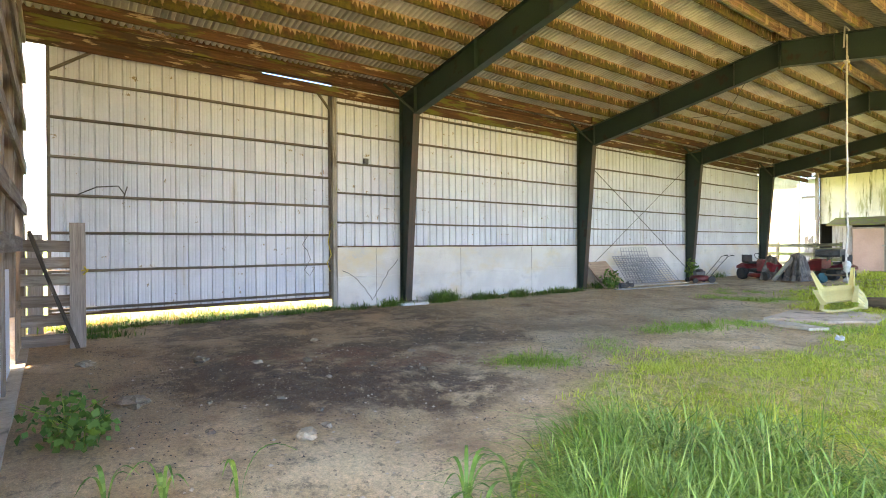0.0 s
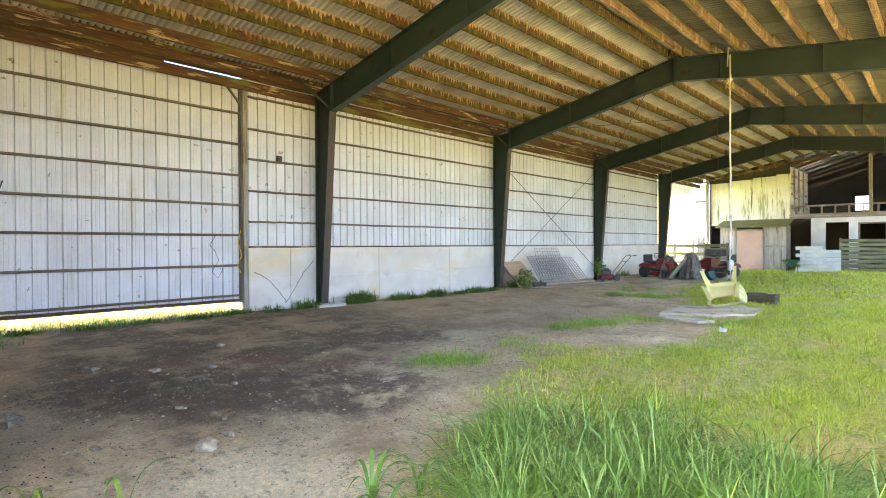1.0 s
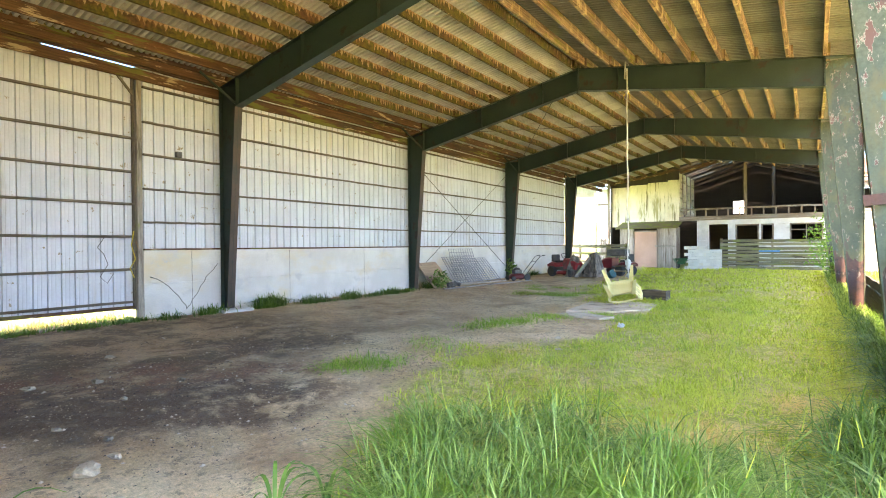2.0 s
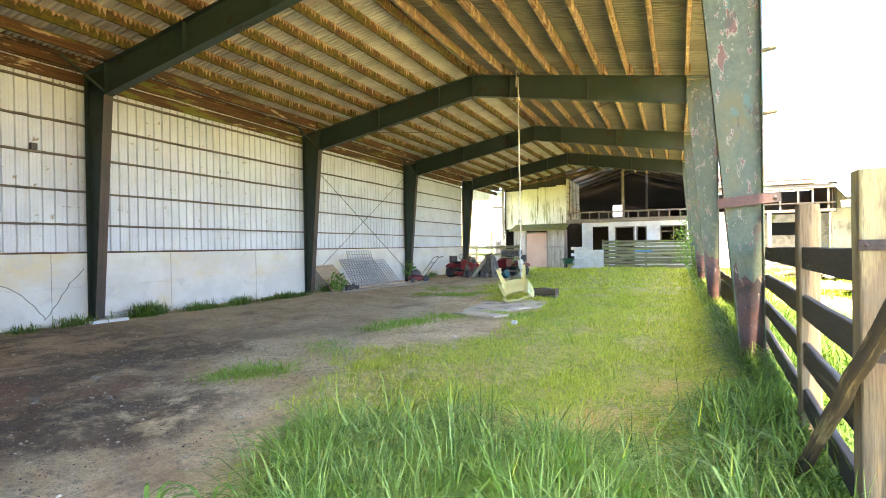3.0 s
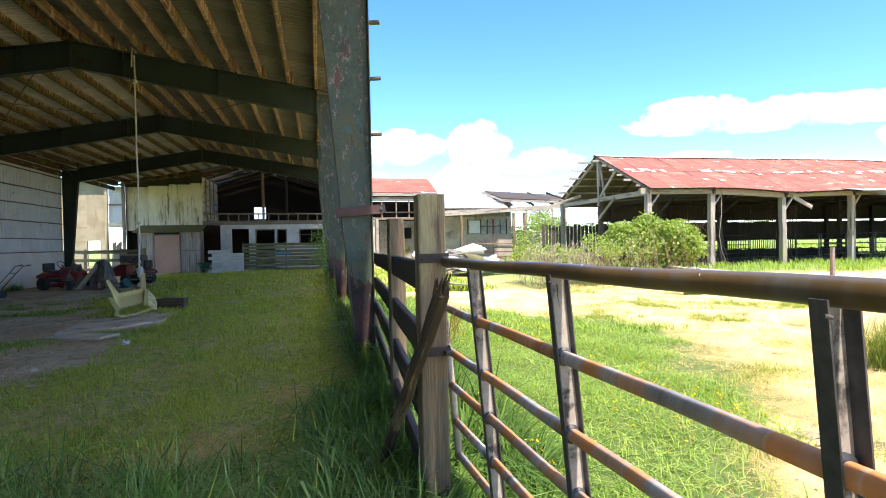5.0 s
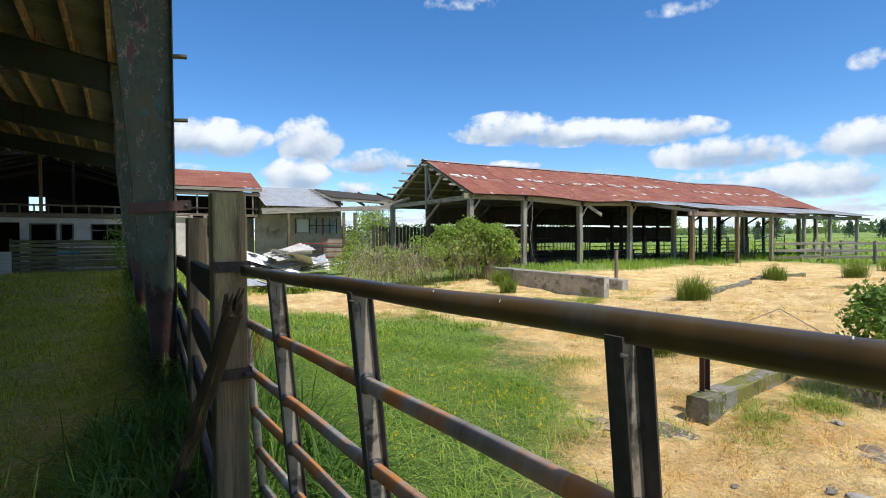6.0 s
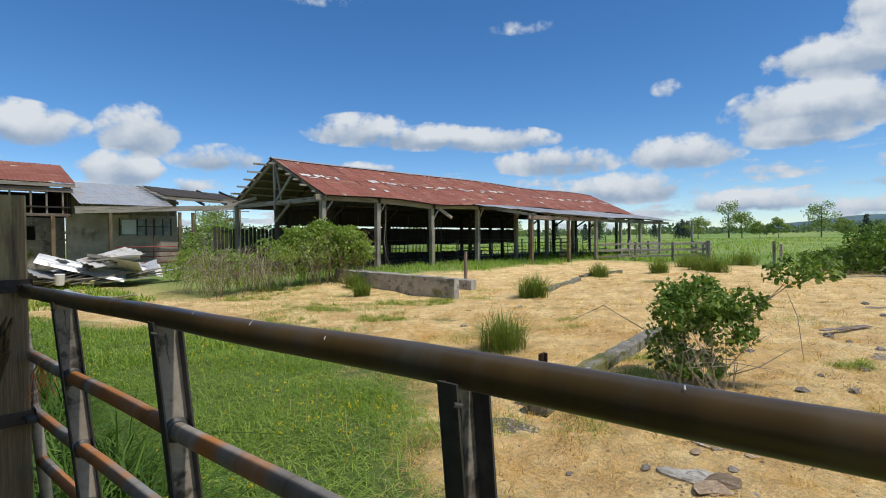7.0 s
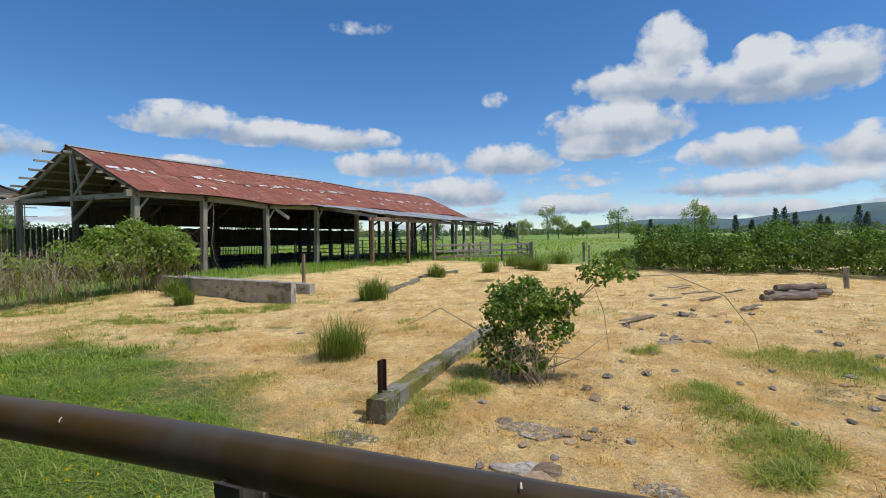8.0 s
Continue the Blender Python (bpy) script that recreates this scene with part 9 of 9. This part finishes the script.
def push_mower():
    ob = thing("push_mower", (0, 0, 0), "red walk-behind lawn mower with black handles", "lawn mower")
    g = G()
    g.lathe([(0.10, 0.30), (0.24, 0.28), (0.29, 0.20), (0.30, 0.10), (0.28, 0.08)], 22, Matrix.Diagonal((1.0, 1.25, 1, 1)))
    g.part("deck", paint_red, ob, smooth=True)
    g = G()
    g.box(-0.14, -0.18, 0.28, 0.14, 0.16, 0.46, ch=0.04)
    g.part("engine", metal_dark, ob)
    g = G()
    g.lathe([(0.13, 0.46), (0.14, 0.50), (0.10, 0.53), (0.02, 0.54)], 18)
    g.part("engine_cowl", metal_dark, ob)
    for x, y, r in ((-0.31, -0.30, 0.10), (0.31, -0.30, 0.10), (-0.33, 0.32, 0.14), (0.33, 0.32, 0.14)):
        wheel(ob, (x, y, r), r, 0.06)
    for x in (-0.2, 0.2):
        g = G()
        g.tube([(x, 0.30, 0.22), (x, 0.75, 0.75), (x * 1.15, 0.98, 1.02), (x * 1.15, 1.12, 1.05)], 0.014, 7)
        g.part("handle_tube", metal_dark, ob)
        g = G()
        g.tube([(x * 1.15, 1.08, 1.05), (x * 1.15, 1.22, 1.06)], 0.02, 7)
        g.part("grip", rubber, ob)
    g = G()
    g.tube([(-0.21, 0.8, 0.80), (0.21, 0.8, 0.80)], 0.012, 6)
    g.part("cross_tube", metal_dark, ob)
    ob.matrix_basis = pose(-10.25, 20.0, 0.02, 0, 0, -38)


push_mower()


def ride_mower(m, body, label, cutter=True):
    ob = thing("ride_on_mower", (0, 0, 0), label, "ride-on mower", "ride-on mowers")
    g = G()
    n = 7
    rings = []
    for k in range(n):
        t = k / (n - 1)
        y = -0.85 + 0.85 * t
        w, h0, h1 = 0.25 + 0.05 * math.sin(t * 3), 0.36, 0.66 + 0.22 * math.sin(min(1, t * 1.6) * 1.4)
        rings.append([(-w, y, h0), (w, y, h0), (w, y, h1 - .08), (w * .75, y, h1), (-w * .75, y, h1), (-w, y, h1 - .08)])
    g.ring_sweep(rings, (0, 1, 0))
    g.part("bonnet", body, ob)
    g = G()
    g.box(-0.30, 0.0, 0.30, 0.30, 0.85, 0.46, ch=0.04)
    g.part("chassis", metal_dark, ob)
    g = G()
    rings = [[(-0.42, y, 0.46), (0.42, y, 0.46), (0.42, y, 0.46 + h), (0.3, y, 0.52 + h), (-0.3, y, 0.52 + h), (-0.42, y, 0.46 + h)] for y, h in ((0.40, 0.02), (0.55, 0.14), (0.8, 0.18), (1.0, 0.10))]
    g.ring_sweep(rings, (0, 1, 0))
    g.part("rear_fender", body, ob)
    g = G()
    g.box(-0.22, 0.45, 0.66, 0.22, 0.85, 0.76, ch=0.03)
    g.box(-0.22, 0.82, 0.72, 0.22, 0.92, 1.05, ch=0.03)
    g.part("seat", rubber, ob)
    g = G()
    g.tube([(0, 0.02, 0.8), (0, 0.20, 0.98)], 0.02, 7)
    g.part("steering_column", metal_dark, ob)
    g = G()
    g.tube([(0.17 * math.cos(a), 0.20 + 0.10 * math.sin(a), 0.98 + 0.13 * math.sin(a)) for a in np.linspace(0, 2 * math.pi, 17)], 0.014, 6)
    g.part("steering_wheel", rubber, ob)
    for x, y, r, w in ((-0.38, -0.62, 0.19, 0.15), (0.38, -0.62, 0.19, 0.15), (-0.42, 0.62, 0.25, 0.22), (0.42, 0.62, 0.25, 0.22)):
        wheel(ob, (x, y, r), r, w)
    if cutter:
        g = G()
        g.lathe([(0.30, 0.12), (0.52, 0.12), (0.54, 0.20), (0.46, 0.27), (0.2, 0.28)], 22, pose(0, 0.02, 0))
        g.part("cutting_deck", body, ob)
    ob.matrix_basis = m
    return ob


ride_mower(pose(-9.6, 24.0, 0.0, 0, 0, 62), paint_red, "red ride-on lawn mower half covered by a tarp")
ride_mower(pose(-7.9, 26.0, 0.0, 0, 0, 248), paint_red, "older red ride-on mower with a dark engine, parked behind another", False)


def tarp(m, w, d, h, seed, label):
    n = 18
    g = G()
    for i in range(n + 1):
        for j in range(n + 1):
            u, v = i / n * 2 - 1, j / n * 2 - 1
            r = max(abs(u), abs(v))
            fall = max(0.0, (r - 0.42) / 0.58)
            z = h * (1 - fall ** 1.2) + 0.12 * noise.noise(Vector((u * 2.2, v * 2.2, seed))) + 0.09 * abs(noise.noise(Vector((u * 5.5, v * 5.5, seed + 4)))) + 0.05 * math.sin((u * 9 + seed) * (0.3 + fall)) * fall - 0.10 * abs(u + 0.3 * v)
            s = 1 - 0.30 * fall * (0.5 + 0.5 * math.sin(math.atan2(v, u) * 9 + seed)) - 0.12 * (1 - fall)
            g.v.append(tuple(m @ Vector((u * w * s, v * d * s, max(0.02, z)))))
    for i in range(n):
        for j in range(n):
            a = i * (n + 1) + j
            g.face((a, a + n + 1, a + n + 2, a + 1))
    tagged(g.part("tarpaulin", tarp_mat, smooth=True), label, "tarpaulin", "tarpaulins on the mowers")


tarp(pose(-9.15, 23.75, 0.0, 0, 0, 20), 0.44, 0.46, 0.98, 2.0, "crumpled grey-brown tarp over the mower's seat")
tarp(pose(-8.25, 23.9, 0.0, 0, 0, -15), 0.46, 0.48, 1.08, 5.0, "peaked grey tarp draped over parked equipment")
g = G()
g.beam((-8.85, 23.15, 0.02), (-8.35, 23.75, 0.98), 0.16, 0.03, up=(0, 1, 0), seg=3, jit=0.004)
tagged(g.part("loose_plank", wood_grey), "pale board propped against the tarp", "plank", "planks by the mowers")
g = G()
g.box(-8.05, 25.2, 0.98, -7.2, 26.0, 1.28, ch=0.05)
tagged(g.part("engine_cover", metal_dark), "dark plastic engine cover on the rear mower", "engine cover")
g = G()
g.lathe([(0.12, 0.0), (0.17, 0.02), (0.20, 0.34), (0.19, 0.35)], 18, pose(-7.75, 24.4, 0.02, 25, 60, 0))
tagged(g.part("bucket", plastic_teal), "teal plastic bucket tipped on its side", "bucket")
for k, y in enumerate((0, 0.5)):
    g = G()
    g.beam((-7.6, 24.5 + y, 0.28 + .2 * k), (-6.7, 24.7 + y, 0.26 + .3 * k), 0.3, 0.05, seg=3)
    tagged(g.part("pallet_board", wood_post), "yellowish board lying beside the machines", "board", "boards beside the machines")


def wheelbarrow():
    ob = thing("wheelbarrow", (0, 0, 0), "dark green wheelbarrow standing in the grass by the shed", "wheelbarrow")
    g = G()
    g.ring_sweep([[(-.20, -.3, .32), (.20, -.3, .32), (.20, .25, .30), (-.20, .25, .30)], [(-.34, -.5, .62), (.34, -.5, .62), (.36, .45, .66), (-.36, .45, .66)]], (0, 1, 0))
    g.part("tray", barrow_green, ob)
    wheel(ob, (0, -0.62, 0.2), 0.2, 0.09)
    for x in (-.26, .26):
        g = G()
        g.tube([(x * .2, -.62, .2), (x * .8, -.2, .3), (x, .5, .48), (x * 1.1, 1.0, .58)], 0.02, 6)
        g.part("handle", wood_barn, ob)
        g = G()
        g.tube([(x, .35, .45), (x, .42, .0)], 0.016, 6)
        g.part("leg", metal_dark, ob)
    ob.matrix_basis = pose(-6.45, 34.0, 0.0, 0, 0, 200)


wheelbarrow()


# ---- things in the yard ----
def low_wall():
    g = G()
    pts = [(12.05, 16.2), (11.8, 13.0), (11.55, 9.95)]
    for (xa, ya), (xb, yb) in zip(pts[:-1], pts[1:]):
        g.beam((xa, ya, 0.155 + 0.02 * (ya - 9.95) / 3), (xb, yb, 0.155 + 0.02 * (yb - 9.95) / 3), 0.18, 0.78, seg=10, jit=0.010, ch=0.12)
    tagged(g.part("low_concrete_wall", concrete_wall_old), "low weathered grey concrete wall in the yard", "wall")
    g = G()
    g.beam((13.9, 17.3, 0.24), (13.5, 10.9, 0.12), 0.24, 0.40, seg=14, jit=0.012, ch=0.15)
    tagged(g.part("low_concrete_wall", concrete_wall_old), "second low concrete wall behind the first", "wall")
    g = G()
    g.beam((4.78, 3.12, 0.04), (9.35, 3.62, 0.0), 0.20, 0.25, seg=26, jit=0.011, ch=0.08)
    tagged(g.part("concrete_kerb", concrete_moss), "mossy low concrete kerb running under the bush", "kerb")
    for a, b, h in (((14.6, 8.9), (19.2, 10.2), .2), ((20.2, 10.6), (24.5, 10.8), .22)):
        g = G()
        g.beam((*a, -0.02), (*b, -0.02), 0.2, h, seg=16, jit=0.035, ch=0.12)
        tagged(g.part("concrete_kerb", concrete_moss), "low concrete kerb half buried in straw", "kerb", "far kerbs")
    # iron stub on the kerb
    g = G()
    for off, w, d in ((-.042, .006, .05), (.042, .006, .05), (0, .084, .006)):
        y = 3.17 if d > .01 else 3.19
        g.beam((4.98 + off, y, 0.18), (4.98 + off, y, 0.49), w, d, up=(0, 1, 0))
    tagged(g.part("iron_stub", primer_red), "rusty iron channel stub standing on the kerb", "iron stub")


low_wall()


def stake(x, y, h, w, mat, label):
    g = G()
    g.beam((x, y, -0.1), (x + .02, y, h), w, w, up=(0, 1, 0), seg=4, jit=0.006)
    tagged(g.part("stake", mat), label, "stake")


stake(16.1, 13.4, 1.15, 0.10, wood_barn, "brown wooden stake standing before the pole barn")
stake(20.5, -4.1, 0.6, 0.13, wood_grey, "short weathered stake in the straw")
stake(36.0, 6.5, 1.3, 0.16, wood_grey, "weathered post in the far grass")
stake(30.0, 5.2, 1.2, 0.12, wood_grey, "weathered post in the far grass")

for k, (xa, ya, xb, yb, z) in enumerate(((16.4, -1.6, 17.3, -3.0, .12), (16.7, -1.5, 17.7, -3.1, .12), (16.6, -1.7, 17.4, -2.9, .27), (15.9, -1.3, 16.8, -2.6, .08))):
    g = G()
    g.beam((xa, ya, z), (xb, yb, z), 0.17, 0.15, seg=8, jit=0.03, ch=0.3)
    tagged(g.part("log", wood_barn), "grey weathered log lying in the straw", "log", "logs in the yard")
for k, (x, y, a) in enumerate(((11.3, 1.6, 80), (15.0, 1.2, 70), (15.4, 0.1, 95), (16.9, 0.5, 60), (17.6, -.6, 85), (18.6, .9, 75), (13.9, -.7, 100))):
    g = G()
    c, s = math.cos(radians(a)), math.sin(radians(a))
    g.beam((x, y, 0.02), (x + s * 0.9, y - c * 0.4 - 0.5, 0.025), 0.12, 0.025, seg=6, jit=0.02, ch=0.3)
    tagged(g.part("grey_plank", wood_barn), "grey-brown rotten plank lying flat in the straw", "plank", "planks in the yard")


def stone(x, y, r, label, group, mat=None, flat=0.5):
    g = G()
    g.blob((x, y, lz(x, y) + r * 0.15), (r, r * rng.uniform(.6, .9), r * flat), rng.uniform(0, 99), 0.35, 9)
    tagged(g.part("stone", mat or stone_mat), label, "stone", group)


for x, y, r in ((6.9, 1.3, .09), (7.6, 0.6, .08), (9.7, .15, .12), (12.4, .5, .22), (6.2, .1, .07), (5.2, .9, .07), (4.3, 1.9, .06), (3.9, 2.3, .05), (7.4, -.4, .08), (8.2, -1.3, .10), (8.8, -1.7, .12), (9.4, -1.9, .10), (7.9, -1.6, .07), (5.6, 2.35, .08),
                (10.8, 1.2, .1), (13.2, -.8, .11), (11.3, -1.6, .1), (5.3, 1.2, .05), (4.6, 1.4, .06), (6.5, -.9, .07), (8.6, .9, .08), (7.9, 1.25, .07),
                (7.2, .9, .10), (7.5, -.1, .07), (9.9, .62, .16), (10.2, .8, .12), (11.2, 1.5, .13), (12.0, -.3, .10), (9.6, -1.2, .09), (10.1, -1.6, .11), (8.1, -.5, .07), (7.0, -1.2, .09), (7.3, -1.5, .08), (6.1, -.4, .06), (14.2, .9, .12), (13.6, .3, .1), (16.2, 1.3, .14), (6.0, 1.0, .07), (9.0, 2.2, .08), (10.6, 3.0, .1), (8.2, 6.9, .09), (10.9, 7.4, .12)):
    stone(x, y, r * 0.8, "grey stone lying in the cut straw", "stones in the yard", stone_grey, 0.4)
for x, y, r in ((-5.9, 0.5, .17), (-7.55, 1.45, .13), (-6.9, 2.0, .07), (-6.6, 2.55, .08), (-5.6, 2.4, .05), (-5.2, 1.7, .05), (-6.0, 3.2, .06), (-4.7, 1.9, .05), (-4.2, 1.75, .06), (-4.05, 1.5, .11), (-8.3, .2, .12), (-7.9, 3.2, .08), (-6.3, 4.0, .06), (-5.3, 3.5, .05), (-4.6, 0.9, .06), (-5.5, 1.1, .05)):
    stone(x, y, r, "grey stone lying on the shed's earth floor", "stones in the shed", None, 0.4)
for x, y, r in ((-3.0, 7.2, .10), (-3.3, 7.9, .09), (-2.2, 6.4, .07)):
    stone(x, y, r * 0.6, "pale stone lying in the short grass", "stones in the shed", slab_mat, 0.4)


def grit(name, n, x0, x1, y0, y1, s0, s1, mat, label, keep=None):
    """Scattered small chips, uncountable."""
    xy = patch(n, x0, x1, y0, y1, keep)
    m = len(xy)
    base = np.column_stack([xy, lie(xy[:, 0], xy[:, 1])])
    s = nrng.uniform(s0, s1, m)[:, None]
    a = nrng.uniform(0, 6.28, m)
    ex = np.stack([np.cos(a), np.sin(a), np.zeros(m)], 1)
    ey = np.stack([-np.sin(a), np.cos(a), np.zeros(m)], 1)
    up = np.array((0, 0, 1.0))
    v = np.stack([base + ex * s, base + ey * s * .7, base - ex * s * .9, base - ey * s * .6, base + up * s * .7 + ex * s * .2], 1).reshape(-1, 3)
    f = np.array([(0, 1, 4), (1, 2, 4), (2, 3, 4), (3, 0, 4)])
    f = (np.arange(m)[:, None, None] * 5 + f[None]).reshape(-1, 3)
    me_ob = strips(name, v, f, mat)
    me_ob.data.uv_layers.new(name="UVMap")
    tagged(me_ob, label, "gravel", kind="stuff")


def bare(x, y):
    return 1 - in_lawn(x, y)


grit("floor_grit", 7000, -11, -1.5, 0, 9, 0.005, 0.018, clod_mat, "small grit and stones on the earth floor", bare)
grit("floor_litter", 6000, -9.5, -3.5, 0.2, 7, 0.004, 0.014, wood_dark, "dark bark litter on the damp earth", lambda x, y: bare(x, y) * ripple(x, y, 1.6))
grit("floor_chips", 260, -9, -2.5, 0.2, 7, 0.010, 0.028, slab_mat, "pale chips strewn on the earth floor", bare)
grit("earth_clods", 3600, -11, -2.5, 0.0, 8, 0.006, 0.020, clod_mat, "crumbled clods of brown earth on the floor", lambda x, y: bare(x, y) * (0.2 + 0.8 * ripple(x, y, 2.3)))
grit("earth_clods", 3000, -11, -4, 8, 20, 0.012, 0.04, clod_mat, "crumbled clods of brown earth on the floor", lambda x, y: bare(x, y) * (0.2 + 0.8 * ripple(x, y, 1.8)))
grit("far_grit", 4000, -11, -3, 9, 24, 0.006, 0.02, slab_mat, "small grit on the far earth floor", bare)
grit("yard_grit", 3500, 3, 18, -5, 9, 0.006, 0.024, stone_mat, "grit and stones in the cut straw")


for x, y, rx, ry, n in ((5.0, 1.75, .14, .28, 420), (4.2, 1.45, .16, .14, 240), (5.1, 1.15, .16, .2, 260), (7.4, -1.1, .3, .3, 360), (9.9, .45, .3, .3, 260), (4.0, 3.5, .10, .16, 160), (12.5, .6, .5, .4, 240), (6.3, 1.5, .3, .3, 200)):
    # patches of rubble level with the ground
    grit("rubble_patch", n, x - rx * 1.6, x + rx * 1.6, y - ry * 1.6, y + ry * 1.6, 0.006, 0.022, stone_mat, "patch of grey rubble in the cut straw", lambda px, py: np.exp(-((px - x) / rx) ** 2 - ((py - y) / ry) ** 2))
    for k in range(3):
        stone(x + rng.gauss(0, rx * .7), y + rng.gauss(0, ry * .7), rng.uniform(.05, .12), "flat grey stone in the rubble patch", "stones in the yard", None, 0.12)


def broken_paving(x, y, rx, ry, label, mat, seed):
    """A flat piece of old paving with a crumbled outline, level with the straw."""
    r = random.Random(seed)
    n = 22
    g = G()
    ring = []
    for k in range(n):
        a = 2 * math.pi * k / n
        q = 1 + 0.28 * noise.noise(Vector((math.cos(a) * 1.4, math.sin(a) * 1.4, seed))) * 2 + r.uniform(-.12, .12)
        ring.append((x + rx * q * math.cos(a), y + ry * q * math.sin(a)))
    z = lz(x, y)
    for f, dz in ((1.0, -0.03), (0.97, 0.004), (0.80, 0.010), (0.45, 0.012)):
        g.v += [(x + (px - x) * f, y + (py - y) * f, z + dz + (r.uniform(-.007, .009) if f < 1 else 0)) for px, py in ring]
    g.v.append((x, y, z + 0.012))
    for c in range(3):
        for k in range(n):
            j = (k + 1) % n
            g.face((c * n + k, c * n + j, (c + 1) * n + j, (c + 1) * n + k))
    for k in range(n):
        g.face((3 * n + k, 3 * n + (k + 1) % n, 4 * n))
    tagged(g.part("broken_paving", mat), label, "paving", "broken paving in the yard")


for k, (x, y, rx, ry) in enumerate(((5.05, 1.69, .18, .30), (4.33, 1.45, .13, .30), (4.36, 3.19, .20, .24), (4.3, .62, .10, .18), (12.8, .5, .5, .28), (9.5, .65, .25, .2))):
    broken_paving(x, y, rx, ry, "grey broken paving showing through the cut straw", concrete_wall_old if k == 1 else rubble_mat, k + 1)


def thatch(x, y, n, r):
    xy = np.array((x, y)) + nrng.normal(0, r, (n, 2))
    blades("dead_grass", xy, 0.10, 0.005, 1.9, grass_dry, label="matted dead grass patch in the lawn")


for x, y, n, r in THATCH:
    thatch(x, y, n, r)


def debris_pile():
    ob = thing("debris_pile", (6.6, 24.2, 0.1), "heap of crumpled corrugated sheets and broken boards", "debris pile")
    for k in range(22):
        w, d = rng.uniform(0.7, 1.1), rng.uniform(1.6, 3.0)
        g = G()
        n = 16
        cv = rng.uniform(-.25, .25)
        for i in range(n + 1):
            for j in range(5):
                u, v = i / n - .5, j / 4 - .5
                g.v.append((u * w, v * d, 0.025 * math.cos(i * math.pi * .5) + cv * v * v + 0.05 * noise.noise(Vector((u * 3, v * 3, k)))))
        for i in range(n):
            for j in range(4):
                a = i * 5 + j
                g.face((a, a + 5, a + 6, a + 1), (0, 1, 0))
        p = g.part("crumpled_sheet", roof_pale if k % 3 else sheet_scrap, ob)
        f = rng.uniform(-1, 1)
        p.matrix_parent_inverse = ob.matrix_basis.inverted()
        p.matrix_basis = pose(6.7 + f * 2.0, 24.2 + rng.uniform(-1.2, 1.2), 0.25 + (1 - abs(f)) * rng.uniform(0.2, 1.15), rng.uniform(-22, 22), rng.uniform(-28, 28), rng.uniform(50, 140))
    for k in range(14):
        a = rng.uniform(-.5, .5)
        x, y = 6.7 + rng.uniform(-2, 2), 23.6 + rng.uniform(-1, .6)
        timber("broken_board", (x - 1.2, y, 0.1 + rng.uniform(0, .3)), (x + 1.2, y + a, 0.2 + rng.uniform(0, .6)), rng.uniform(.08, .2), 0.03, wood_grey, ob, seg=3, jit=0.01)
    ob2 = thing("bent_sheet", (4.2, 17.2, 0.05), "bent pale roofing sheet lying in the grass", "sheet")
    for k, (x, y, a) in enumerate(((4.1, 17.5, 20), (4.7, 16.6, 70))):
        g = G()
        for i in range(13):
            for j in range(4):
                g.v.append(((i / 12 - .5) * .9, (j / 3 - .5) * 1.5, 0.12 + 0.02 * math.cos(i * 1.57) + 0.12 * (j / 3 - .5) ** 2 * 4))
        for i in range(12):
            for j in range(3):
                q = i * 4 + j
                g.face((q, q + 4, q + 5, q + 1), (0, 1, 0))
        p = g.part("sheet", roof_pale, ob2)
        p.matrix_parent_inverse = ob2.matrix_basis.inverted()
        p.matrix_basis = pose(x, y, 0.05, 6, 4, a)
    g = G()
    g.lathe([(0.13, 0.0), (0.135, 0.02), (0.15, 0.36), (0.155, 0.37), (0.14, 0.37)], 20, pose(4.9, 22.3, 0.22, 8, 0, 0))
    tagged(g.part("bucket", white_plastic), "white plastic bucket among the debris", "bucket")


debris_pile()
